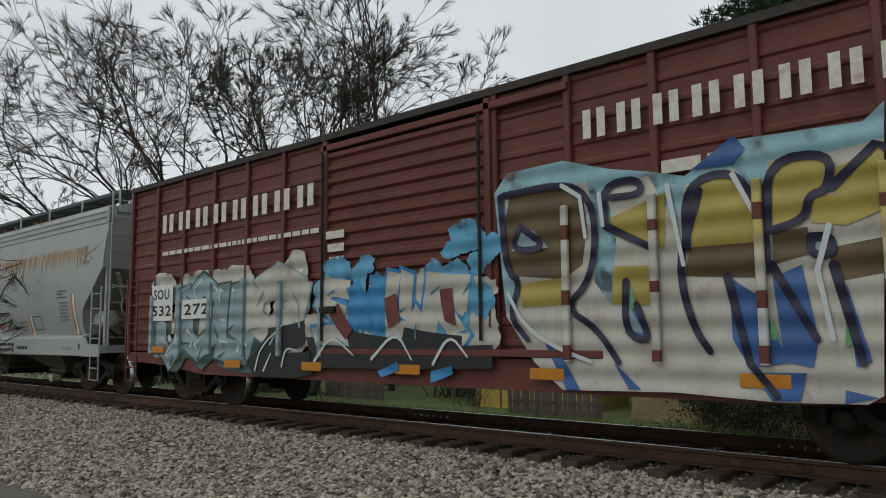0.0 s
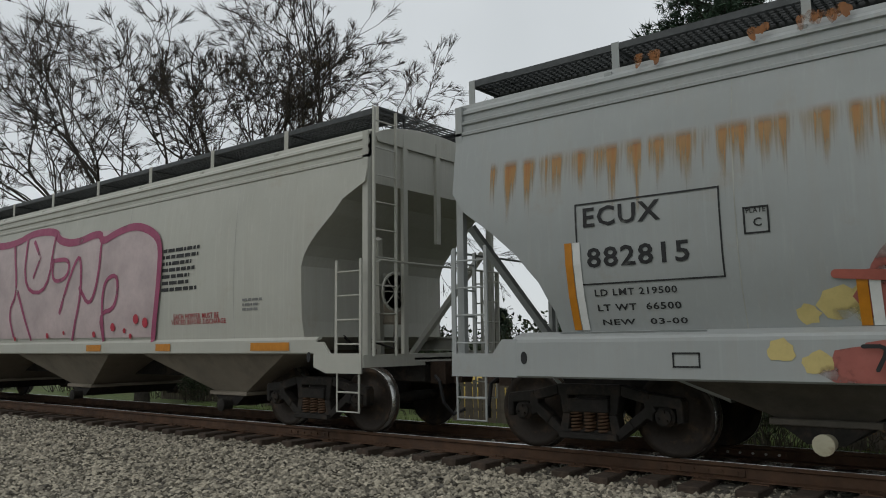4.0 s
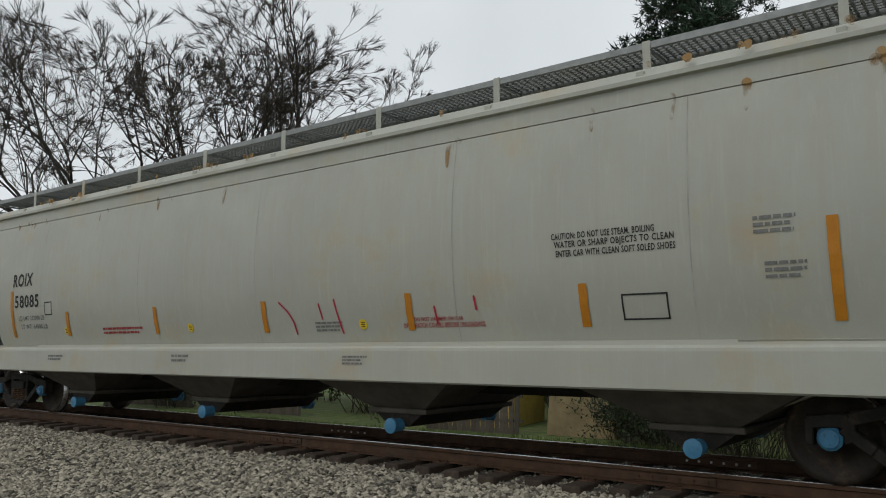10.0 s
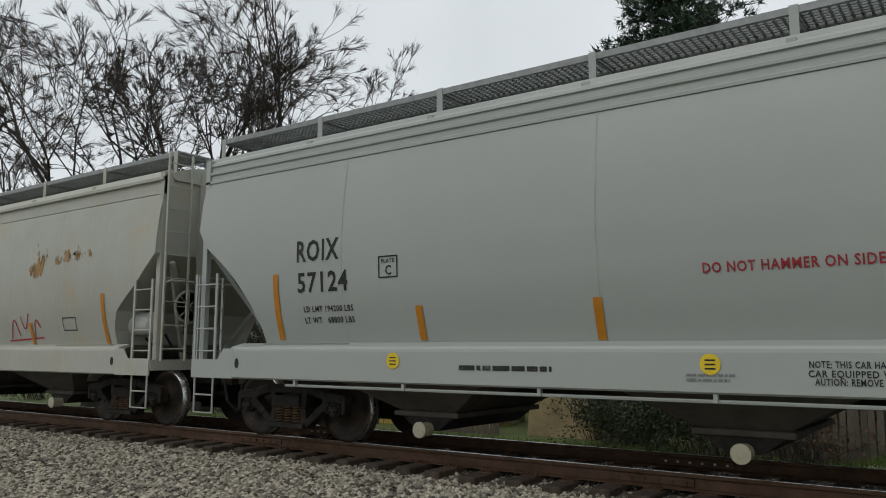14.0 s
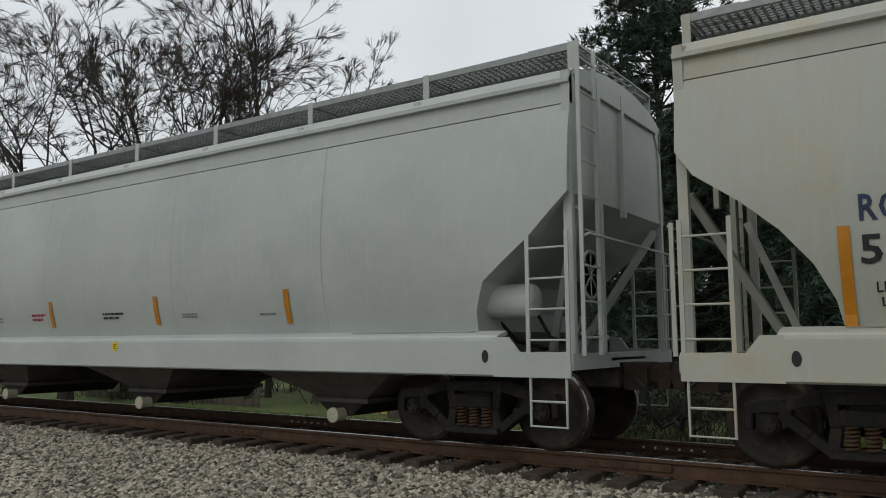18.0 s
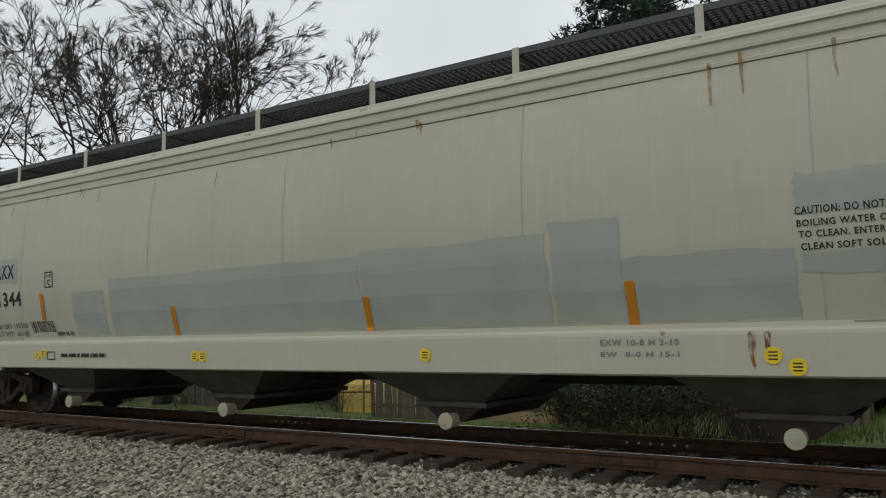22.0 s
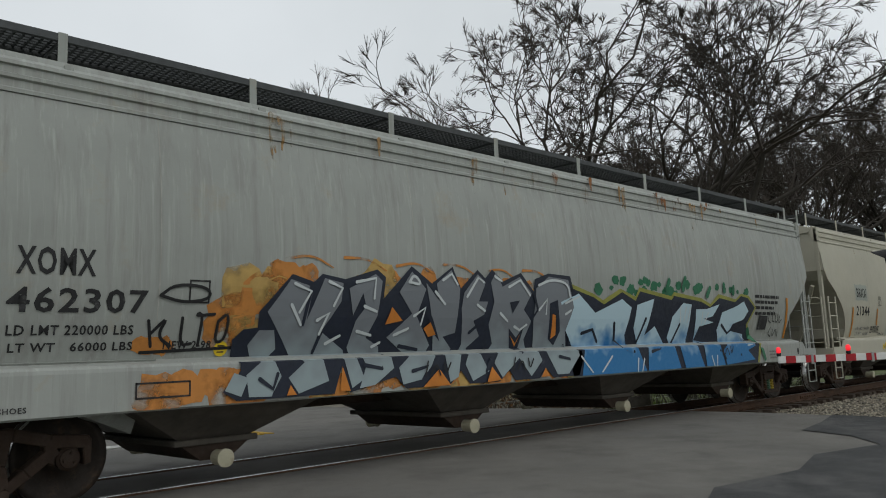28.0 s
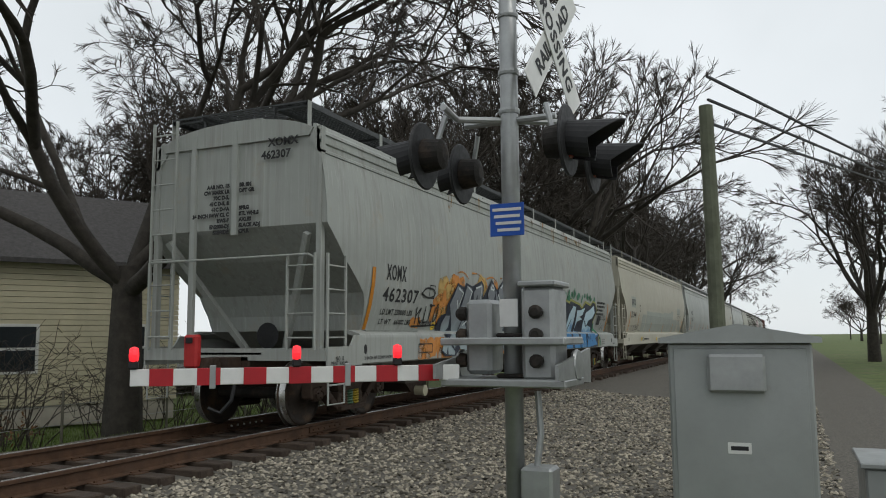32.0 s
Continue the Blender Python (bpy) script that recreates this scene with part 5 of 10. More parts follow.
def parked_car(name, label, category, at, paint, pickup=False):
    """A parked vehicle: lofted body, glasshouse, wheels with rims, lights."""
    ca = thing(name, label, category, at)
    bm = B()
    L = 5.4 if pickup else 4.6
    side = [(-L / 2, 0.35), (-L / 2, 0.85), (-L / 2 + 0.1, 0.98), (L / 2 - 1.3, 1.0), (L / 2 - 0.1, 0.86), (L / 2, 0.7), (L / 2, 0.35)]
    slab(bm, side, -0.92, 0.92)
    bmesh.ops.recalc_face_normals(bm, faces=bm.faces)
    bmesh.ops.bevel(bm, geom=bm.edges[:], offset=0.06, segments=2, affect="EDGES")
    body = part("body", bm, paint, ca)
    bm = B()
    top = [(-0.3, 0.97), (-0.15, 1.62), (0.75, 1.66), (1.35, 0.99)] if pickup else [(-1.9, 0.97), (-1.2, 1.45), (0.3, 1.48), (1.1, 0.99)]
    slab(bm, top, -0.74, 0.74)
    bmesh.ops.recalc_face_normals(bm, faces=bm.faces)
    bmesh.ops.bevel(bm, geom=bm.edges[:], offset=0.05, segments=2, affect="EDGES")
    part("cabin", bm, paint, ca)
    for s in (-1, 1):
        bm = B()
        c = sum(p[0] for p in top) / 4
        slab(bm, [(c + (x - c) * 0.86, 1.04 + (z - 0.97) * 0.8) for x, z in top], s * 0.735, s * 0.752)
        part("side_window", bm, M_GLASS, ca)
    for x in (-L / 2 + 0.85, L / 2 - 0.95):
        for s in (-1, 1):
            bm = B()
            lathe(bm, [(0.2, -0.11), (0.33, -0.11), (0.36, -0.06), (0.36, 0.06), (0.33, 0.11), (0.2, 0.11)], "Y", 18, (x, s * 0.84, 0.36))
            w = part("wheel", bm, M_BLACK, ca)
            bm = B()
            lathe(bm, [(0.2, -0.115), (0.2, 0.115), (0.05, 0.12)], "Y", 12, (x, s * 0.84, 0.36))
            part("rim", bm, M_MESHLITE, w)
    for s in (-1, 1):
        part("headlight", bbox(L / 2 - 0.06, L / 2 + 0.01, s * 0.7 - 0.16, s * 0.7 + 0.16, 0.66, 0.8, 0.01), M_WHITEPAINT, ca)
        part("tail_light", bbox(-L / 2 - 0.01, -L / 2 + 0.05, s * 0.76 - 0.1, s * 0.76 + 0.1, 0.65, 0.85, 0.01), M_INKRED, ca)
    return ca


P_RED = mat("red_car_paint", (0.35, 0.03, 0.03), 0.3, var=0.08, bump=0, spec=0.6)
P_DK = mat("black_car_paint", (0.02, 0.02, 0.025), 0.25, var=0.08, bump=0, spec=0.6)
P_SILVER = mat("silver_car_paint", (0.4, 0.42, 0.44), 0.3, metal=0.5, var=0.08, bump=0)
parked_car("pickup_truck", "red pickup truck parked beyond the lawn", "truck", put(-39, 33, 200, -0.5, 1, (7.5, -7.3)), P_RED, True)
parked_car("parked_car", "black saloon car parked beyond the lawn", "car", put(-34.5, 36, 195, -0.5, 1, (9.4, -7.4)), P_DK)
parked_car("parked_car", "silver saloon car parked beyond the lawn", "car", put(-37.5, 39, 195, -0.5, 1, (9.4, -7.4)), P_SILVER)
parked_car("parked_car", "yellow van parked beyond the lawn", "car", put(-41, 43, 195, -0.5, 1, (9.4, -7.4)), M_ROADYELLOW, True)
lot = thing("car_park", "grey asphalt strip where cars are parked", "car park", kind="structure")
bm = B()
slab(bm, [(22, -0.5), (22, -0.44), (60, -0.44), (60, -0.5)], 17, 30)
part("asphalt", bm, M_ASPHALT_OLD, lot)

# ---------- the crossing: signal mast with gate, cabinet, pole and wires ----------
M_ALU = mat("galvanised_steel", (0.40, 0.41, 0.42), 0.42, metal=0.6, var=0.15, scale=5, bump=0.05)
M_CAB = mat("cabinet_aluminium", (0.36, 0.375, 0.38), 0.45, metal=0.4, var=0.12, scale=1.5, bump=0.03, dirt=(0.2, 0.19, 0.16), dirt_amt=0.2)
M_BLUE = mat("blue_sign", (0.015, 0.10, 0.45), 0.4, var=0.1, bump=0)
M_REDTAPE = mat("red_reflective", (0.42, 0.02, 0.03), 0.4, var=0.12, bump=0)
M_WHITETAPE = mat("white_reflective", (0.70, 0.70, 0.70), 0.4, var=0.1, bump=0)
M_LENS = mat("red_lens", (0.20, 0.01, 0.012), 0.2, var=0.1, bump=0)
M_LIT = glow("lit_red_lamp", (0.8, 0.02, 0.03), 0.9)
MX, MY, MZ = 17.2, -5.1, -0.42
mast = thing("crossing_signal", "railway crossing signal mast with lamps, crossbuck and gate", "crossing signal", pose(MX, MY, MZ) @ Matrix.Scale(1.213, 4))
bm = B()
lathe(bm, [(0.068, 0.0), (0.068, 4.45), (0.03, 4.5)], "Z", 18)
part("mast", bm, M_ALU, mast, "galvanised steel mast", True)
part("base", bbox(-0.16, 0.16, -0.16, 0.16, 0, 0.06, 0.01), M_ALU, mast)
part("junction_box", bbox(-0.11, 0.11, -0.30, -0.07, 0.14, 0.48, 0.02), M_ALU, mast)
bm = B()
tube(bm, [(0.0, -0.16, 0.45), (0.02, -0.19, 0.7), (0.03, -0.17, 1.0)], 0.025, 8)
part("conduit", bm, M_ALU, mast)
for z in (3.05, 3.35, 3.8, 4.0):
    bm = B()
    lathe(bm, [(0.078, z), (0.082, z + 0.02), (0.078, z + 0.04)], "Z", 14)
    part("band", bm, M_ALU, mast)
bm = B()
tube(bm, [(0, 0.06, 4.05), (0, 0.30, 4.11), (0, 0.52, 4.13)], 0.022, 7)
part("top_arm", bm, M_ALU, mast)
arm = None
bm = B()
tube(bm, [(-0.55, 0.3, 3.0), (-0.2, 0.34, 3.0), (0.0, 0.0, 3.0), (0.2, -0.34, 3.0), (0.55, -0.3, 3.0)], 0.025, 8)
tube(bm, [(0.0, -0.36, 3.0), (0.0, 0.36, 3.0)], 0.025, 8)
arm = part("cross_arm", bm, M_ALU, mast)


def lamp_unit(x, sy):
    """Round black backing disc, hood and red lens, facing up or down the road."""
    z, y = 2.71, sy * 0.38
    bm = B()
    lathe(bm, [(0.02, -0.012), (0.24, -0.012), (0.25, 0), (0.24, 0.012), (0.02, 0.012)], "Y", 26, (x, y + sy * 0.16, z))
    disc = part("lamp_disc", bm, M_BLACK, mast, "black round backing disc")
    bm = B()
    lathe(bm, [(0.05, -0.16 * sy), (0.11, -0.14 * sy), (0.125, -0.02 * sy), (0.125, 0.0)], "Y", 18, (x, y + sy * 0.15, z))
    part("lamp_housing", bm, M_STEELDARK, disc)
    bm = B()
    for k in range(-4, 16):
        q, p = [], []
        for a in (radians(k * 15), radians(k * 15 + 15)):
            q.append(Vector((x + 0.135 * math.cos(a), y + sy * 0.17, z + 0.135 * math.sin(a))))
            p.append(q[-1] + Vector((0, sy * 0.38 * (0.4 + 0.6 * max(0, math.sin(a))), -0.03)))
        bm.faces.new([bm.verts.new(v) for v in (q[0], q[1], p[1], p[0])])
    bmesh.ops.remove_doubles(bm, verts=bm.verts, dist=0.001)
    hood = part("hood", bm, M_BLACK, disc, "black lamp hood")
    md = hood.modifiers.new("thick", "SOLIDIFY")
    md.thickness = 0.008
    bm = B()
    lathe(bm, [(0.125, 0.0), (0.09, 0.03 * sy), (0.02, 0.042 * sy)], "Y", 18, (x, y + sy * 0.172, z))
    part("lens", bm, M_LENS, disc, "red lens")
    bm = B()
    tube(bm, [(x, y + sy * 0.05, z + 0.1), (x * 0.9, y, 3.0)], 0.02, 6)
    part("lamp_bracket", bm, M_ALU, disc)


for x in (0.36, -0.36):
    for sy in (-1, 1):
        lamp_unit(x, sy)
sign = part("emergency_sign", bbox(-0.095, -0.085, -0.13, 0.13, 2.12, 2.36, 0.002), M_BLUE, mast, "blue emergency notice sign")
for i in range(4):
    z = 2.315 - i * 0.05
    part("text_bar", bbox(-0.099, -0.096, -0.11 + 0.01 * (i % 2), 0.11 - 0.012 * i, z - 0.012, z + 0.010, 0.001), M_WHITETAPE, sign)


def plane_text(txt, size, material, name, parent, m, bold=0.0, align="CENTER", spacing=1.0):
    """Flat lettering with the built-in font, lying in its own xy plane before the pose m."""
    cu = bpy.data.curves.new(name, "FONT")
    cu.body, cu.size, cu.align_x, cu.offset, cu.space_character = txt, size, align, bold, spacing
    cu.resolution_u = 2
    tmp = bpy.data.objects.new(name, cu)
    me = bpy.data.meshes.new_from_object(tmp)
    bpy.data.objects.remove(tmp)
    bpy.data.curves.remove(cu)
    me.materials.clear()
    me.transform(m)
    return part(name, me, material, parent)


# crossbuck: two white blades crossed, facing along the road
for s, words in ((1, "CROSSING"), (-1, "RAIL ROAD")):
    bm = bbox(-0.6, 0.6, -0.004, 0.004, -0.115, 0.115, 0.002)
    bl = part("crossbuck_blade", bm, M_WHITETAPE, mast, "white crossbuck blade")
    bl.matrix_basis = pose(0.02, -0.34 - 0.012 * (s > 0), 3.6, 0, 0, -9) @ pose(0, 0, 0, 0, s * 50, 0)
    face = pose(0, -0.006, -0.06, 90, 0, 0)
    plane_text(words, 0.17, M_BLACK, "lettering", bl, face, 0.006, "CENTER", 1.1 if s > 0 else 0.95)
# gate mechanism and arm, lowered
gm = part("gate_mechanism", bbox(-0.18, 0.18, -0.36, -0.12, 1.08, 1.74, 0.03), M_ALU, mast, "galvanised gate motor case")
part("motor_cover", bbox(-0.14, 0.14, 0.12, 0.32, 1.12, 1.66, 0.03), M_ALU, gm)
part("case_lid", bbox(-0.20, 0.20, -0.38, -0.10, 1.74, 1.78, 0.01), M_ALU, gm)
for z in (1.22, 1.40, 1.56):
    bm = B()
    lathe(bm, [(0.05, 0), (0.055, 0.05), (0.03, 0.08)], "Y", 10, (-0.1, 0.32, z))
    part("knob", bm, M_STEELDARK, gm)
    bm = B()
    lathe(bm, [(0.045, 0), (0.05, -0.05), (0.03, -0.07)], "X", 10, (-0.18, -0.24, z))
    part("knob", bm, M_STEELDARK, gm)
for z in (1.04, 1.33):
    part("support_frame", bbox(-0.28, 0.24, -0.46, 0.46, z, z + 0.055, 0.01), M_ALU, mast)
    part("u_bolt", bbox(-0.10, 0.10, -0.10, 0.10, z + 0.055, z + 0.085, 0.01), M_STEELDARK, mast)
part("notice_plate", bbox(-0.092, -0.084, -0.07, 0.07, 1.46, 1.66, 0.002), M_WHITETAPE, mast, "small white notice plate")
for y in (-0.44, 0.44):
    bm = B()
    lathe(bm, [(0.11, -0.02), (0.12, 0.0), (0.11, 0.02)], "Y", 14, (0.1, y, 1.18))
    part("pivot", bm, M_ALU, mast)
    bm = B()
    slab(bm, [(-0.42, 1.10), (-0.42, 1.20), (0.48, 1.30), (0.48, 1.04)], y - 0.012, y + 0.012)
    part("gate_bracket", bm, M_ALU, mast)
gate = part("gate_arm", bbox(-2.62, -0.40, 0.02, 0.045, 1.085, 1.195, 0.004), M_WHITETAPE, mast, "red and white striped gate arm")
gate.matrix_basis = pose(0, 0, 0, 0, 0, -53)
for i in range(7):
    x = -2.5 + i * 0.30
    part("red_stripe", bbox(x, x + 0.15, 0.016, 0.049, 1.083, 1.197, 0.002), M_REDTAPE, gate)
for x in (-2.1, -1.2):
    part("arm_splice", bbox(x - 0.02, x + 0.02, 0.012, 0.053, 1.06, 1.215, 0.003), M_ALU, gate)
for i, x in enumerate((-2.6, -1.55, -0.85)):
    lm = part("gate_lamp", bbox(x - 0.03, x + 0.03, 0.0, 0.06, 1.195, 1.25, 0.01), M_BLACK, gate)
    bm = B()
    lathe(bm, [(0.02, -0.03), (0.045, -0.025), (0.055, 0.0), (0.045, 0.025), (0.02, 0.03)], "X", 14, (x, 0.03, 1.29))
    part("lamp_glass", bm, M_LIT, lm, "lit red gate lamp")

cab = thing("signal_cabinet", "grey aluminium railway signal cabinet", "cabinet", pose(18.15, -6.9, -0.55, 0, 0, 4) @ Matrix.Scale(1.15, 4))
part("body", bbox(-0.38, 0.38, -0.50, 0.50, 0.12, 1.52, 0.015), M_CAB, cab)
bm = B()
prism(bm, [(-0.56, 1.52), (0.56, 1.52), (0.56, 1.56), (0.0, 1.66), (-0.56, 1.56)], -0.45, 0.45)
part("roof_cap", bm, M_CAB, cab, "shallow gabled cabinet roof")
part("base_plinth", bbox(-0.4, 0.4, -0.52, 0.52, -0.1, 0.12, 0.02), M_CONCRETE, cab)
dr = part("door", bbox(-0.395, -0.38, -0.46, 0.46, 0.18, 1.48, 0.004), M_CAB, cab)
part("vent_hood", bbox(-0.46, -0.395, -0.18, 0.22, 1.16, 1.44, 0.02), M_ALU, dr, "bright vent hood")
pl = part("label_plate", bbox(-0.399, -0.396, -0.06, 0.10, 0.72, 0.80, 0.001), M_WHITETAPE, dr)
part("text_bar", bbox(-0.402, -0.400, -0.04, 0.08, 0.745, 0.775, 0.0005), M_BLACK, pl)
bx = thing("equipment_box", "low grey equipment box beside the cabinet", "box", pose(19.3, -8.4, -0.5))
part("body", bbox(-0.5, 0.5, -0.5, 0.5, 0, 0.55, 0.02), M_CAB, bx)
part("lid", bbox(-0.54, 0.54, -0.54, 0.54, 0.55, 0.6, 0.01), M_CAB, bx)

pole = thing("utility_pole", "weathered greenish utility pole beside the track", "utility pole", pose(20.6, -6.55, -0.5))
bm = B()
tube(bm, [(0, 0, 0), (0.02, 0.01, 2.3), (0.0, 0.03, 4.6)], [0.10, 0.095, 0.085], 10)
part("shaft", bm, mat("treated_pole", (0.14, 0.15, 0.11), 0.9, var=0.3, scale=4, bump=0.4, bscale=15), pole)
for i, z in enumerate((7.0, 6.8, 6.2)):
    wire = thing("overhead_wire", "thin overhead line wire", "wire", group="wires beside the track")
    bm = B()
    tube(bm, [(20.6 + 6 * k, -6.55 - 2.2 * k, 4.0 - 0.3 * i + (0.25 + 0.1 * i) * k + 0.03 * (k - 4) ** 2) for k in range(9)], 0.02, 4)
    part("strand", bm, M_BLACK, wire)
far_pole = thing("utility_pole", "distant utility pole carrying the wires", "utility pole", pose(74, -27, -0.5))
bm = B()
tube(bm, [(0, 0, 0), (0, 0, 9)], [0.17, 0.12], 8)
part("shaft", bm, M_TIMBER, far_pole)
wire_fence = thing("wire_fence", "thin wire fence along the lawn", "fence", pose(0, 0, 0))
for i in range(10):
    bm = B()
    x = 16.5 + i * 3
    tube(bm, [(x, 6.6, -1.2), (x, 6.6, 0.2)], 0.03, 5)
    part("post", bm, M_TIMBER, wire_fence)
for z in (-0.1, -0.5):
    bm = B()
    tube(bm, [(16.0, 6.6, z), (44, 6.6, z)], 0.008, 4)
    part("wire", bm, M_ALU, wire_fence)

# grass: blades on the far bank and beside the road


def grass(name, x0, x1, y0, y1, count, seed, label, high=0.14):
    r = np.random.RandomState(seed)
    v, f = [], []
    for _ in range(count):
        x, y = r.uniform(x0, x1), r.uniform(y0, y1)
        z = ground_z(x, y)
        a, h = r.uniform(0, 6.28), high * r.uniform(0.4, 1.2)
        dx, dy = 0.012 * math.cos(a), 0.012 * math.sin(a)
        n = len(v)
        v += [(x - dx, y - dy, z - 0.02), (x + dx, y + dy, z - 0.02), (x + r.uniform(-0.06, 0.06), y + r.uniform(-0.06, 0.06), z + h)]
        f.append((n, n + 1, n + 2))
    return tagged(new(name, pydata(name, v, f, M_BLADE)), label, "grass", kind="stuff")


grass("grass", -30, 0, 3.4, 11, 30000, 5, "short green grass on the bank beyond the track")
grass("grass", 15.2, 34, 3.6, 14, 26000, 6, "short green lawn under the trees")

# ---------- the boxcar ----------


def boxcar(u, L, label):
    car = thing("boxcar", label, "freight car", group="cars of the freight train")
    W, Z0, Z1 = 1.46, 0.98, 4.36
    D0, D1 = 6.55, 9.85
    for s in (-1, 1):
        for a, c in ((0.0, D0), (D1, L)):
            bm = B()
            prof = []
            nb = 13
            for i in range(nb):
                z = Z0 + (Z1 - Z0) * i / nb
                h = (Z1 - Z0) / nb
                prof += [(W, z), (W, z + h * 0.52), (W + 0.022, z + h * 0.62), (W + 0.022, z + h * 0.80), (W, z + h * 0.92)]
            prof += [(W, Z1), (W - 0.04, Z1), (W - 0.04, Z0)]
            prism(bm, [(s * y, z) for y, z in prof], a, c)
            side = part("side_panel", bm, P_BOX, car, "corrugated oxide-red side sheet")
            n = 5
            for i in range(n + 2):
                x = a + 0.06 + (c - a - 0.12) * i / (n + 1)
                bm = bbox(x - 0.045, x + 0.045, min(s * (W + 0.005), s * (W + 0.075)), max(s * (W + 0.005), s * (W + 0.075)), Z0 - 0.04, Z1 - 0.02, 0.012)
                part("side_post", bm, P_BOX, side)
        bm = B()
        slab(bm, [(0.02, 0.98), (0.02, 0.80), (1.6, 0.74), (3.0, 0.60), (L - 3.0, 0.60), (L - 1.6, 0.74), (L - 0.02, 0.80), (L - 0.02, 0.98)], min(s * (W + 0.01), s * (W + 0.05)), max(s * (W + 0.01), s * (W + 0.05)))
        part("side_sill", bm, P_BOX, car)
        bm = B()
        prism(bm, [(s * (W + 0.0), Z1 - 0.03), (s * (W + 0.09), Z1 - 0.03), (s * (W + 0.09), Z1 + 0.07), (s * (W - 0.03), Z1 + 0.11)], 0, L)
        part("top_rail", bm, M_DARKROOF, car)
        # sliding door on rails
        bm = B()
        nb = 15
        z0, z1 = 1.12, 4.12
        prof = []
        for i in range(nb):
            z, h = z0 + (z1 - z0) * i / nb, (z1 - z0) / nb
            prof += [(W + 0.05, z), (W + 0.05, z + h * 0.35), (W + 0.095, z + h * 0.55), (W + 0.095, z + h * 0.85)]
        prof += [(W + 0.05, z1), (W - 0.01, z1), (W - 0.01, z0)]
        prism(bm, [(s * y, z) for y, z in prof], D0 + 0.06, D1 - 0.06)
        door = part("sliding_door", bm, P_BOX, car, "ribbed oxide-red sliding door")
        for x in (D0 + 0.02, D1 - 0.02):
            part("door_post", bbox(x - 0.05, x + 0.05, min(s * W, s * (W + 0.12)), max(s * W, s * (W + 0.12)), 0.98, 4.3, 0.01), P_BOX, door)
        part("door_track", bbox(D0 - 0.1, D1 + 1.6, min(s * W, s * (W + 0.14)), max(s * W, s * (W + 0.14)), 1.0, 1.09, 0.01), P_BOX, door)
        part("door_hood", bbox(D0 - 0.1, D1 + 1.2, min(s * W, s * (W + 0.12)), max(s * W, s * (W + 0.12)), 4.14, 4.24, 0.01), P_BOX, door)
        bm = B()
        tube(bm, [(D0 + 0.02, s * (W + 0.16), 1.2), (D0 + 0.02, s * (W + 0.16), 4.1)], 0.022, 6)
        tube(bm, [(D1 - 0.12, s * (W + 0.16), 1.2), (D1 - 0.12, s * (W + 0.16), 4.1)], 0.022, 6)
        part("lock_rod", bm, M_STEELDARK, door)
        part("lock_bracket", bbox(D0 + 0.0, D0 + 0.35, min(s * (W + 0.1), s * (W + 0.2)), max(s * (W + 0.1), s * (W + 0.2)), 1.62, 1.72, 0.01), M_STEELDARK, door)
        for e, sg in ((0, 1), (L, -1)):
            ladder(car, e + sg * 0.1, s * (W + 0.14), e + sg * 0.55, s * (W + 0.14), 1.0, 2.5, P_BOX, 4)
            step_irons(car, e + sg * 0.1, e + sg * 0.55, s * (W + 0.12), 0.4, 0.95, P_BOX)
    for e, sg in ((0, 1), (L, -1)):
        bm = B()
        nb = 12
        for i in range(nb):
            z, h = Z0 + (Z1 - Z0) * i / nb, (Z1 - Z0) / nb
            slab(bm, [(e - sg * 0.0, z), (e - sg * 0.05, z + h * 0.3), (e - sg * 0.05, z + h * 0.7), (e, z + h * 0.95), (e + sg * 0.05, z + h * 0.95), (e + sg * 0.05, z)], -W, W)
        part("end_panel", bm, P_BOX, car)
        ladder(car, e - sg * 0.1, -1.4, e - sg * 0.1, -0.95, 1.0, 4.3 if sg < 0 else 2.5, P_BOX, 9 if sg < 0 else 4)
    bm = B()
    prism(bm, [(-W - 0.05, Z1 + 0.06), (0, Z1 + 0.30), (W + 0.05, Z1 + 0.06), (W - 0.1, Z1), (-W + 0.1, Z1)], -0.02, L + 0.02)
    roof = part("roof", bm, M_DARKROOF, car)
    for i in range(14):
        x = 0.4 + (L - 0.8) * i / 13
        bm = B()
        prism(bm, [(-W - 0.06, Z1 + 0.08), (0, Z1 + 0.335), (W + 0.06, Z1 + 0.08), (W, Z1 + 0.05), (0, Z1 + 0.28), (-W, Z1 + 0.05)], x - 0.05, x + 0.05)
        part("roof_seam", bm, M_DARKROOF, roof)
    part("underframe", bbox(0.1, L - 0.1, -0.5, 0.5, 0.62, 0.98, 0.02), M_STEELDARK, car)
    part("floor_frame", bbox(0.0, L, -W, W, 0.94, 1.02, 0.01), M_STEELDARK, car)
    for xc in (2.0, L - 2.0):
        truck(car, xc, M_STEELDARK)
    coupler(car, 0, -1)
    coupler(car, L, 1)
    CARS.append((car, u))
    return car


M_DARKROOF = mat("dark_roof_steel", (0.045, 0.035, 0.03), 0.7, var=0.3, scale=4, bump=0.1)
BOXC = boxcar(159.8, 16.6, "oxide-red boxcar covered with blue and yellow graffiti")
BOX_Y = 1.522

# ---------- lettering, strips and stickers on the cars ----------
P_PATCH = mat("grey_green_patch_paint", (0.365, 0.39, 0.36), 0.6, var=0.08, scale=1.5, bump=0.02)
M_NAVY = mat("navy_stencil", (0.03, 0.045, 0.10), 0.6, var=0.2, bump=0)


def skin_y(car, z):
    return BOX_Y if car == BOXC else side_y(z, car in (SHQA, SHQB))


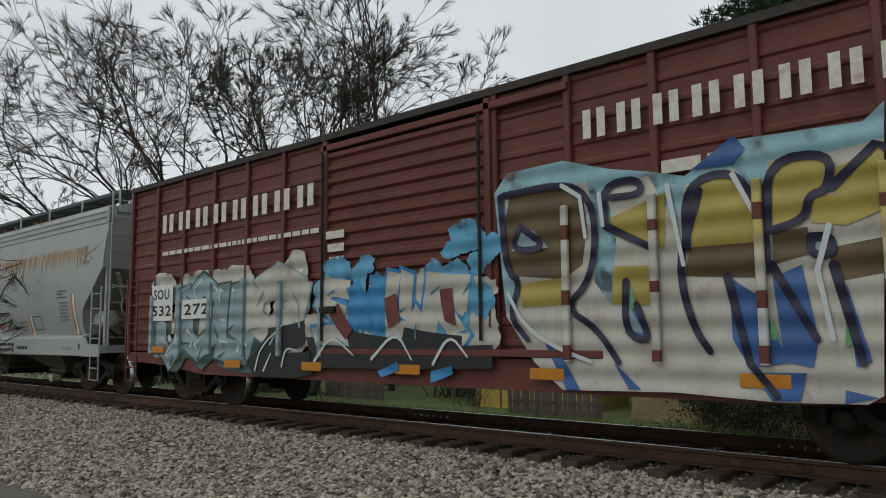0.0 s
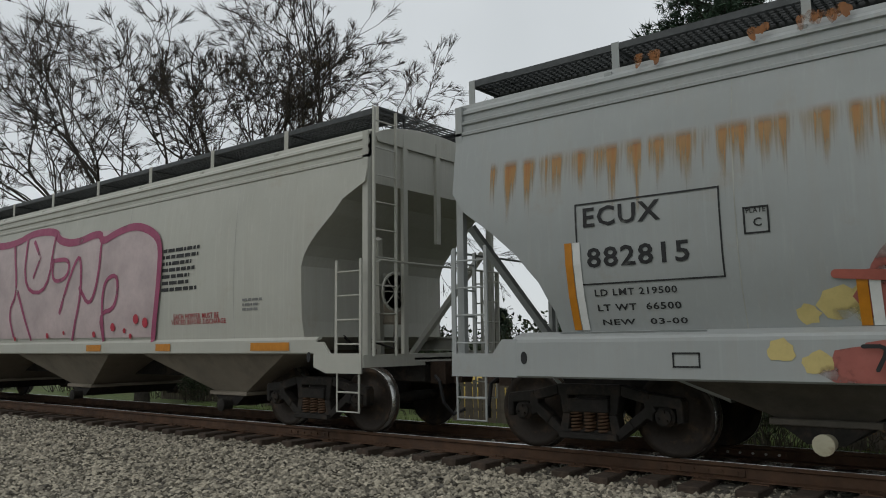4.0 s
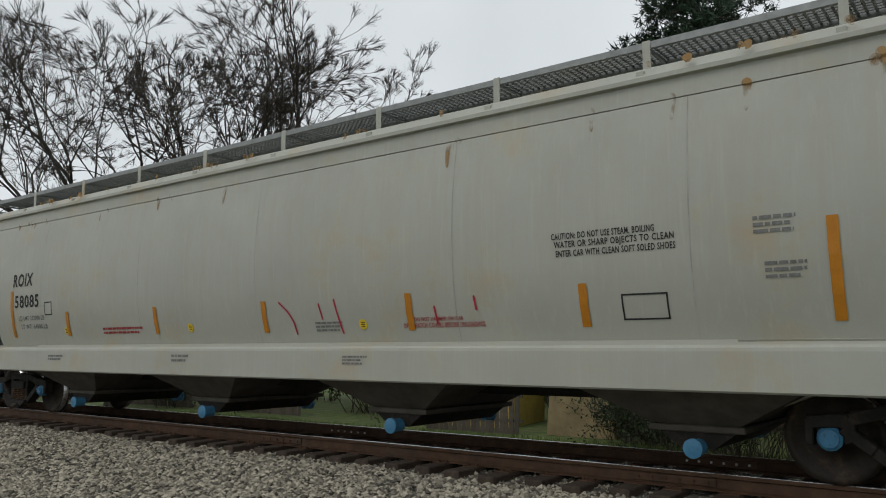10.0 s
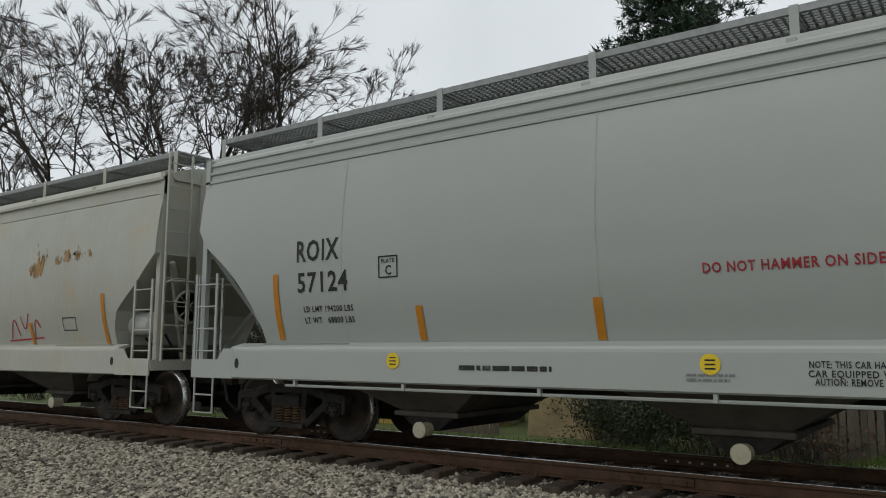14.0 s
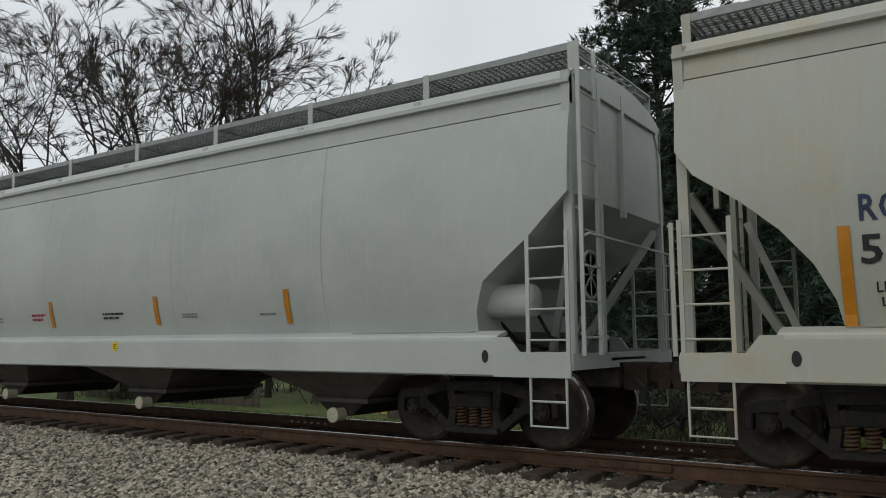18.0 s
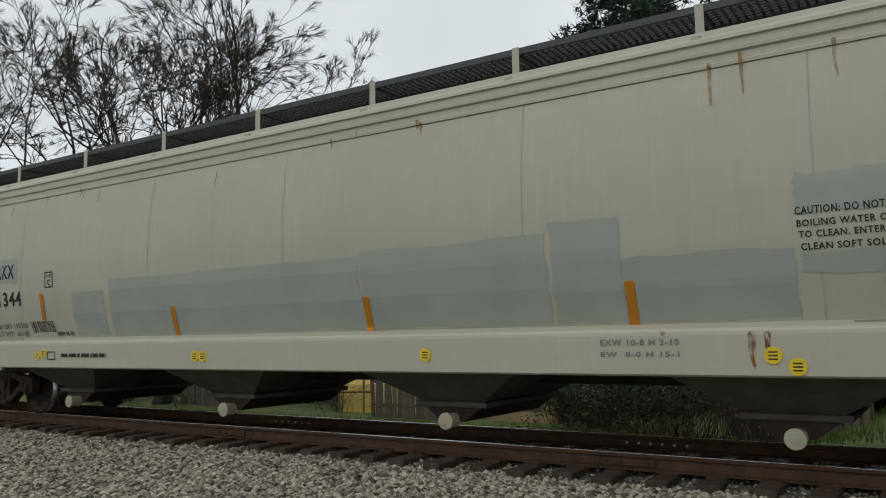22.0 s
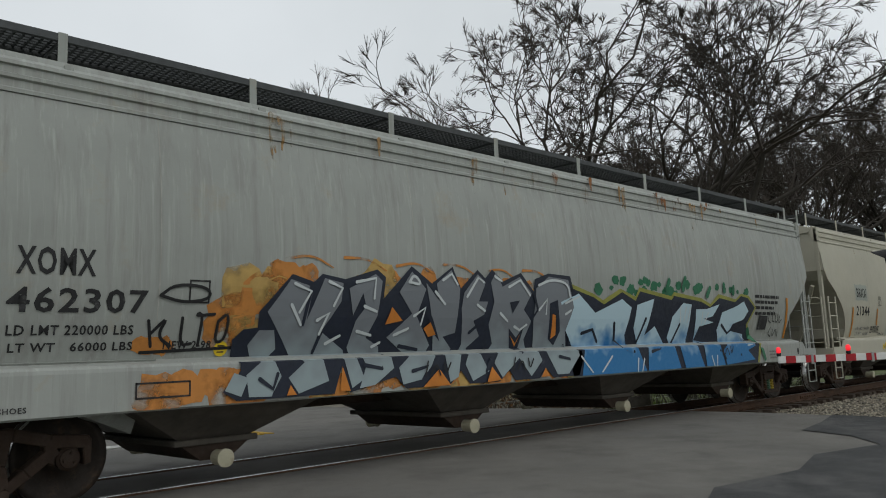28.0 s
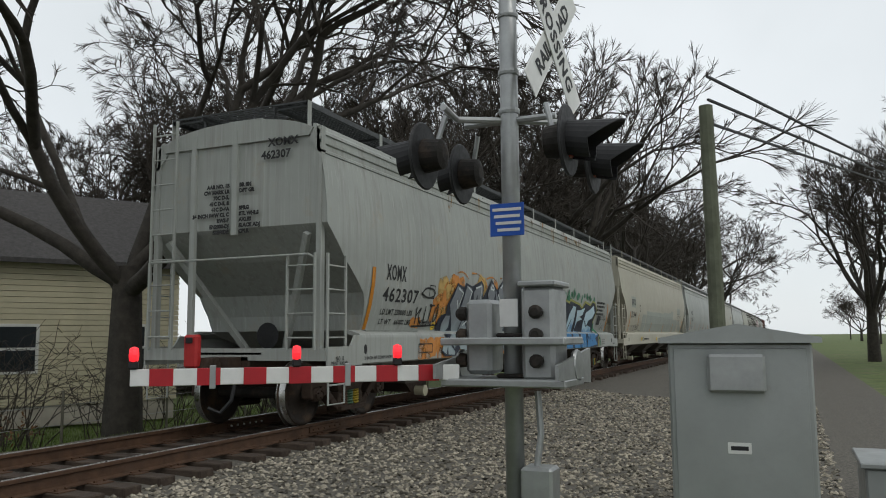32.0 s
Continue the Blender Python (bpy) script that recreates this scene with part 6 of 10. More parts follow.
def on_side(car, me, off):
    """Lays a flat (x, z) mesh on the car's near side."""
    for v in me.vertices:
        v.co.y = -skin_y(car, v.co.z) - off
    return me


def text(car, words, x, z, width, high, material, off=0.008, bold=0.02):
    cu = bpy.data.curves.new("lettering", "FONT")
    cu.body, cu.size, cu.offset, cu.resolution_u, cu.space_character = words, 1.0, bold, 2, 1.12
    tmp = bpy.data.objects.new("lettering", cu)
    me = bpy.data.meshes.new_from_object(tmp)
    bpy.data.objects.remove(tmp)
    bpy.data.curves.remove(cu)
    me.materials.clear()
    xs_, ys_ = [v.co.x for v in me.vertices], [v.co.y for v in me.vertices]
    x0, x1, y0, y1 = min(xs_), max(xs_), 0.0, 0.72
    for v in me.vertices:
        v.co = (x + (v.co.x - x0) / (x1 - x0) * width, 0, z + (v.co.y - y0) / (y1 - y0) * high)
    return part("lettering", on_side(car, me, off), material, car)


def sheet(car, name, x0, x1, z0, z1, material, off, nz=8, nx=2, ragged_=0.0, seed=0):
    r = random.Random(seed)
    v, f = [], []
    for j in range(nz + 1):
        for i in range(nx + 1):
            dx = r.uniform(-ragged_, ragged_) if i in (0, nx) else 0
            dz = r.uniform(-ragged_, ragged_) if j in (0, nz) else 0
            z = z0 + (z1 - z0) * j / nz + dz
            v.append((x0 + (x1 - x0) * i / nx + dx, -skin_y(car, z) - off, z))
    for j in range(nz):
        for i in range(nx):
            a = j * (nx + 1) + i
            f.append((a, a + 1, a + nx + 2, a + nx + 1))
    return part(name, pydata(name, v, f, material), None, car)


def strip(car, x, z0, z1, w, material):
    if z1 - z0 > 0.05:
        sheet(car, "reflective_strip", x - w / 2, x + w / 2, z0, z1, material, 0.013)


def patch(car, x0, x1, z0, z1, material):
    sheet(car, "paint_patch", min(x0, x1), max(x0, x1), max(1.4, z0), z1, material, 0.0045, 10, 8, 0.018, int(x0 * 100))


def dot(car, x, z, r, material):
    v = [(x, 0, z)] + [(x + r * math.cos(a * 0.3927), 0, z + r * math.sin(a * 0.3927)) for a in range(16)]
    me = pydata("sticker", v, [(0, 1 + i, 1 + (i + 1) % 16) for i in range(16)], material)
    st = part("sticker", on_side(car, me, 0.009), None, car, "round yellow sticker")
    for k in (-1, 0, 1):
        me = pydata("text_bar", [(x - r * 0.5, 0, z + k * r * 0.4 - r * 0.1), (x + r * 0.5, 0, z + k * r * 0.4 - r * 0.1), (x + r * 0.5, 0, z + k * r * 0.4 + r * 0.06), (x - r * 0.5, 0, z + k * r * 0.4 + r * 0.06)], [(0, 1, 2, 3)], M_INK)
        part("text_bar", on_side(car, me, 0.011), None, st)


def frame_box(car, x0, x1, z0, z1, material, t=0.018):
    x0, x1 = min(x0, x1), max(x0, x1)
    v, f = [], []
    for a, c, d, e in ((x0, x1, z0, z0 + t), (x0, x1, z1 - t, z1), (x0, x0 + t, z0, z1), (x1 - t, x1, z0, z1)):
        o = len(v)
        n = max(1, int((e - d) / 0.1))
        for i in range(n + 1):
            v += [(a, 0, d + (e - d) * i / n), (c, 0, d + (e - d) * i / n)]
        f += [(o + 2 * i, o + 2 * i + 1, o + 2 * i + 3, o + 2 * i + 2) for i in range(n)]
    part("stencil_frame", on_side(car, pydata("stencil_frame", v, f, material), 0.008), None, car)


def bars(car, x0, x1, z0, z1, rows, material):
    """Lines of small writing too fine to read."""
    r = random.Random(int(x0 * 77 + z0 * 31))
    h = (z1 - z0) / rows
    v, f = [], []
    for k in range(rows):
        x, zc = x0, z1 - h * (k + 0.5)
        end = x1 - r.uniform(0, 0.25) * (x1 - x0) * (k > 0)
        while x < end:
            w = min(end - x, h * r.uniform(0.5, 2.2))
            o = len(v)
            v += [(x, 0, zc - h * 0.27), (x + w, 0, zc - h * 0.27), (x + w, 0, zc + h * 0.27), (x, 0, zc + h * 0.27)]
            f.append((o, o + 1, o + 2, o + 3))
            x += w + h * 0.28
    part("small_print", on_side(car, pydata("small_print", v, f, material), 0.008), None, car)


def band(car, x0, x1, z0, z1):
    sheet(car, "reflective_strip", x0, x1, z0, z1, M_REFLECT, 0.006, 1, 2)


text(XOM, "XOMX", 2.12, 2.17, 0.69, 0.25, M_INK)
text(XOM, "462307", 2.06, 1.83, 1.27, 0.22, M_INK)
text(XOM, "LD LMT 220000 LBS", 2.08, 1.62, 1.13, 0.09, M_INK)
text(XOM, "LT WT   66000 LBS", 2.11, 1.47, 1.11, 0.08, M_INK)
text(XOM, "NEW 2-98", 3.53, 1.47, 0.52, 0.08, M_INK)
strip(XOM, 1.70, 1.38, 2.33, 0.1, M_REFLECT)
strip(XOM, 4.63, 1.39, 1.84, 0.1, M_REFLECT)
strip(XOM, 7.54, 1.39, 1.86, 0.1, M_REFLECT)
strip(XOM, 15.76, 1.42, 1.86, 0.1, M_REFLECT)
strip(XOM, 18.37, 1.40, 2.32, 0.1, M_REFLECT)
strip(XOM, 12.92, 1.37, 1.83, 0.1, M_REFLECT)
dot(XOM, 4.17, 1.46, 0.08, M_YELLOW)
dot(XOM, 8.22, 1.47, 0.08, M_YELLOW)
frame_box(XOM, 3.74, 3.18, 0.99, 1.15, M_INK)
frame_box(XOM, 3.75, 3.98, 1.93, 2.17, M_INK)
text(XOM, "2 INCH HF COMP SHOES", 1.35, 0.94, 0.88, 0.05, M_INK)
text(XOM, "NO. B", 0.56, 0.95, 0.21, 0.06, M_INK)
text(XOM, "VENT VALVE", 0.44, 0.89, 0.43, 0.05, M_INK)
bars(XOM, 16.74, 17.95, 1.89, 2.38, 4, M_INK)
bars(XOM, 17.11, 17.57, 0.95, 1.15, 3, M_INKFAINT)
text(XOM, "COMP SHOES", 18.72, 0.95, 0.47, 0.05, M_INK)
patch(CREAM, 2.02, 2.95, 2.36, 2.80, P_PATCH)
text(CREAM, "BRKX", 2.12, 2.45, 0.74, 0.25, M_INK)
text(CREAM, "21344", 2.06, 1.96, 1.01, 0.25, M_INK)
text(CREAM, "LD LMT 196500", 2.14, 1.56, 1.01, 0.09, M_INKFAINT)
text(CREAM, "LT WT  66100", 2.16, 1.42, 0.98, 0.09, M_INKFAINT)
text(CREAM, "LBS 89300 KGS", 3.27, 1.57, 0.69, 0.10, M_INK)
text(CREAM, "LBS 30000 KGS", 3.29, 1.48, 0.69, 0.09, M_INK)
text(CREAM, "NEW 05-95", 4.00, 1.41, 0.48, 0.07, M_INK)
frame_box(CREAM, 3.82, 4.06, 2.23, 2.50, M_INK)
text(CREAM, "C", 3.90, 2.27, 0.08, 0.10, M_INK)
text(CREAM, "PLATE", 3.86, 2.41, 0.16, 0.045, M_INK)
strip(CREAM, 1.79, 1.38, 2.17, 0.1, M_REFLECT)
strip(CREAM, 3.71, 1.68, 2.14, 0.1, M_REFLECT)
strip(CREAM, 7.10, 1.37, 1.80, 0.1, M_REFLECT)
strip(CREAM, 10.75, 1.36, 1.79, 0.1, M_REFLECT)
strip(CREAM, 14.12, 1.37, 1.81, 0.1, M_REFLECT)
strip(CREAM, 17.73, 1.37, 2.16, 0.1, M_REFLECT)
dot(CREAM, 3.75, 1.08, 0.08, M_YELLOW)
dot(CREAM, 3.93, 1.12, 0.08, M_YELLOW)
dot(CREAM, 7.74, 1.07, 0.08, M_YELLOW)
dot(CREAM, 7.90, 1.07, 0.08, M_YELLOW)
dot(CREAM, 11.70, 1.08, 0.08, M_YELLOW)
dot(CREAM, 15.45, 1.07, 0.08, M_YELLOW)
dot(CREAM, 15.65, 0.97, 0.08, M_YELLOW)
frame_box(CREAM, 4.05, 4.28, 1.01, 1.15, M_INK)
bars(CREAM, 4.45, 5.68, 1.03, 1.14, 1, M_INK)
text(CREAM, "CAUTION: DO NOT USE STEAM,", 15.70, 2.32, 1.15, 0.07, M_INK)
text(CREAM, "BOILING WATER OR SHARP OBJECTS", 15.71, 2.21, 1.39, 0.06, M_INK)
text(CREAM, "TO CLEAN. ENTER CAR WITH", 15.72, 2.11, 1.10, 0.06, M_INK)
text(CREAM, "CLEAN SOFT SOLED SHOES.", 15.73, 2.00, 1.08, 0.06, M_INK)
text(CREAM, "EXW 10-8 H 3-10", 13.83, 1.17, 0.79, 0.06, M_INKFAINT)
text(CREAM, "EW  8-0 H 15-1", 13.83, 1.06, 0.79, 0.05, M_INKFAINT)
text(CREAM, "2 INCH HF COMP SHOES", 16.94, 1.05, 0.90, 0.06, M_INK)
# patches
patch(CREAM, 4.59, 5.45, 1.35, 2.12, P_PATCH)
patch(CREAM, 5.60, 10.66, 1.28, 2.29, P_PATCH)
patch(CREAM, 10.70, 13.23, 1.29, 2.35, P_PATCH)
patch(CREAM, 13.28, 14.05, 1.34, 2.47, P_PATCH)
patch(CREAM, 14.06, 15.68, 1.34, 2.04, P_PATCH)
patch(CREAM, 15.70, 16.76, 2.33, 2.69, P_PATCH)
patch(CREAM, 15.73, 16.80, 1.79, 1.98, P_PATCH)
patch(CREAM, 16.37, 16.89, 1.49, 1.86, P_PATCH)
patch(CREAM, 16.90, 17.69, 1.35, 1.64, P_PATCH)
text(BRK, "BRKX", 2.23, 2.50, 0.74, 0.25, M_INK)
text(BRK, "68067", 2.29, 2.08, 0.86, 0.25, M_INK)
text(BRK, "LD LMT 219600", 2.30, 1.74, 0.82, 0.085, M_INK)
text(BRK, "LT WT  66440", 2.33, 1.60, 0.80, 0.085, M_INK)
frame_box(BRK, 3.52, 3.81, 2.10, 2.37, M_INK)
text(BRK, "C", 3.62, 2.14, 0.09, 0.11, M_INK)
text(BRK, "PLATE", 3.57, 2.28, 0.19, 0.05, M_INK)
strip(BRK, 1.90, 1.5, 2.35, 0.1, M_REFLECT)
strip(BRK, 4.43, 1.54, 1.98, 0.1, M_REFLECT)
strip(BRK, 7.27, 1.53, 1.97, 0.1, M_REFLECT)
strip(BRK, 10.27, 1.53, 1.98, 0.1, M_REFLECT)
strip(BRK, 13.23, 1.53, 1.97, 0.1, M_REFLECT)
strip(BRK, 16.07, 1.51, 1.97, 0.1, M_REFLECT)
dot(BRK, 4.12, 1.16, 0.08, M_YELLOW)
dot(BRK, 8.21, 1.16, 0.08, M_YELLOW)
dot(BRK, 12.36, 1.20, 0.08, M_YELLOW)
bars(BRK, 8.09, 8.60, 1.63, 1.74, 2, M_INKFAINT)
bars(BRK, 9.62, 10.06, 1.64, 1.79, 2, M_INKRED)
bars(BRK, 11.80, 12.37, 1.63, 1.76, 2, M_INK)
bars(BRK, 13.83, 14.19, 1.62, 1.70, 2, M_INKFAINT)
bars(BRK, 15.51, 15.84, 1.62, 1.67, 1, M_INKFAINT)
text(ROIB, "ROIX", 1.61, 2.28, 0.62, 0.23, M_NAVY)
text(ROIB, "58680", 1.60, 1.91, 1.06, 0.25, M_INK)
text(ROIB, "LD LMT 196700 LBS", 1.70, 1.66, 0.98, 0.09, M_INK)
text(ROIB, "LT WT  66300 LBS NEW 1-89", 1.73, 1.54, 1.53, 0.08, M_INK)
strip(ROIB, 1.48, 1.36, 2.24, 0.1, M_REFLECT)
strip(ROIB, 4.52, 1.36, 1.78, 0.1, M_REFLECT)
strip(ROIB, 7.35, 1.35, 1.77, 0.1, M_REFLECT)
strip(ROIB, 9.71, 1.32, 1.76, 0.1, M_REFLECT)
for x, z in ((12.6, 1.78), (15.4, 1.78), (17.9, 2.24)):
    strip(ROIB, x, 1.38, z, 0.1, M_REFLECT)
frame_box(ROIB, 16.55, 17.0, 1.62, 1.86, M_INK)
text(ROIB, "DO NOT HAMMER SIDE", 8.82, 1.87, 1.20, 0.07, M_INKRED)
frame_box(ROIB, 3.03, 3.26, 1.13, 1.27, M_INK)
dot(ROIB, 3.93, 1.18, 0.08, M_YELLOW)
dot(ROIB, 7.77, 1.18, 0.08, M_YELLOW)
frame_box(ROIB, 4.71, 4.96, 1.98, 2.16, M_INK)
bars(ROIB, 5.25, 6.19, 1.13, 1.17, 1, M_INKFAINT)
bars(ROIB, 9.29, 9.99, 1.13, 1.16, 1, M_INKFAINT)
text(NEWC, "ROIX", 2.20, 2.48, 0.78, 0.29, M_INK)
text(NEWC, "57124", 2.21, 2.06, 0.92, 0.27, M_INK)
text(NEWC, "LD LMT 194200 LBS", 2.29, 1.79, 0.90, 0.08, M_INK)
text(NEWC, "LT WT   68800 LBS", 2.29, 1.64, 0.90, 0.08, M_INK)
text(NEWC, "C", 3.77, 2.22, 0.10, 0.12, M_INK)
text(NEWC, "PLATE", 3.71, 2.37, 0.21, 0.05, M_INK)
frame_box(NEWC, 3.66, 3.97, 2.18, 2.46, M_INK)
text(NEWC, "DO NOT HAMMER ON SIDES OF CAR", 7.73, 2.02, 2.10, 0.10, M_INKRED)
strip(NEWC, 1.78, 1.42, 2.33, 0.1, M_REFLECT)
strip(NEWC, 4.26, 1.40, 1.82, 0.1, M_REFLECT)
strip(NEWC, 6.61, 1.39, 1.83, 0.1, M_REFLECT)
strip(NEWC, 9.47, 1.39, 1.83, 0.1, M_REFLECT)
strip(NEWC, 12.04, 1.38, 1.83, 0.1, M_REFLECT)
strip(NEWC, 14.48, 1.37, 1.82, 0.1, M_REFLECT)
bars(NEWC, 13.67, 14.17, 1.63, 1.68, 1, M_INK)
text(NEWC, "MRT 9-19", 13.80, 1.56, 0.26, 0.04, M_INK)
text(NEWC, "CAUTION: LINED CAR DO NOT USE STEAM,", 15.23, 2.11, 0.93, 0.05, M_INK)
text(NEWC, "BOILING WATER OR SHARP OBJECT TO CLEAN", 15.24, 2.05, 1.02, 0.05, M_INK)
text(NEWC, "ENTER CAR WITH CLEAN SOFT SOLED SHOES", 15.24, 2.00, 1.01, 0.05, M_INK)
bars(NEWC, 15.29, 15.71, 1.53, 1.62, 1, M_INK)
bars(NEWC, 15.28, 15.67, 1.69, 1.74, 1, M_INKFAINT)
text(NEWC, "EXW 10-8 H 3-8", 14.08, 1.13, 0.42, 0.05, M_INK)
text(NEWC, "EW  8-0 H 15-2", 14.09, 1.06, 0.45, 0.04, M_INK)
text(NEWC, "CU FT 5700", 14.09, 0.98, 0.31, 0.05, M_INK)
bars(NEWC, 4.92, 6.11, 1.03, 1.13, 1, M_INK)
text(NEWC, "NOTE: THIS CAR HAS FOUR COMPARTMENTS", 8.64, 1.13, 1.33, 0.06, M_INK)
text(NEWC, "CAR EQUIPPED W/ PNEUMATIC OUTLETS", 8.63, 1.05, 1.52, 0.06, M_INK)
text(NEWC, "AUTION: REMOVE BOTH CAPS BEFORE OPERATING OUTLETS", 8.68, 0.98, 1.79, 0.06, M_INK)
dot(NEWC, 3.94, 1.15, 0.1, M_YELLOW)
dot(NEWC, 7.78, 1.15, 0.1, M_YELLOW)
dot(NEWC, 11.56, 1.16, 0.1, M_YELLOW)
dot(NEWC, 15.41, 1.14, 0.1, M_YELLOW)
bars(NEWC, 7.55, 8.02, 0.98, 1.07, 2, M_INKFAINT)
bars(NEWC, 11.35, 11.80, 1.02, 1.08, 2, M_INKFAINT)
bars(NEWC, 15.20, 15.65, 0.98, 1.06, 3, M_INKFAINT)
text(ROIA, "ROIX", 2.15, 2.56, 0.80, 0.26, M_INK)
text(ROIA, "58085", 2.23, 2.13, 0.98, 0.25, M_INK)
text(ROIA, "LD LMT 222000 LB", 2.36, 1.87, 1.03, 0.09, M_INKFAINT)
text(ROIA, "LT WT  64000 LB", 2.43, 1.70, 1.05, 0.09, M_INKFAINT)
frame_box(ROIA, 3.43, 3.71, 1.95, 2.21, M_INK)
text(ROIA, "DO NOT HAMMER ON CAR", 12.66, 1.63, 0.75, 0.05, M_INKRED)
text(ROIA, "OPEN HATCH COVERS BEFORE UNLOADING", 12.47, 1.55, 1.24, 0.06, M_INKRED)
dot(ROIA, 4.17, 1.64, 0.07, M_YELLOW)
dot(ROIA, 8.04, 1.63, 0.07, M_YELLOW)
dot(ROIA, 11.78, 1.61, 0.07, M_YELLOW)
bars(ROIA, 10.89, 11.41, 1.52, 1.67, 3, M_INKFAINT)
bars(ROIA, 5.45, 6.71, 1.55, 1.69, 2, M_INKRED)
bars(ROIA, 3.81, 4.34, 1.08, 1.20, 2, M_INKFAINT)
bars(ROIA, 7.76, 8.21, 1.08, 1.22, 2, M_INKFAINT)
bars(ROIA, 11.55, 11.99, 1.08, 1.21, 3, M_INKFAINT)
text(ROIA, "CAUTION: DO NOT USE STEAM, BOILING", 14.68, 2.47, 1.18, 0.07, M_INK)
text(ROIA, "WATER OR SHARP OBJECTS TO CLEAN", 14.71, 2.38, 1.35, 0.07, M_INK)
text(ROIA, "ENTER CAR WITH CLEAN SOFT SOLED SHOES", 14.73, 2.28, 1.34, 0.07, M_INK)
bars(ROIA, 16.82, 17.20, 2.34, 2.53, 3, M_INKFAINT)
bars(ROIA, 16.90, 17.27, 1.92, 2.10, 3, M_INKFAINT)
frame_box(ROIA, 15.45, 15.95, 1.58, 1.85, M_INK)
strip(ROIA, 2.10, 1.53, 2.47, 0.1, M_REFLECT)
strip(ROIA, 4.27, 1.54, 1.99, 0.1, M_REFLECT)
strip(ROIA, 7.12, 1.54, 1.99, 0.1, M_REFLECT)
strip(ROIA, 9.86, 1.53, 1.98, 0.1, M_REFLECT)
strip(ROIA, 12.60, 1.52, 1.98, 0.1, M_REFLECT)
strip(ROIA, 15.02, 1.52, 1.98, 0.1, M_REFLECT)
strip(ROIA, 17.50, 1.53, 2.46, 0.1, M_REFLECT)
text(SHQB, "SHQX", 2.11, 2.68, 0.92, 0.24, M_INK)
text(SHQB, "40065", 2.15, 2.22, 1.04, 0.21, M_INK)
text(SHQB, "LD LMT 223900", 2.19, 1.81, 0.87, 0.06, M_INK)
text(SHQB, "LT WT   62100", 2.22, 1.65, 0.87, 0.06, M_INK)
frame_box(SHQB, 3.64, 3.87, 2.40, 2.67, M_INK)
text(SHQB, "PLATE", 3.68, 2.59, 0.15, 0.04, M_INK)
text(SHQB, "C", 3.73, 2.47, 0.06, 0.07, M_INK)
text(SHQB, "DO NOT HAMMER ON CAR", 8.00, 2.67, 1.81, 0.09, M_INKRED)
text(SHQB, "EACH HOPPER MUST BE", 8.42, 1.72, 1.23, 0.06, M_INKRED)
text(SHQB, "VENTED BEFORE DISCHARGE", 8.32, 1.62, 1.48, 0.07, M_INKRED)
text(SHQB, "EACH HOPPER MUST BE", 3.74, 1.72, 1.37, 0.07, M_INKRED)
text(SHQB, "VENTED BEFORE DISCHARGE", 3.69, 1.63, 1.48, 0.07, M_INKRED)
text(SHQB, "WARNING", 8.39, 2.49, 0.35, 0.05, M_INKRED)
text(SHQB, "DO NOT APPLY VIBRATORS", 8.39, 2.41, 0.96, 0.05, M_INKRED)
text(SHQB, "TO ANY PART OF CAR BODY", 8.39, 2.33, 0.99, 0.06, M_INKRED)
text(SHQB, "EXCEPT VIBRATOR BRACKETS", 8.39, 2.25, 1.04, 0.06, M_INKRED)
text(SHQB, "USE ON LOADED CAR ONLY", 8.39, 2.17, 0.95, 0.06, M_INKRED)
bars(SHQB, 8.36, 9.59, 1.86, 2.04, 2, M_INK)
bars(SHQB, 12.41, 13.78, 2.78, 2.86, 1, M_INK)
bars(SHQB, 12.41, 13.77, 2.70, 2.77, 1, M_INK)
bars(SHQB, 12.41, 13.77, 2.61, 2.69, 1, M_INK)
text(SHQB, "EACH HOPPER MUST BE", 13.05, 1.69, 0.81, 0.07, M_INKRED)
text(SHQB, "VENTED BEFORE DISCHARGE", 12.91, 1.60, 1.02, 0.06, M_INKRED)
band(SHQB, 1.94, 2.92, 1.18, 1.30)
band(SHQB, 5.11, 5.56, 1.18, 1.30)
band(SHQB, 7.43, 7.87, 1.18, 1.30)
band(SHQB, 10.19, 10.64, 1.18, 1.30)
band(SHQB, 12.49, 12.95, 1.18, 1.30)
text(SHQB, "LIFT", 1.45, 1.29, 0.09, 0.04, M_INK)
text(SHQB, "HERE", 1.43, 1.23, 0.12, 0.04, M_INK)
text(SHQA, "SHQX", 2.14, 2.67, 0.87, 0.23, M_INK)
text(SHQA, "40113", 2.16, 2.22, 0.83, 0.23, M_INK)
text(SHQA, "LD LMT 223800", 2.20, 1.82, 0.88, 0.07, M_INK)
text(SHQA, "LT WT   62200", 2.21, 1.65, 0.87, 0.07, M_INK)
band(SHQA, 1.78, 2.75, 1.18, 1.30)
band(SHQA, 5.03, 5.79, 1.18, 1.30)
band(SHQA, 10.43, 10.97, 1.18, 1.30)
band(SHQA, 12.83, 13.28, 1.18, 1.30)
band(SHQA, 15.44, 16.33, 1.18, 1.30)
band(SHQB, 15.59, 16.45, 1.18, 1.30)
band(SHQB, 12.88, 13.28, 1.18, 1.30)
bars(SHQA, 12.92, 14.00, 2.17, 2.96, 7, M_INK)
text(SHQA, "EACH HOPPER MUST BE", 13.30, 1.71, 1.27, 0.09, M_INKRED)
text(SHQA, "VENTED BEFORE DISCHARGE", 13.23, 1.62, 1.52, 0.08, M_INKRED)
bars(SHQA, 15.18, 15.66, 1.78, 2.00, 3, M_INKFAINT)
frame_box(ECUX, 1.74, 3.33, 1.87, 2.76, M_INK)
text(ECUX, "ECUX", 1.84, 2.50, 0.88, 0.21, M_INK)
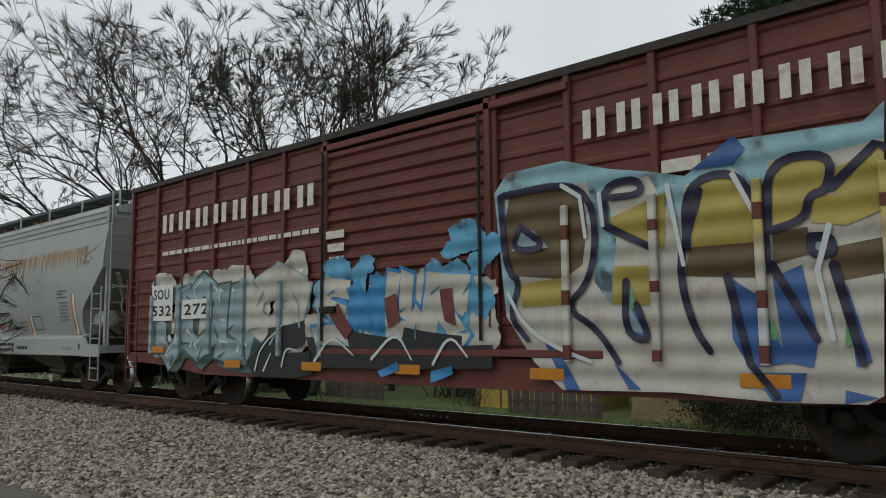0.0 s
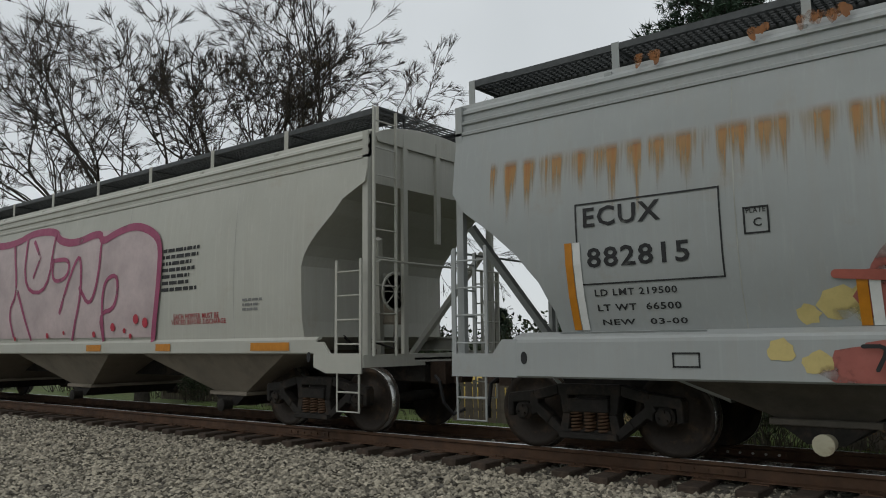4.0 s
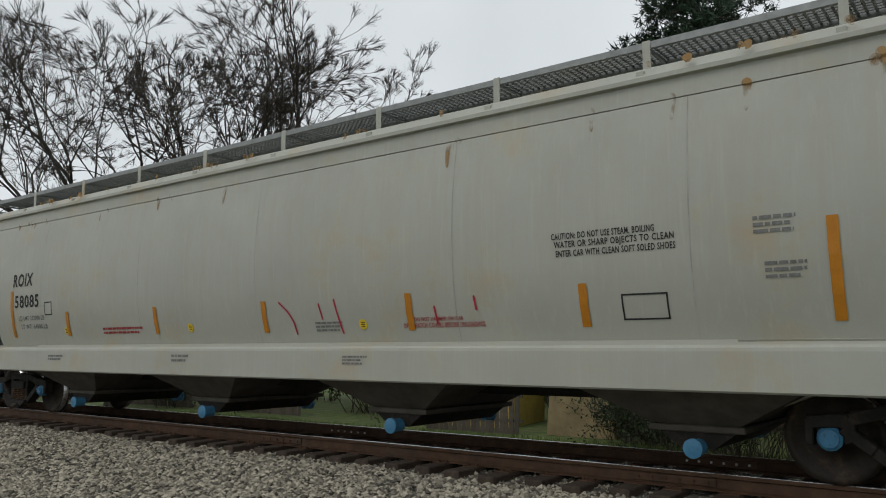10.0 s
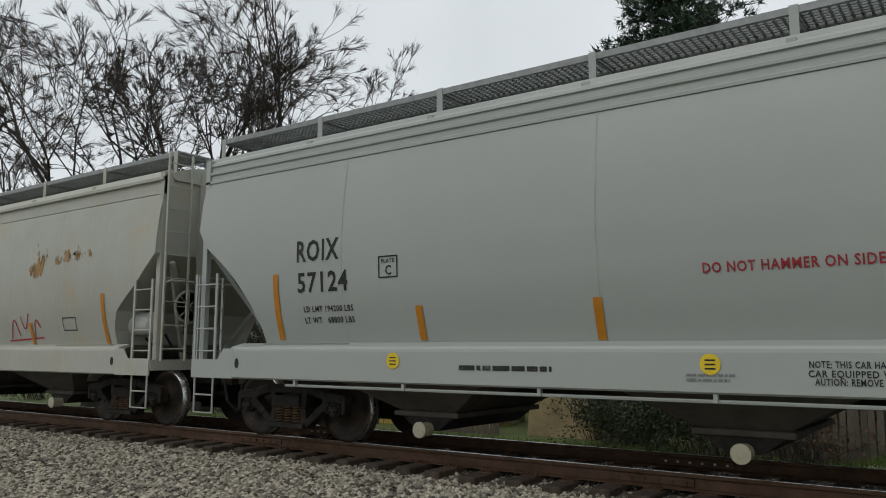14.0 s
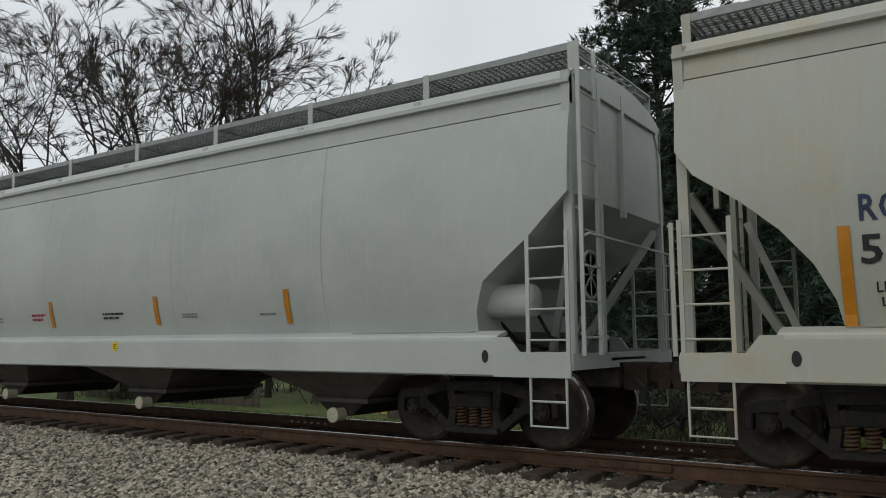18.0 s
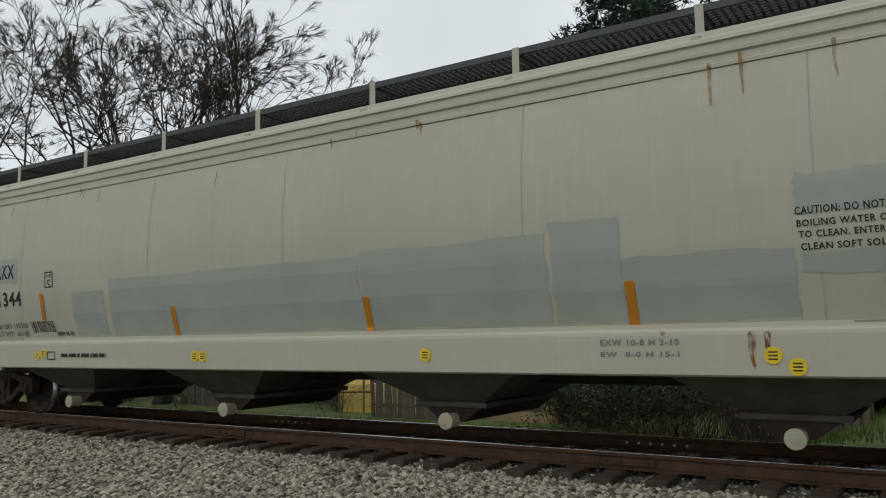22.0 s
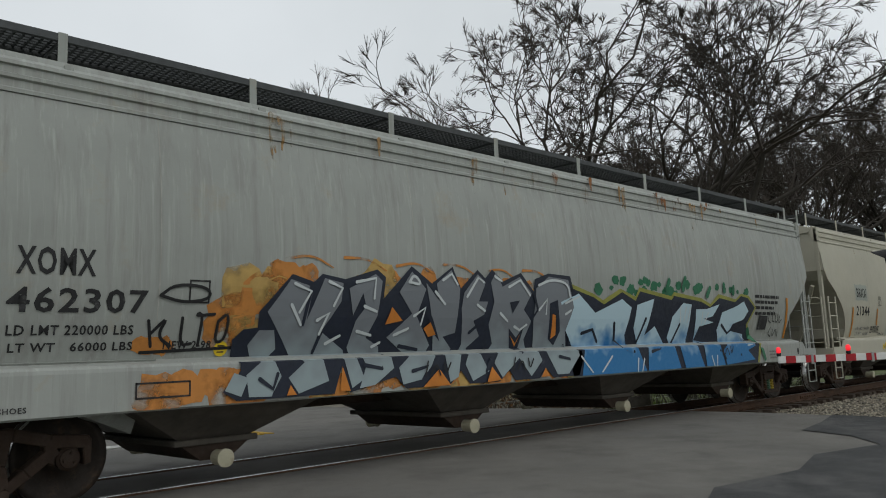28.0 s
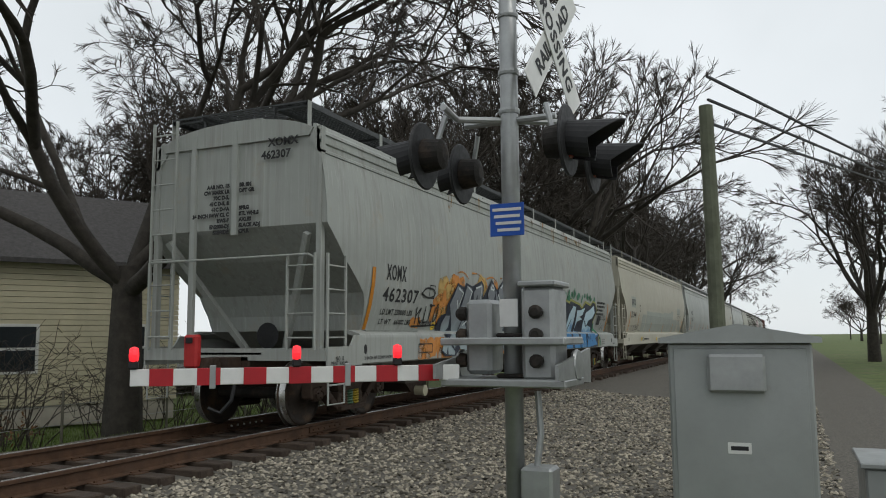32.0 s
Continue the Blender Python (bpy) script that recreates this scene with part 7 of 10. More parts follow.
text(ECUX, "882815", 1.86, 2.06, 1.14, 0.21, M_INK)
text(ECUX, "LD LMT 219500", 1.91, 1.75, 0.92, 0.07, M_INK)
text(ECUX, "LT WT  66500", 1.92, 1.59, 0.93, 0.07, M_INK)
text(ECUX, "NEW   03-00", 1.95, 1.44, 0.94, 0.06, M_INK)
frame_box(ECUX, 3.54, 3.78, 2.26, 2.52, M_INK)
text(ECUX, "PLATE", 3.57, 2.46, 0.18, 0.05, M_INK)
text(ECUX, "C", 3.63, 2.33, 0.08, 0.08, M_INK)
strip(ECUX, 1.64, 1.39, 2.34, 0.09, M_REFLECT)
strip(ECUX, 1.74, 1.39, 2.34, 0.09, M_WHITETAPE)
strip(ECUX, 4.50, 1.38, 1.85, 0.09, M_REFLECT)
strip(ECUX, 4.60, 1.38, 1.85, 0.09, M_WHITETAPE)
strip(ECUX, 7.09, 1.37, 1.84, 0.09, M_REFLECT)
strip(ECUX, 7.19, 1.37, 1.84, 0.09, M_WHITETAPE)
strip(ECUX, 10.32, 1.35, 1.82, 0.09, M_REFLECT)
strip(ECUX, 10.42, 1.35, 1.82, 0.09, M_WHITETAPE)
strip(ECUX, 13.61, 1.37, 1.86, 0.09, M_REFLECT)
strip(ECUX, 13.71, 1.37, 1.86, 0.09, M_WHITETAPE)
strip(ECUX, 16.06, 1.36, 1.83, 0.09, M_REFLECT)
strip(ECUX, 16.16, 1.36, 1.83, 0.09, M_WHITETAPE)
strip(ECUX, 18.75, 1.36, 2.30, 0.09, M_REFLECT)
strip(ECUX, 18.85, 1.36, 2.30, 0.09, M_WHITETAPE)
text(ECUX, "EXTERIOR PAINT", 17.91, 2.37, 0.58, 0.05, M_INK)
bars(ECUX, 17.91, 18.23, 2.30, 2.35, 1, M_INK)
bars(ECUX, 17.92, 18.46, 2.22, 2.27, 1, M_INK)
bars(ECUX, 17.99, 18.53, 1.67, 2.16, 6, M_INKFAINT)
frame_box(ECUX, 16.25, 16.80, 1.49, 1.84, M_INK)
text(ECUX, "EXW 10-8 H 3-10", 15.29, 1.67, 0.60, 0.05, M_INK)
text(ECUX, "EW  8-0 H 15-1", 15.31, 1.57, 0.57, 0.05, M_INK)
text(ECUX, "CU FT 5224", 15.34, 1.47, 0.40, 0.05, M_INK)
bars(ECUX, 14.28, 15.36, 0.93, 1.20, 2, M_INK)
bars(ECUX, 15.54, 16.24, 0.98, 1.12, 1, M_INK)
text(ECUX, "2 INCH HF COMP SHOES", 18.34, 1.02, 0.61, 0.05, M_INKFAINT)
frame_box(ECUX, 2.79, 3.07, 1.00, 1.15, M_INK)

# the last car's end: markings, end-of-train device


def end_text(car, words, y, z, high, material, align="LEFT"):
    m = Matrix(((0, 0, -1, -0.012), (-1, 0, 0, y), (0, 1, 0, z), (0, 0, 0, 1)))
    return plane_text(words, high / 0.72, material, "end_lettering", car, m, 0.006, align)


end_text(XOM, "XOMX", -0.62, 4.0, 0.12, M_INK)
end_text(XOM, "462307", -0.5, 3.82, 0.12, M_INK)
for i, (a, c) in enumerate((("AAR NO. 1B", "BR BM"), ("CW MARK LR", "DFT GR"), ("70C D-5,", ""), ("41C D-5, &", ""), ("41C D-6A", "SPRG"), ("36 INCH IWW CL C", "STL WHLS"),
                            ("RWS-F", "AXLES"), ("EN2000-DJ", "SLACK ADJ"), ("SBE60DE", "CPLR"))):
    z = 3.46 - i * 0.085
    end_text(XOM, a, 0.06, z, 0.055, M_INK, "RIGHT")
    if c:
        end_text(XOM, c, -0.12, z, 0.055, M_INK, "LEFT")
P_EOT = mat("red_device_paint", (0.45, 0.03, 0.03), 0.5, var=0.1, bump=0)
eot = part("end_of_train_device", bbox(-0.62, -0.50, 0.06, 0.30, 0.86, 1.32, 0.03), P_EOT, XOM, "red end-of-train device on the coupler")
part("lamp", bbox(-0.645, -0.62, 0.12, 0.24, 1.2, 1.28, 0.01), M_BLACK, eot)
part("bracket", bbox(-0.6, -0.52, 0.10, 0.24, 0.70, 0.87, 0.01), M_BLACK, eot)
bm = B()
lathe(bm, [(0.02, -0.01), (0.20, -0.005), (0.20, 0.0), (0.02, 0.005)], "X", 20, (0.86, -0.02, 1.3))
part("drain_opening", bm, M_BLACK, XOM, "dark round opening")

# ---------- rust, smears and sprayed paintings ----------


def spray(name, rgb, cover=0.6, scale=5.0, stretch=1.0, rough=0.6):
    """Paint or rust with worn, see-through edges."""
    m = mat(name, rgb, rough, var=0.2, scale=3, bump=0)
    n, l = m.node_tree.nodes, m.node_tree.links
    b, out = n["Principled BSDF"], n["Material Output"]
    co, mp, no, mr = n.new("ShaderNodeTexCoord"), n.new("ShaderNodeMapping"), n.new("ShaderNodeTexNoise"), n.new("ShaderNodeMapRange")
    mp.inputs["Scale"].default_value = (1, 1, stretch)
    no.inputs["Scale"].default_value, no.inputs["Detail"].default_value = scale, 6
    mr.inputs[1].default_value, mr.inputs[2].default_value = 0.62 - cover * 0.35, 0.78 - cover * 0.35
    tr_, mx = n.new("ShaderNodeBsdfTransparent"), n.new("ShaderNodeMixShader")
    l.new(co.outputs["Object"], mp.inputs["Vector"])
    l.new(mp.outputs["Vector"], no.inputs["Vector"])
    l.new(no.outputs["Fac"], mr.inputs[0])
    l.new(mr.outputs[0], mx.inputs[0])
    l.new(tr_.outputs[0], mx.inputs[1])
    l.new(b.outputs[0], mx.inputs[2])
    l.new(mx.outputs[0], out.inputs["Surface"])
    return m


S_RUST = spray("rust_run", (0.27, 0.11, 0.03), 0.55, 7, 0.5)
S_RUSTLITE = spray("pale_rust_run", (0.36, 0.22, 0.09), 0.45, 5, 0.4)
S_SOOT = spray("black_smear", (0.035, 0.033, 0.03), 0.55, 9, 0.25)
S_SOOTLITE = spray("grey_smear", (0.15, 0.145, 0.135), 0.55, 8, 0.2)
S_DIRT = spray("dirt_run", (0.25, 0.225, 0.18), 0.3, 9, 0.12)


def rounded(pts, times=2):
    """Cuts the corners of a polyline so that bends come out round."""
    for _ in range(times):
        out = [pts[0]]
        for (xa, za), (xb, zb) in zip(pts, pts[1:]):
            out += [(xa * 0.75 + xb * 0.25, za * 0.75 + zb * 0.25), (xa * 0.25 + xb * 0.75, za * 0.25 + zb * 0.75)]
        pts = out + [pts[-1]]
    return pts


LIFT = 0.0003


def ribbon(car, pts, w, v, f, off, taper=1.0, round_=True):
    """Adds a flat sprayed stroke along (x, z) points with half width w, following the car's side."""
    if round_ and len(pts) > 2:
        pts = rounded(pts)
    fine = []
    for (xa, za), (xb, zb) in zip(pts, pts[1:]):
        k = max(1, int(max(abs(zb - za), abs(xb - xa) * 0.4) / 0.14))
        fine += [(xa + (xb - xa) * i / k, za + (zb - za) * i / k) for i in range(k)]
    fine.append(pts[-1])
    low = 0.62 if car == BOXC else 0.885

    def put_(x, z, lift):
        z = max(low, z)
        y = 1.505 if (z > 3.84 and car != BOXC) else skin_y(car, z)
        v.append((x, -y - off - lift, z))
    o, n = len(v), len(fine)
    step = min(LIFT, 0.006 / n)
    dirs = []
    for i, (x, z) in enumerate(fine):
        a, c = fine[max(0, i - 1)], fine[min(n - 1, i + 1)]
        d = Vector((c[0] - a[0], c[1] - a[1]))
        d = d.normalized() if d.length > 1e-6 else Vector((1, 0))
        dirs.append(d)
        ww = w * (1 + (taper - 1) * i / max(1, n - 1))
        put_(x - d.y * ww, z + d.x * ww, step * i)
        put_(x + d.y * ww, z - d.x * ww, step * i)
    for i in range(n - 1):
        f.append((o + 2 * i, o + 2 * i + 1, o + 2 * i + 3, o + 2 * i + 2))
    for end, sgn in ((0, -1), (n - 1, 1)):
        (x, z), d = fine[end], dirs[end] * sgn
        ww = w * (taper if end else 1.0)
        c = len(v)
        for k in range(7):
            a = -math.pi / 2 + math.pi * k / 6
            put_(x + ww * (d.x * math.cos(a) - d.y * math.sin(a)), z + ww * (d.y * math.cos(a) + d.x * math.sin(a)), step * end)
        f.append(tuple(range(c, c + 7)))


def strokes(car, name, lines, w, material, off, taper=1.0, label="", round_=True, stuff=False):
    v, f = [], []
    for k, pts in enumerate(lines):
        ribbon(car, list(pts), w, v, f, off + 0.0004 * (k % 8), taper, round_)
    ob = part(name, pydata(name, v, f, material), None, car, label)
    if stuff:
        ob["kind"] = "stuff"
    return ob


def runs(car, name, x0, x1, z, long, count, w, material, seed, off=0.006, label="", dz=0.05, bunch=0):
    """Thin vertical runs below a seam, in loose bunches."""
    r = random.Random(seed)
    nests = [x0 + (x1 - x0) * r.random() for _ in range(bunch)]
    lines = []
    for i in range(count):
        x = x0 + (x1 - x0) * r.random() if not bunch or r.random() < 0.3 else r.choice(nests) + r.gauss(0, 0.09)
        zt = z + r.uniform(-dz, dz)
        ln = long * r.uniform(0.15, 1.0) ** 1.3
        lines.append([(x, zt), (x + r.uniform(-0.01, 0.01), zt - ln * 0.5), (x + r.uniform(-0.02, 0.02), zt - ln)])
    strokes(car, name, lines, w, material, off, 0.3, label, True, True)


def cloud(car, name, x0, x1, z0, z1, material, seed, off=0.005, count=26, size=0.3):
    """A sprayed patch made of overlapping ragged blots."""
    r = random.Random(seed)
    v, f = [], []
    for _ in range(count):
        x, z, s = r.uniform(x0, x1), r.uniform(z0, z1), size * r.uniform(0.5, 1.2)
        if car != BOXC and z < 2.0:
            z = max(z, 1.39 + s * 0.88) if z > 1.32 else min(z, 1.29 - s * 0.88)
        o = len(v)
        v.append((x, 0, z))
        for k in range(14):
            a = k * 2 * math.pi / 14
            q = s * r.uniform(0.7, 1.1)
            v.append((x + q * math.cos(a), 0, max(0.885, z + q * 0.8 * math.sin(a))))
        f += [(o, o + 1 + k, o + 1 + (k + 1) % 14) for k in range(14)]
    me = on_side(car, pydata(name, v, f, material), off)
    for i, q in enumerate(me.vertices):
        q.co.y -= 0.00012 * (i // 15)
    part(name, me, None, car)["kind"] = "stuff"


def blot(car, x, z, r, material):
    v = [(x, 0, z)] + [(x + r * math.cos(a * 0.5236), 0, z + r * math.sin(a * 0.5236)) for a in range(12)]
    me = pydata("paint_blot", v, [(0, 1 + i, 1 + (i + 1) % 12) for i in range(12)], material)
    part("paint_blot", on_side(car, me, 0.04), None, car)


def stain(name, rgb, pale, z0, z1, across=2.4, bias=0.42, most=0.85, lo=0.80, hi=1.05):
    """A run-off stain with soft ragged drips that thin out downwards from a seam."""
    m = mat(name, rgb, 0.8, var=0.3, scale=5, bump=0)
    n, l = m.node_tree.nodes, m.node_tree.links
    b, out = n["Principled BSDF"], n["Material Output"]
    co, mp, mp2, no, no2, sp = (n.new(k) for k in ("ShaderNodeTexCoord", "ShaderNodeMapping", "ShaderNodeMapping", "ShaderNodeTexNoise", "ShaderNodeTexNoise", "ShaderNodeSeparateXYZ"))
    mp.inputs["Scale"].default_value, mp2.inputs["Scale"].default_value = (across, 0, 0.35), (across * 5, 0, 0.9)
    no.inputs["Detail"].default_value, no2.inputs["Detail"].default_value = 3, 4
    no.inputs["Scale"].default_value = no2.inputs["Scale"].default_value = 1.0
    l.new(co.outputs["Object"], mp.inputs["Vector"])
    l.new(co.outputs["Object"], mp2.inputs["Vector"])
    l.new(co.outputs["Object"], sp.inputs[0])
    l.new(mp.outputs[0], no.inputs["Vector"])
    l.new(mp2.outputs[0], no2.inputs["Vector"])

    def calc(op, a, c):
        q = n.new("ShaderNodeMath")
        q.operation = op
        for sock, val in ((q.inputs[0], a), (q.inputs[1], c)):
            if isinstance(val, (int, float)):
                sock.default_value = val
            else:
                l.new(val, sock)
        return q.outputs[0]

    def ranged(src, a, c, lo_=0.0, hi_=1.0):
        q = n.new("ShaderNodeMapRange")
        q.interpolation_type = "SMOOTHSTEP"
        q.inputs[1].default_value, q.inputs[2].default_value, q.inputs[3].default_value, q.inputs[4].default_value = a, c, lo_, hi_
        l.new(src, q.inputs[0])
        return q.outputs[0]
    high = ranged(sp.outputs[2], z0, z1)
    val = calc("ADD", calc("ADD", no.outputs["Fac"], calc("MULTIPLY", no2.outputs["Fac"], 0.35)), calc("MULTIPLY", high, bias))
    fac = calc("MULTIPLY", ranged(val, lo, hi, 0, most), calc("MULTIPLY", ranged(sp.outputs[2], z1 + 0.01, z1 - 0.14), ranged(sp.outputs[2], z0, z0 + 0.12)))
    tint = n.new("ShaderNodeMix")
    tint.data_type = "RGBA"
    tint.inputs[6].default_value, tint.inputs[7].default_value = (*pale, 1), (*rgb, 1)
    l.new(ranged(val, lo + 0.08, hi + 0.15), tint.inputs[0])
    l.new(tint.outputs[2], b.inputs["Base Color"])
    tr_, mx = n.new("ShaderNodeBsdfTransparent"), n.new("ShaderNodeMixShader")
    l.new(fac, mx.inputs[0])
    l.new(tr_.outputs[0], mx.inputs[1])
    l.new(b.outputs[0], mx.inputs[2])
    l.new(mx.outputs[0], out.inputs["Surface"])
    return m


S_RUSTBAND = stain("rust_drips", (0.36, 0.13, 0.03), (0.42, 0.27, 0.11), 2.55, 3.42, 7.5, 0.30, 0.8, 0.80, 1.06)
sheet(ECUX, "rust_stain", 0.6, 8.4, 2.45, 3.41, S_RUSTBAND, 0.006, 10, 4)
sheet(ECUX, "rust_stain", 12.9, 19.5, 2.45, 3.41, S_RUSTBAND, 0.006, 10, 4)
runs(ECUX, "roof_rust", 1.0, 19.0, 4.26, 0.1, 60, 0.05, S_RUST, 24, 0.0, "", 0.02, 9)
runs(XOM, "rust_spot", 9.5, 15.0, 4.12, 0.2, 20, 0.05, S_RUST, 5, 0.0, "orange rust spots", 0.06, 7)
runs(XOM, "pale_rust_streak", 4.5, 17.0, 4.1, 0.6, 40, 0.035, S_RUSTLITE, 6, 0.0, "", 0.05, 12)
runs(ROIA, "pale_rust_streak", 1.0, 18.5, 3.85, 0.4, 24, 0.05, S_RUSTLITE, 8, 0.006, "", 0.05, 6)
runs(ROIA, "roof_rust", 1.0, 19.0, 4.24, 0.06, 70, 0.045, S_RUSTLITE, 28, 0.0, "", 0.02, 12)
runs(CREAM, "pale_rust_streak", 0.4, 18.8, 3.9, 0.5, 16, 0.02, S_RUSTLITE, 13, 0.006)
runs(CREAM, "sill_rust", 14.0, 19.0, 1.27, 0.3, 14, 0.03, S_RUST, 33, 0.004, "", 0.03, 5)

cloud(ROIB, "rust_stain", 15.5, 16.0, 2.65, 3.2, S_RUSTLITE, 91, 0.006, 14, 0.16)
cloud(ROIB, "rust_stain", 16.4, 17.5, 2.9, 3.05, S_RUSTLITE, 92, 0.006, 16, 0.13)

# rubbed-out letters: rows of narrow hoops dragged down the side
rr = random.Random(77)
for x0, x1, n, zt0 in ((4.75, 5.6, 3, 2.45), (5.7, 7.6, 5, 2.5), (9.2, 11.2, 4, 2.95), (11.3, 12.6, 3, 3.05), (12.8, 15.1, 5, 2.95)):
    w = (x1 - x0) / n
    for k in range(n):
        xa = x0 + w * k
        hard, pale = [], []
        zt, zb = zt0 + rr.uniform(-0.12, 0.1), 1.55 + rr.uniform(-0.08, 0.08)
        for q in range(7):
            a, c = xa + w * (0.02 + 0.07 * q) + rr.uniform(-0.015, 0.015), xa + w * (0.98 - 0.07 * q) + rr.uniform(-0.015, 0.015)
            t = zt - 0.05 * q
            line = [(a - 0.01, zb + rr.uniform(-0.1, 0.35)), (a, t - 0.4), (a + 0.01, t - 0.1), (a + 0.05, t), ((a + c) / 2, t + 0.03), (c - 0.05, t - 0.02), (c, t - 0.15), (c + 0.02, zb + rr.uniform(-0.05, 0.4))]
            if rr.random() < 0.35:
                line = line[:4]
            (hard if rr.random() < 0.3 else pale).append(line)
        if hard:
            strokes(SHQB, "black_smear", hard, 0.024, S_SOOT, 0.009, 0.7, "black rubbed smears", True, True)
        if pale:
            strokes(SHQB, "grey_smear", pale, 0.036, S_SOOTLITE, 0.006, 0.7, "grey rubbed smears", True, True)

# two broad wiped strokes with runs, and a dabbed arc beside them
strokes(SHQB, "black_smear", [[(4.12, 2.74), (4.16, 2.5), (4.24, 2.25), (4.34, 2.08)], [(4.14, 2.7), (4.19, 2.45), (4.3, 2.15)], [(4.33, 2.94), (4.36, 2.6), (4.42, 2.3), (4.52, 2.05), (4.60, 1.75)], [(4.30, 2.9), (4.33, 2.55), (4.40, 2.2)]], 0.075, S_SOOT, 0.009, 0.8, "black rubbed smears", True, True)
strokes(SHQB, "grey_smear", [[(4.40, 2.92), (4.44, 2.6), (4.52, 2.3)], [(4.46, 2.25), (4.55, 1.95), (4.62, 1.6)]], 0.08, S_SOOTLITE, 0.006, 0.8, "grey rubbed smears", True, True)
dab = [(2.98 + 0.045 * k + rr.uniform(-0.012, 0.012), 1.88 + 0.42 * math.sin(k / 25 * 1.5)) for k in range(25)]
strokes(SHQB, "black_smear", [[(x, z + rr.uniform(0.0, 0.03)), (x + 0.01, z - rr.uniform(0.02, 0.09))] for x, z in dab if rr.random() < 0.7], 0.022, S_SOOT, 0.009, 0.7, "black rubbed smears", True, True)
strokes(SHQB, "grey_smear", [[(x, z - 0.03), (x + rr.uniform(-0.01, 0.01), z - rr.uniform(0.15, 0.5))] for x, z in dab] + [[(3.25, 2.5), (3.33, 2.35), (3.36, 2.15)], [(3.9, 2.38), (4.2, 2.44)]], 0.016, S_SOOTLITE, 0.006, 0.5, "grey rubbed smears", True, True)
strokes(SHQB, "black_smear", [[(x, 2.12 - 0.05 * k), (x + 0.01, 1.75 - rr.uniform(0, 0.25))] for k, x in enumerate((4.22, 4.27, 4.31, 4.36, 4.41, 4.47, 4.53))], 0.012, S_SOOT, 0.0088, 0.6, "black rubbed smears", True, True)

# chunky glyph skeletons in a unit box, drawn as sprayed letters without meaning
GLYPHS = [
    [[(0.15, 0.0), (0.05, 0.55), (0.2, 1.0)], [(0.95, 0.95), (0.35, 0.5), (0.6, 0.35), (0.95, 0.0)]],
    [[(0.15, 1.0), (0.1, 0.1), (0.75, 0.05), (0.9, 0.3)], [(0.5, 0.95), (0.55, 0.4)]],
    [[(0.1, 0.0), (0.15, 0.95), (0.5, 0.45), (0.85, 1.0), (0.95, 0.05)]],
    [[(0.1, 0.0), (0.1, 0.95), (0.85, 0.9), (0.8, 0.55), (0.2, 0.5)], [(0.45, 0.5), (0.95, 0.0)]],
    [[(0.9, 0.9), (0.3, 1.0), (0.1, 0.7), (0.8, 0.45), (0.85, 0.1), (0.1, 0.05)]],
    [[(0.5, 1.0), (0.1, 0.75), (0.1, 0.2), (0.5, 0.0), (0.9, 0.25), (0.9, 0.8), (0.5, 1.0)]],
    [[(0.05, 0.95), (0.95, 0.85)], [(0.5, 0.9), (0.45, 0.0)], [(0.2, 0.4), (0.8, 0.45)]],
    [[(0.1, 0.9), (0.15, 0.2), (0.5, 0.0), (0.85, 0.2), (0.9, 0.95)]],
    [[(0.9, 0.95), (0.15, 0.9), (0.1, 0.05), (0.95, 0.1)], [(0.15, 0.5), (0.75, 0.5)]],
]


def blocks(car, name, lines, w, material, off, seed, grow_=0.0, label="", shift_=(0, 0)):
    """Fat square-ended strokes of one letter, each bar with slanted ends."""
    r = random.Random(seed)
    v, f = [], []
    low = 0.62 if car == BOXC else 0.885
    k = 0
    for ln in lines:
        for (xa, za), (xb, zb) in zip(ln, ln[1:]):
            d = Vector((xb - xa, zb - za))
            length = d.length
            d.normalize()
            n = Vector((-d.y, d.x))
            wa, wb = w * r.uniform(0.85, 1.25) + grow_, w * r.uniform(0.8, 1.15) + grow_
            sa, sb = w * r.uniform(-0.45, 0.45), w * r.uniform(-0.45, 0.45)
            ext = w * 0.72 + grow_
            m = max(2, int(length / 0.12) + 1)
            o = len(v)
            for i in range(m + 1):
                q = i / m
                t = -ext + (length + 2 * ext) * q
                half = wa + (wb - wa) * q
                bow = 0.10 * w * math.sin(math.pi * q)
                for s in (1, -1):
                    tt = t + s * (sa * (1 - q) + sb * q) * (1 if q in (0, 1) else 0.5)
                    x = xa + d.x * tt + n.x * (s * half - bow) + shift_[0]
                    z = max(low, za + d.y * tt + n.y * (s * half - bow) + shift_[1])
                    y = 1.505 if (z > 3.84 and car != BOXC) else skin_y(car, z)
                    v.append((x, -y - off - 0.0007 * (k % 8), z))
            f += [(o + 2 * i, o + 2 * i + 1, o + 2 * i + 3, o + 2 * i + 2) for i in range(m)]
            k += 1
    part(name, pydata(name, v, f, material), None, car, label)["kind"] = "stuff"


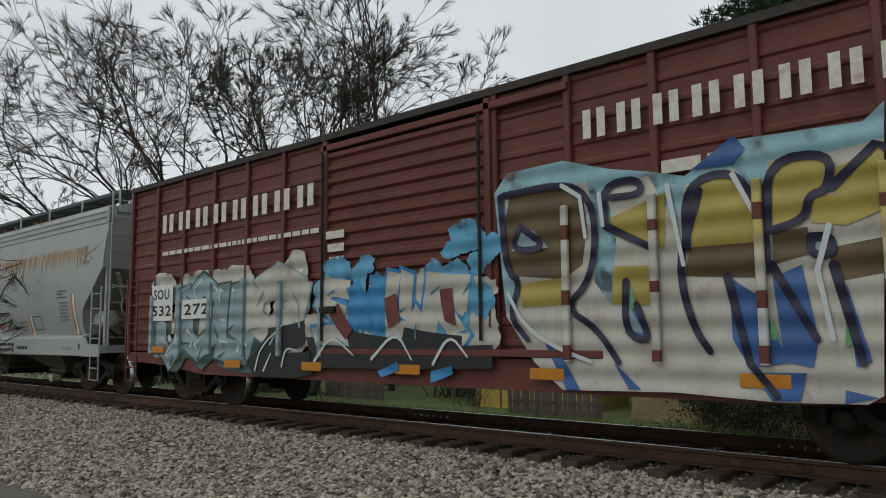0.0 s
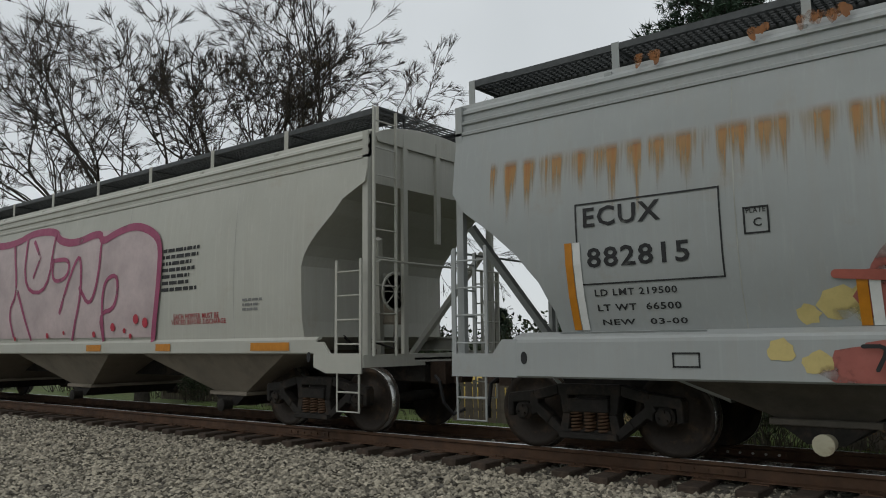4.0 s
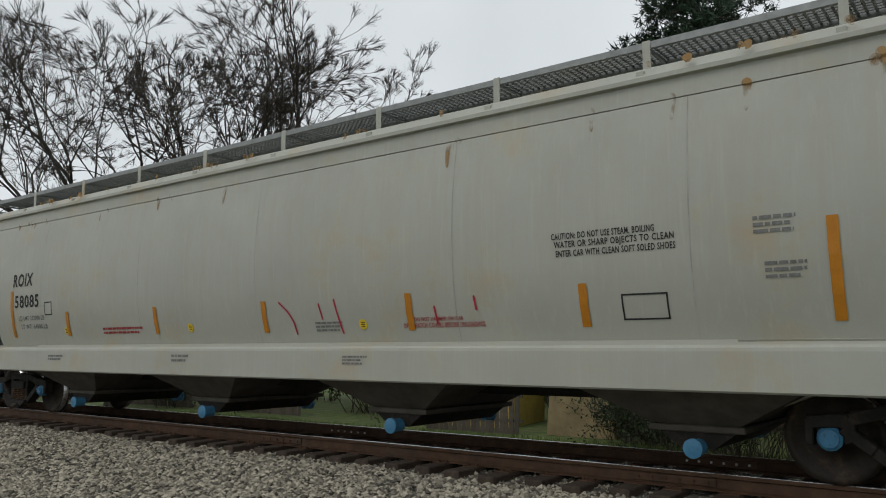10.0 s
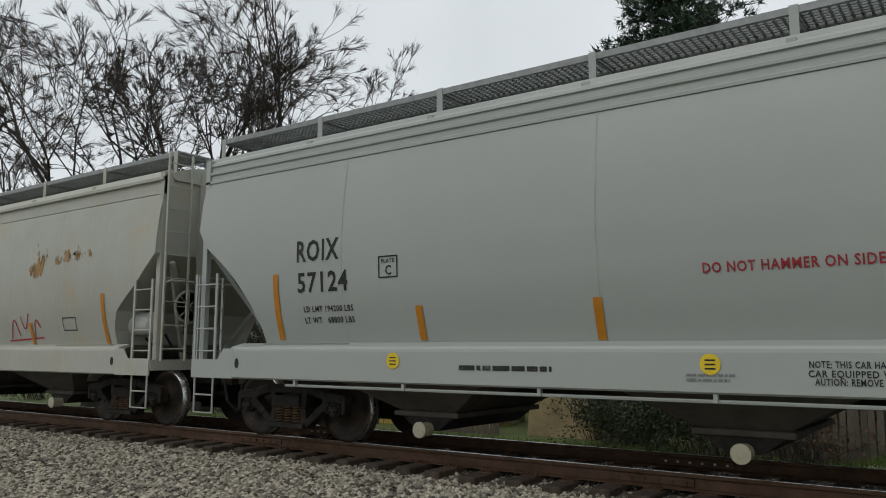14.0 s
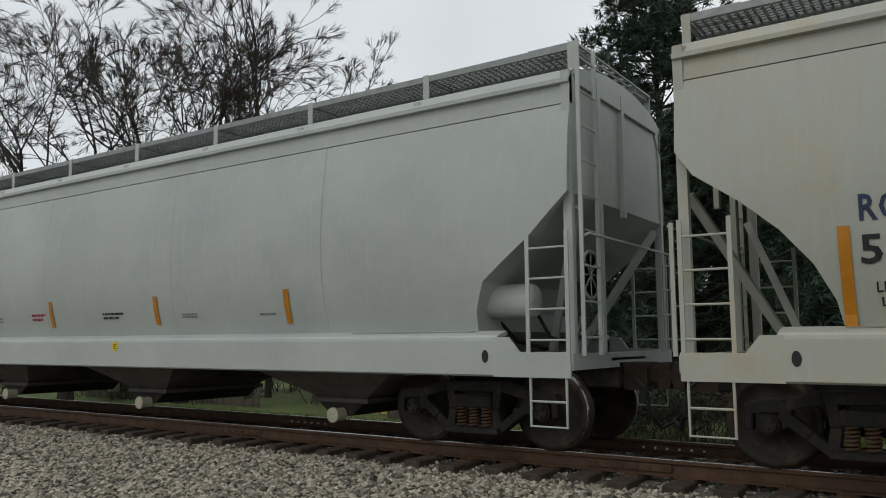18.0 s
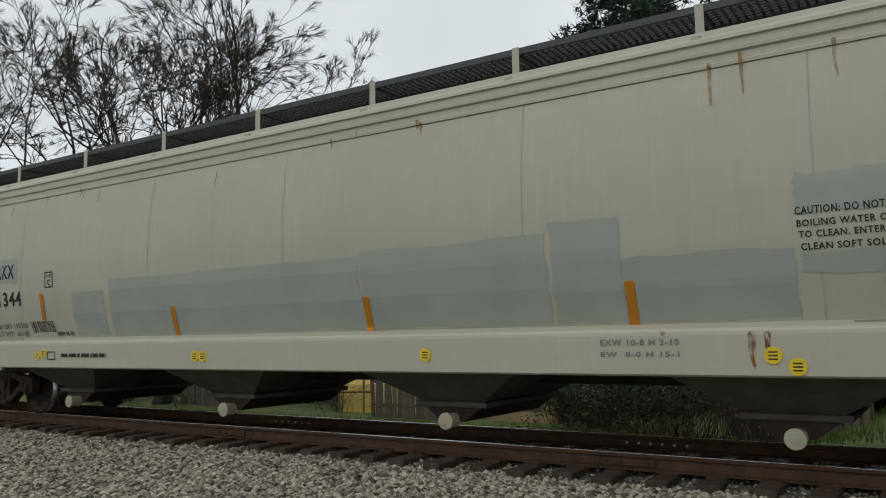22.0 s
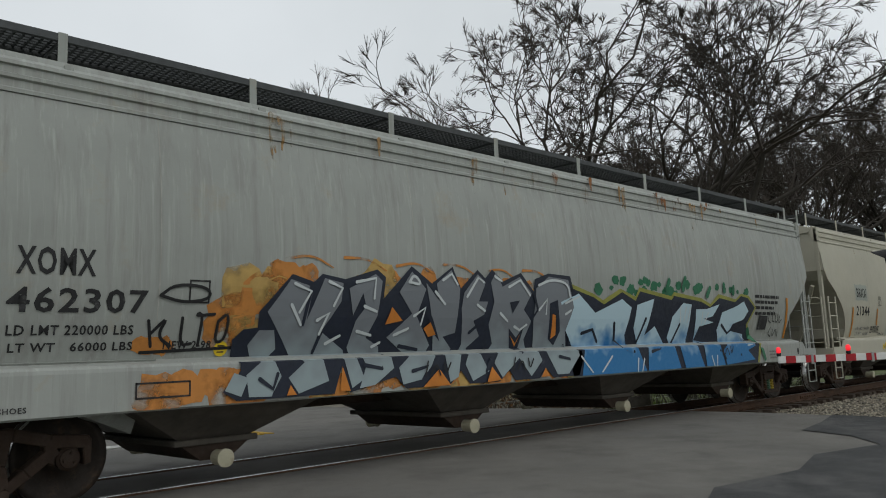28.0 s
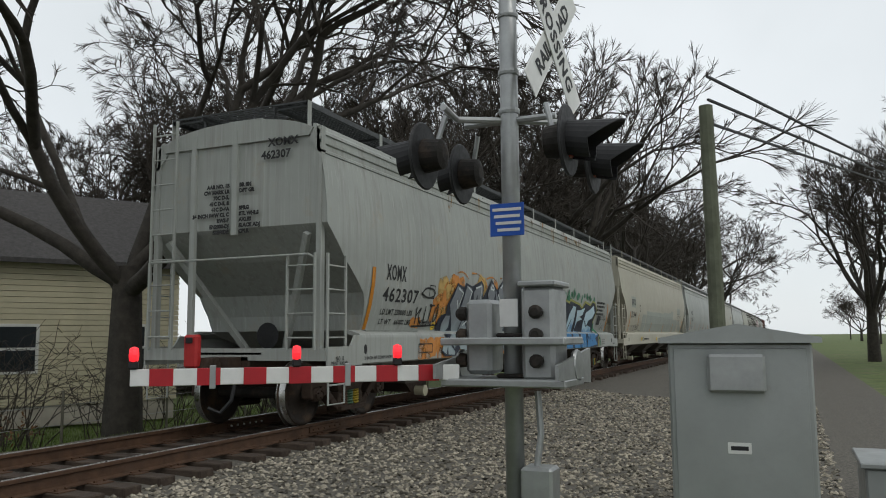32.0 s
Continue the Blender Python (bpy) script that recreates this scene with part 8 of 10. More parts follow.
def piece(car, x0, x1, z0, z1, picks, fat, fill, edge, lite, shadow=None, seed=1, slant=0.12, gap=0.92, extra=0.0, rim=0.06, fills=None, soft=False):
    """A row of fat outlined letters: drop shadow, dark edge, fill, highlights and inner slits."""
    r = random.Random(seed)
    n = len(picks)
    w = (x1 - x0) / n
    for i, g in enumerate(picks):
        lift = r.uniform(-0.05, 0.08) * (z1 - z0)
        lines = []
        for ln in GLYPHS[g]:
            lines.append([(x0 + w * i + w * (0.5 + (px - 0.5) * gap) + slant * (pz - 0.5) * w + r.uniform(-0.05, 0.05) * w, z0 + lift + (z1 - z0) * (pz + r.uniform(-0.04, 0.04))) for px, pz in ln])
        ink = fills[i % len(fills)] if fills else fill
        sd = seed * 100 + i
        if soft:
            strokes(car, "graffiti_outline", lines, fat + rim, edge, 0.013 + extra, stuff=True)
            strokes(car, "graffiti_fill", lines, fat, ink, 0.020 + extra, stuff=True)
        else:
            if shadow:
                blocks(car, "graffiti_shadow", lines, fat, shadow, 0.006 + extra, sd, rim * 0.9, "", (fat * 0.75, -fat * 0.55))
            blocks(car, "graffiti_outline", lines, fat, edge, 0.013 + extra, sd, rim)
            blocks(car, "graffiti_fill", lines, fat, ink, 0.020 + extra, sd)
        marks, slits = [], []
        for ln in lines:
            for k, ((xa, za), (xb, zb)) in enumerate(zip(ln, ln[1:])):
                d = Vector((xb - xa, zb - za))
                d.normalize()
                nn = Vector((-d.y, d.x))
                if nn.y < 0 or (abs(nn.y) < 0.2 and nn.x > 0):
                    nn = -nn
                ax, az = xa - d.x * fat * 0.25 + nn.x * fat * 0.62, za - d.y * fat * 0.25 + nn.y * fat * 0.62
                ln_ = r.uniform(0.9, 2.0) * fat
                if lite and r.random() < 0.85:
                    marks.append([(ax, az), (ax + d.x * ln_, az + d.y * ln_)])
                    marks.append([(ax + d.x * fat * 0.1, az + d.y * fat * 0.1), (ax + d.x * fat * 0.2 - nn.x * fat * 0.55, az + d.y * fat * 0.2 - nn.y * fat * 0.55)])
                    if r.random() < 0.5:
                        mx_, mz_ = (xa + xb) / 2, (za + zb) / 2
                        marks.append([(mx_ - nn.x * fat * 0.45, mz_ - nn.y * fat * 0.45), (mx_ + nn.x * fat * 0.45, mz_ + nn.y * fat * 0.45)])
                if k > 0:
                    slits.append([(xa - d.x * fat * 0.2 - nn.x * fat * 0.9, za - d.y * fat * 0.2 - nn.y * fat * 0.9), (xa + d.x * fat * 0.9 - nn.x * fat * 0.2, za + d.y * fat * 0.9 - nn.y * fat * 0.2)])
                elif r.random() < 0.6:
                    slits.append([(xb + nn.x * fat * 0.9, zb + nn.y * fat * 0.9), (xb + nn.x * fat * 0.1 - d.x * fat * 0.5, zb + nn.y * fat * 0.1 - d.y * fat * 0.5)])
        if marks:
            strokes(car, "graffiti_highlight", marks, max(0.014, fat * 0.13), lite, 0.028 + extra, 0.35, stuff=True)
        if slits:
            strokes(car, "graffiti_line", slits, max(0.014, fat * 0.11), edge, 0.032 + extra, 0.3, stuff=True)


def cut_out(car, name, outlines, material, off):
    """Flat sprayed shapes from (x, z) outlines, sliced so that they follow the car's side."""
    for k, pts in enumerate(outlines):
        bm = B()
        face = bm.faces.new([bm.verts.new((x, 0, z)) for x, z in pts])
        face.normal_update()
        bmesh.ops.triangulate(bm, faces=[face])
        if car != BOXC:
            for z in (1.1, 1.295, 1.30, 1.335, 1.37, 1.5, 1.65, 1.8, 2.0, 2.2, 2.4, 2.6, 2.85, 3.1):
                bmesh.ops.bisect_plane(bm, geom=bm.verts[:] + bm.edges[:] + bm.faces[:], plane_co=(0, 0, z), plane_no=(0, 0, 1))
        for v in bm.verts:
            v.co.y = -skin_y(car, v.co.z) - off - 0.0004 * (k % 6)
        part(name, bm, material, car)


def line_art(car, name, lines, w, material, off):
    """Each sprayed line as a part of its own."""
    for k, pts in enumerate(lines):
        strokes(car, name, [pts], w, material, off + 0.0004 * (k % 6), 0.8, "", len(pts) > 3)


def two_tone(name, low, high, z0, z1):
    """Sprayed fill that fades from one colour to another up the side of the car."""
    m = mat(name, low, 0.55, var=0.1, bump=0)
    n, l = m.node_tree.nodes, m.node_tree.links
    b = n["Principled BSDF"]
    co, sp, no, ad, mr, mx = (n.new(k) for k in ("ShaderNodeTexCoord", "ShaderNodeSeparateXYZ", "ShaderNodeTexNoise", "ShaderNodeMath", "ShaderNodeMapRange", "ShaderNodeMix"))
    no.inputs["Scale"].default_value = 3.0
    ad.operation = "ADD"
    mr.inputs[1].default_value, mr.inputs[2].default_value = z0 + 0.5, z1 + 0.5
    mx.data_type = "RGBA"
    mx.inputs[6].default_value, mx.inputs[7].default_value = (*low, 1), (*high, 1)
    l.new(co.outputs["Object"], sp.inputs[0])
    l.new(co.outputs["Object"], no.inputs["Vector"])
    l.new(sp.outputs[2], ad.inputs[0])
    l.new(no.outputs["Fac"], ad.inputs[1])
    l.new(ad.outputs[0], mr.inputs[0])
    l.new(mr.outputs[0], mx.inputs[0])
    l.new(mx.outputs[2], b.inputs["Base Color"])
    return m


G_GREY = two_tone("sprayed_grey", (0.27, 0.33, 0.34), (0.17, 0.185, 0.20), 1.1, 1.7)
G_NAVY = mat("sprayed_navy", (0.018, 0.025, 0.045), 0.55, var=0.2, bump=0)
G_WHITE = mat("sprayed_white", (0.58, 0.62, 0.64), 0.55, var=0.1, bump=0)
G_BLUE = two_tone("sprayed_blue", (0.025, 0.16, 0.36), (0.42, 0.56, 0.62), 1.25, 1.65)
G_GREEN = mat("sprayed_green", (0.03, 0.17, 0.09), 0.55, var=0.2, bump=0)
G_OLIVE = mat("sprayed_olive", (0.30, 0.30, 0.07), 0.55, var=0.2, bump=0)
G_PINK = spray("sprayed_pink", (0.33, 0.07, 0.15), 1.1, 3)
G_PALEPINK = mat("sprayed_pale_pink", (0.50, 0.41, 0.42), 0.55, var=0.22, scale=1.3, bump=0)
G_SLATE = mat("sprayed_slate", (0.19, 0.205, 0.215), 0.55, var=0.12, bump=0)
G_SALMON = spray("sprayed_salmon", (0.36, 0.12, 0.10), 0.9, 3)
G_BUTTER = spray("sprayed_butter", (0.55, 0.45, 0.20), 0.9, 3)
G_ORANGE = spray("sprayed_orange", (0.55, 0.24, 0.06), 0.75, 2.5)
G_AMBER = spray("sprayed_amber", (0.50, 0.34, 0.12), 0.6, 2.0)
G_SKY = spray("sprayed_sky_blue", (0.12, 0.36, 0.55), 0.95, 2.5)
G_GOLD = two_tone("sprayed_gold", (0.44, 0.44, 0.44), (0.42, 0.34, 0.10), 1.7, 2.3)
G_CHALK = mat("sprayed_chalk", (0.50, 0.485, 0.44), 0.6, var=0.18, scale=1.6, bump=0, dirt=(0.20, 0.12, 0.085), dirt_amt=0.22, dirt_scale=2.2, streak=0.4, streak_rgb=(0.33, 0.29, 0.24))
G_NAVYBLUE = mat("sprayed_navy_blue", (0.02, 0.055, 0.095), 0.55, var=0.2, bump=0)
G_POWDER = mat("sprayed_powder_blue", (0.27, 0.36, 0.39), 0.55, var=0.25, scale=2, bump=0)
G_PINEDARK = mat("sprayed_dark_pine", (0.07, 0.11, 0.105), 0.55, var=0.3, scale=2, bump=0)
G_SKYDEEP = mat("sprayed_azure", (0.05, 0.25, 0.50), 0.55, var=0.2, bump=0)
G_SKYPALE = spray("sprayed_pale_azure", (0.27, 0.45, 0.52), 0.9, 2.5)
G_RUSTRED = mat("faded_red_paint", (0.17, 0.05, 0.04), 0.6, var=0.3, bump=0)
G_MIDBLUE = mat("sprayed_mid_blue", (0.05, 0.13, 0.34), 0.55, var=0.25, scale=2, bump=0)
G_INDIGO = mat("sprayed_indigo", (0.02, 0.02, 0.055), 0.55, var=0.2, bump=0)
G_LEAF = mat("sprayed_leaf_green", (0.16, 0.36, 0.20), 0.55, var=0.2, bump=0)
G_UMBERFLAT = mat("sprayed_dark_umber", (0.13, 0.085, 0.04), 0.55, var=0.35, scale=2, bump=0)
G_GOLDFLAT = mat("sprayed_dull_gold", (0.40, 0.32, 0.085), 0.55, var=0.25, scale=2, bump=0)
G_TEALPALE = mat("sprayed_pale_teal", (0.12, 0.36, 0.42), 0.55, var=0.3, scale=3, bump=0)
G_SALMONFLAT = mat("sprayed_red_salmon", (0.42, 0.13, 0.10), 0.55, var=0.3, scale=3, bump=0)
G_ORANGEFLAT = mat("sprayed_flat_orange", (0.58, 0.22, 0.035), 0.55, var=0.3, scale=3, bump=0)
G_TAG = mat("tag_black", (0.02, 0.02, 0.022), 0.5, var=0.2, bump=0)
G_TAGBLUE = mat("tag_blue", (0.02, 0.07, 0.25), 0.5, var=0.2, bump=0)
G_TAGRED = mat("tag_red", (0.45, 0.03, 0.06), 0.5, var=0.2, bump=0)
G_TAGMINT = mat("tag_mint", (0.12, 0.36, 0.25), 0.5, var=0.2, bump=0)

def ribbed(m):
    """Carries the corrugation of the sheet through the paint laid on it."""
    n, l = m.node_tree.nodes, m.node_tree.links
    co, wv, bp = n.new("ShaderNodeTexCoord"), n.new("ShaderNodeTexWave"), n.new("ShaderNodeBump")
    wv.bands_direction = "Z"
    wv.inputs["Scale"].default_value = 1.2
    bp.inputs["Strength"].default_value, bp.inputs["Distance"].default_value = 0.8, 0.03
    l.new(co.outputs["Object"], wv.inputs["Vector"])
    l.new(wv.outputs["Fac"], bp.inputs["Height"])
    l.new(bp.outputs["Normal"], n["Principled BSDF"].inputs["Normal"])


for m in (G_CHALK, G_UMBERFLAT, G_GOLDFLAT, G_POWDER, G_SKYDEEP, G_SKY, G_GOLD, G_MIDBLUE, G_SKYPALE, G_INDIGO, G_PINEDARK):
    ribbed(m)

# last car: grey piece on an orange haze, then a blue one with green tufts
cloud(XOM, "graffiti_haze", 3.9, 10.1, 0.95, 2.3, G_AMBER, 1, 0.0035, 60, 0.32)
cloud(XOM, "graffiti_haze", 3.3, 4.5, 0.95, 1.5, G_ORANGE, 2, 0.004, 13, 0.24)
cloud(XOM, "graffiti_haze", 4.1, 5.0, 1.5, 2.25, G_ORANGE, 7, 0.0042, 18, 0.26)
cloud(XOM, "graffiti_haze", 4.6, 10.0, 0.95, 1.15, G_ORANGE, 8, 0.0041, 40, 0.2)
cloud(XOM, "graffiti_haze", 4.6, 10.2, 2.05, 2.35, G_ORANGE, 3, 0.004, 26, 0.16)
strokes(XOM, "graffiti_border", [[(4.55 + k * 0.82, 2.45 + 0.06 * (k % 2)), (4.9 + k * 0.82, 2.52), (5.2 + k * 0.82, 2.38)] for k in range(6)], 0.02, G_ORANGE, 0.0095, 0.4, stuff=True)
cloud(XOM, "graffiti_haze", 10.6, 16.6, 2.25, 2.5, G_GREEN, 5, 0.004, 36, 0.12)
for x, z in ((6.9, 1.05), (8.6, 1.05), (14.9, 1.1)):
    strokes(XOM, "graffiti_signature", [[(x, z), (x + 0.05, z + 0.18)], [(x + 0.1, z + 0.02), (x + 0.2, z + 0.16), (x + 0.26, z)], [(x + 0.34, z + 0.16), (x + 0.36, z), (x + 0.45, z + 0.15)]], 0.012, G_TAG, 0.05, stuff=True)
strokes(XOM, "graffiti_tag", [[(3.35, 1.75), (3.4, 1.5)], [(3.38, 1.62), (3.55, 1.8), (3.45, 1.6), (3.6, 1.5)], [(3.7, 1.78), (3.7, 1.5), (3.82, 1.52)], [(3.9, 1.5), (3.92, 1.85), (3.82, 1.8), (4.05, 1.82)],
                              [(4.1, 1.75), (4.08, 1.52), (4.2, 1.55), (4.22, 1.85), (4.1, 1.75)], [(3.3, 1.44), (4.3, 1.47)], [(3.45, 2.0), (3.6, 2.12), (3.95, 2.1), (4.0, 1.98), (3.7, 1.93), (3.45, 2.0)]], 0.016, G_TAG, 0.009, stuff=True)
strokes(XOM, "graffiti_tag", [[(17.5, 2.0), (17.4, 1.8), (17.55, 1.75)], [(17.65, 2.0), (17.62, 1.78), (17.72, 1.78)], [(17.8, 1.95), (17.78, 1.75), (17.92, 1.78), (17.9, 1.95)], [(18.0, 1.9), (17.98, 1.72), (18.1, 1.82)],
                              [(17.6, 1.65), (17.5, 1.5), (17.65, 1.45)], [(17.72, 1.6), (17.75, 1.42), (17.85, 1.6)], [(17.9, 1.6), (18.0, 1.45)]], 0.013, G_TAG, 0.009, stuff=True)

# light grey car: slate letters with plum edge and bright accents
cloud(ECUX, "graffiti_haze", 4.4, 6.2, 0.95, 2.0, G_SALMON, 11, 0.004, 26, 0.28)
cloud(ECUX, "graffiti_haze", 3.8, 6.0, 1.0, 1.6, G_BUTTER, 12, 0.0045, 14, 0.2)
text(ECUX, "WHEN LIFE", 14.02, 1.09, 0.58, 0.10, G_TAG, 0.012)
text(ECUX, "GETS YOU DOWN", 14.16, 0.94, 0.85, 0.10, G_TAG, 0.012)
cloud(ECUX, "graffiti_haze", 11.4, 13.6, 1.2, 2.1, G_BUTTER, 14, 0.004, 26, 0.28)
cloud(ECUX, "graffiti_haze", 11.2, 13.8, 0.95, 1.5, G_SALMON, 15, 0.0045, 24, 0.22)
strokes(ECUX, "graffiti_tag", [[(4.6, 1.0), (4.7, 1.2), (4.5, 1.2)], [(4.8, 1.0), (4.9, 1.18)], [(5.1, 1.2), (5.05, 1.02), (5.25, 1.05)], [(5.3, 1.0), (5.35, 1.2), (5.5, 1.0)]], 0.018, G_TAG, 0.05, stuff=True)
strokes(ECUX, "graffiti_tag", [[(19.12, 3.28), (19.2, 3.32), (19.2, 3.2), (19.1, 3.08), (19.24, 3.12), (19.2, 2.98), (19.1, 2.95)], [(19.35, 3.1), (19.3, 2.98)], [(19.3, 2.93), (19.5, 3.14), (19.45, 3.2), (19.4, 3.1), (19.54, 3.16), (19.56, 3.26), (19.58, 3.14), (19.66, 3.28), (19.67, 3.18), (19.75, 3.32), (19.74, 3.22), (19.86, 3.36), (19.8, 3.24), (19.95, 3.3), (20.05, 3.4)],
                               [(19.36, 3.34), (19.5, 3.4)], [(19.4, 2.95), (19.55, 3.1), (19.54, 2.82)], [(19.6, 2.98), (19.66, 3.06), (19.62, 2.94), (19.6, 3.0)], [(19.68, 3.16), (19.74, 3.02), (19.85, 3.1), (19.76, 3.04)]], 0.006, G_TAG, 0.009, stuff=True)

# off-white car: pale letters with a broad pink edge and red drops
for i, (x, z, s) in enumerate(((10.2, 1.5, 0.06), (10.9, 1.62, 0.08), (11.3, 1.55, 0.05), (11.7, 1.75, 0.09), (12.0, 1.68, 0.09), (11.5, 1.45, 0.05), (8.3, 1.5, 0.06), (6.8, 1.45, 0.05), (4.6, 1.45, 0.05), (9.0, 1.55, 0.04))):
    blot(SHQA, x + 0.45, z, s, G_TAGRED)

# cream car: thin scrawled tags
strokes(ROIB, "graffiti_tag", [[(4.1, 1.9), (4.05, 1.45)], [(4.1, 1.9), (4.5, 1.7), (5.3, 1.4)], [(4.0, 1.42), (4.6, 1.7), (4.95, 2.1)], [(4.5, 1.95), (4.7, 1.55)], [(4.85, 1.95), (5.15, 1.98), (4.85, 1.8), (5.1, 1.45)],
                                   [(5.3, 1.75), (5.55, 2.0), (5.5, 1.5), (5.75, 1.45)], [(5.8, 1.95), (6.15, 1.85), (5.95, 1.7), (6.3, 1.6), (6.25, 1.42), (5.9, 1.5)], [(6.6, 1.95), (6.5, 1.75), (6.7, 1.55), (6.45, 1.48), (6.9, 1.5)],
                                   [(7.1, 1.98), (7.0, 1.75), (7.35, 1.8), (7.2, 1.5), (7.5, 1.45)], [(7.6, 1.95), (7.55, 1.75), (7.9, 1.78), (8.05, 1.45), (8.15, 1.95)]], 0.022, G_TAG, 0.009)
for x, z in ((6.35, 1.9), (6.4, 1.75), (6.75, 2.1), (6.95, 2.18), (7.15, 2.08), (7.4, 1.62), (7.45, 1.52), (7.6, 1.5)):
    blot(ROIB, x, z, 0.035, G_TAG)
strokes(ROIB, "graffiti_tag", [[(14.6, 1.5), (14.8, 1.95), (14.95, 1.55)], [(15.05, 1.9), (15.2, 1.6), (15.35, 1.95)], [(15.5, 1.5), (15.6, 1.9), (15.75, 1.7)], [(14.5, 1.45), (15.8, 1.5)]], 0.014, G_TAGRED, 0.0095)
strokes(ROIB, "graffiti_tag", [[(3.3, 1.8), (3.25, 1.5), (3.5, 1.42), (3.75, 1.6), (3.6, 1.8), (3.45, 1.65), (3.7, 1.45), (3.9, 1.55)]], 0.014, G_TAGRED, 0.0095)
strokes(ROIB, "graffiti_tag", [[(2.95, 1.95), (3.1, 1.8), (2.9, 1.7), (3.3, 1.65), (3.5, 1.85)], [(3.0, 1.6), (3.4, 1.95)]], 0.012, G_TAGMINT, 0.0092)
strokes(ROIB, "graffiti_tag", [[(8.6, 1.6), (8.4, 1.55), (8.55, 1.45), (8.4, 1.38)], [(8.65, 1.6), (8.72, 1.4), (8.8, 1.58), (8.88, 1.4), (8.95, 1.6)], [(9.0, 1.4), (9.1, 1.62), (9.15, 1.4)], [(9.35, 1.6), (9.2, 1.5), (9.38, 1.45), (9.35, 1.38)]], 0.016, G_TAG, 0.009)
strokes(ROIB, "graffiti_tag", [[(9.3, 2.0), (9.6, 1.95), (9.4, 1.85), (9.65, 1.7), (9.4, 1.45)], [(9.3, 1.75), (9.75, 1.65)]], 0.03, G_TAGBLUE, 0.0095)
strokes(ROIB, "graffiti_tag", [[(10.4, 1.45), (11.3, 1.45), (10.9, 1.95), (10.5, 1.5), (11.2, 1.55), (10.85, 1.85)]], 0.07, G_TAGBLUE, 0.0095)
strokes(ROIA, "graffiti_tag", [[(10.2, 1.95), (10.45, 1.75), (10.5, 1.5)], [(11.0, 1.9), (11.05, 1.7)], [(11.3, 1.95), (11.4, 1.5)], [(13.6, 1.9), (13.62, 1.75)], [(13.0, 1.8), (13.02, 1.6)]], 0.014, G_TAGRED, 0.009)

# boxcar: block marks in place of the company name, number panels, sprayed letters
for x0, x1, z, h in ((1.35, 6.4, 3.34, 0.36), (11.2, 14.75, 3.5, 0.34)):
    n = 8
    for i in range(n):
        xa = x0 + (x1 - x0) * i / n
        ww = (x1 - x0) / n
        sheet(BOXC, "name_block", xa + ww * 0.12, xa + ww * 0.36, z, z + h, M_INKWHITE, 0.03, 1, 1)
        sheet(BOXC, "name_block", xa + ww * 0.54, xa + ww * 0.78, z, z + h, M_INKWHITE, 0.03, 1, 1)
bars(BOXC, 1.4, 6.4, 2.86, 3.0, 1, M_INKWHITE)
bars(BOXC, 12.2, 14.4, 2.9, 3.16, 1, M_INKWHITE)
cloud(BOXC, "graffiti_haze", 1.2, 5.9, 0.95, 2.4, G_CHALK, 31, 0.004, 60, 0.36)
cloud(BOXC, "graffiti_haze", 1.2, 4.6, 0.9, 2.3, G_POWDER, 30, 0.006, 30, 0.3)
piece(BOXC, 1.3, 4.6, 0.98, 2.15, [7, 5, 1], 0.19, G_POWDER, G_PINEDARK, G_WHITE, G_PINEDARK, 32, extra=0.004, rim=0.045)
piece(BOXC, 4.5, 6.1, 1.35, 2.15, [5], 0.24, G_CHALK, G_POWDER, None, None, 42, extra=0.006, rim=0.03)
blocks(BOXC, "graffiti_fill", [[(4.7, 0.75), (5.2, 1.2), (6.1, 1.35)], [(5.0, 0.8), (6.1, 0.85)]], 0.19, G_TAG, 0.034, 52)
strokes(BOXC, "graffiti_highlight", [[(4.75, 0.72), (4.9, 1.1), (5.5, 1.45)], [(5.5, 0.8), (5.6, 1.1), (5.9, 1.05)], [(5.0, 0.72), (5.2, 1.0)]], 0.022, G_WHITE, 0.05, 0.5, stuff=True)
for x0, x1, z0, z1 in ((1.12, 1.95, 1.6, 2.3), (2.3, 3.35, 1.62, 1.98)):
    sheet(BOXC, "number_panel", x0, x1, z0, z1, M_WHITETAPE, 0.054, 1, 2)
text(BOXC, "SOU", 1.2, 2.02, 0.62, 0.2, M_INK, 0.058)
text(BOXC, "532", 1.16, 1.7, 0.74, 0.2, M_INK, 0.058)
text(BOXC, "272", 2.4, 1.7, 0.86, 0.2, M_INK, 0.058)
cloud(BOXC, "graffiti_haze", 6.3, 9.9, 1.2, 2.05, G_CHALK, 33, 0.055, 60, 0.26)
cloud(BOXC, "graffiti_haze", 6.4, 7.6, 1.9, 2.3, G_SKY, 34, 0.067, 12, 0.2)
cloud(BOXC, "graffiti_haze", 8.9, 9.9, 1.3, 2.75, G_SKY, 44, 0.067, 24, 0.24)
piece(BOXC, 6.4, 9.5, 1.2, 2.0, [4, 2, 1, 3], 0.14, G_CHALK, G_SKYDEEP, None, None, 35, extra=0.05, rim=0.05, fills=[G_CHALK, G_SKYDEEP, G_CHALK, G_CHALK])
blocks(BOXC, "graffiti_fill", [[(6.3, 1.15), (7.2, 1.2), (8.2, 1.1)], [(6.4, 0.95), (9.8, 1.0)], [(8.4, 1.25), (9.3, 1.15)]], 0.13, G_TAG, 0.072, 55)
blocks(BOXC, "graffiti_fill", [[(6.9, 1.62), (7.15, 1.35)], [(8.1, 1.75), (8.15, 1.5)], [(9.15, 1.8), (9.2, 1.5)]], 0.11, G_RUSTRED, 0.088, 56)
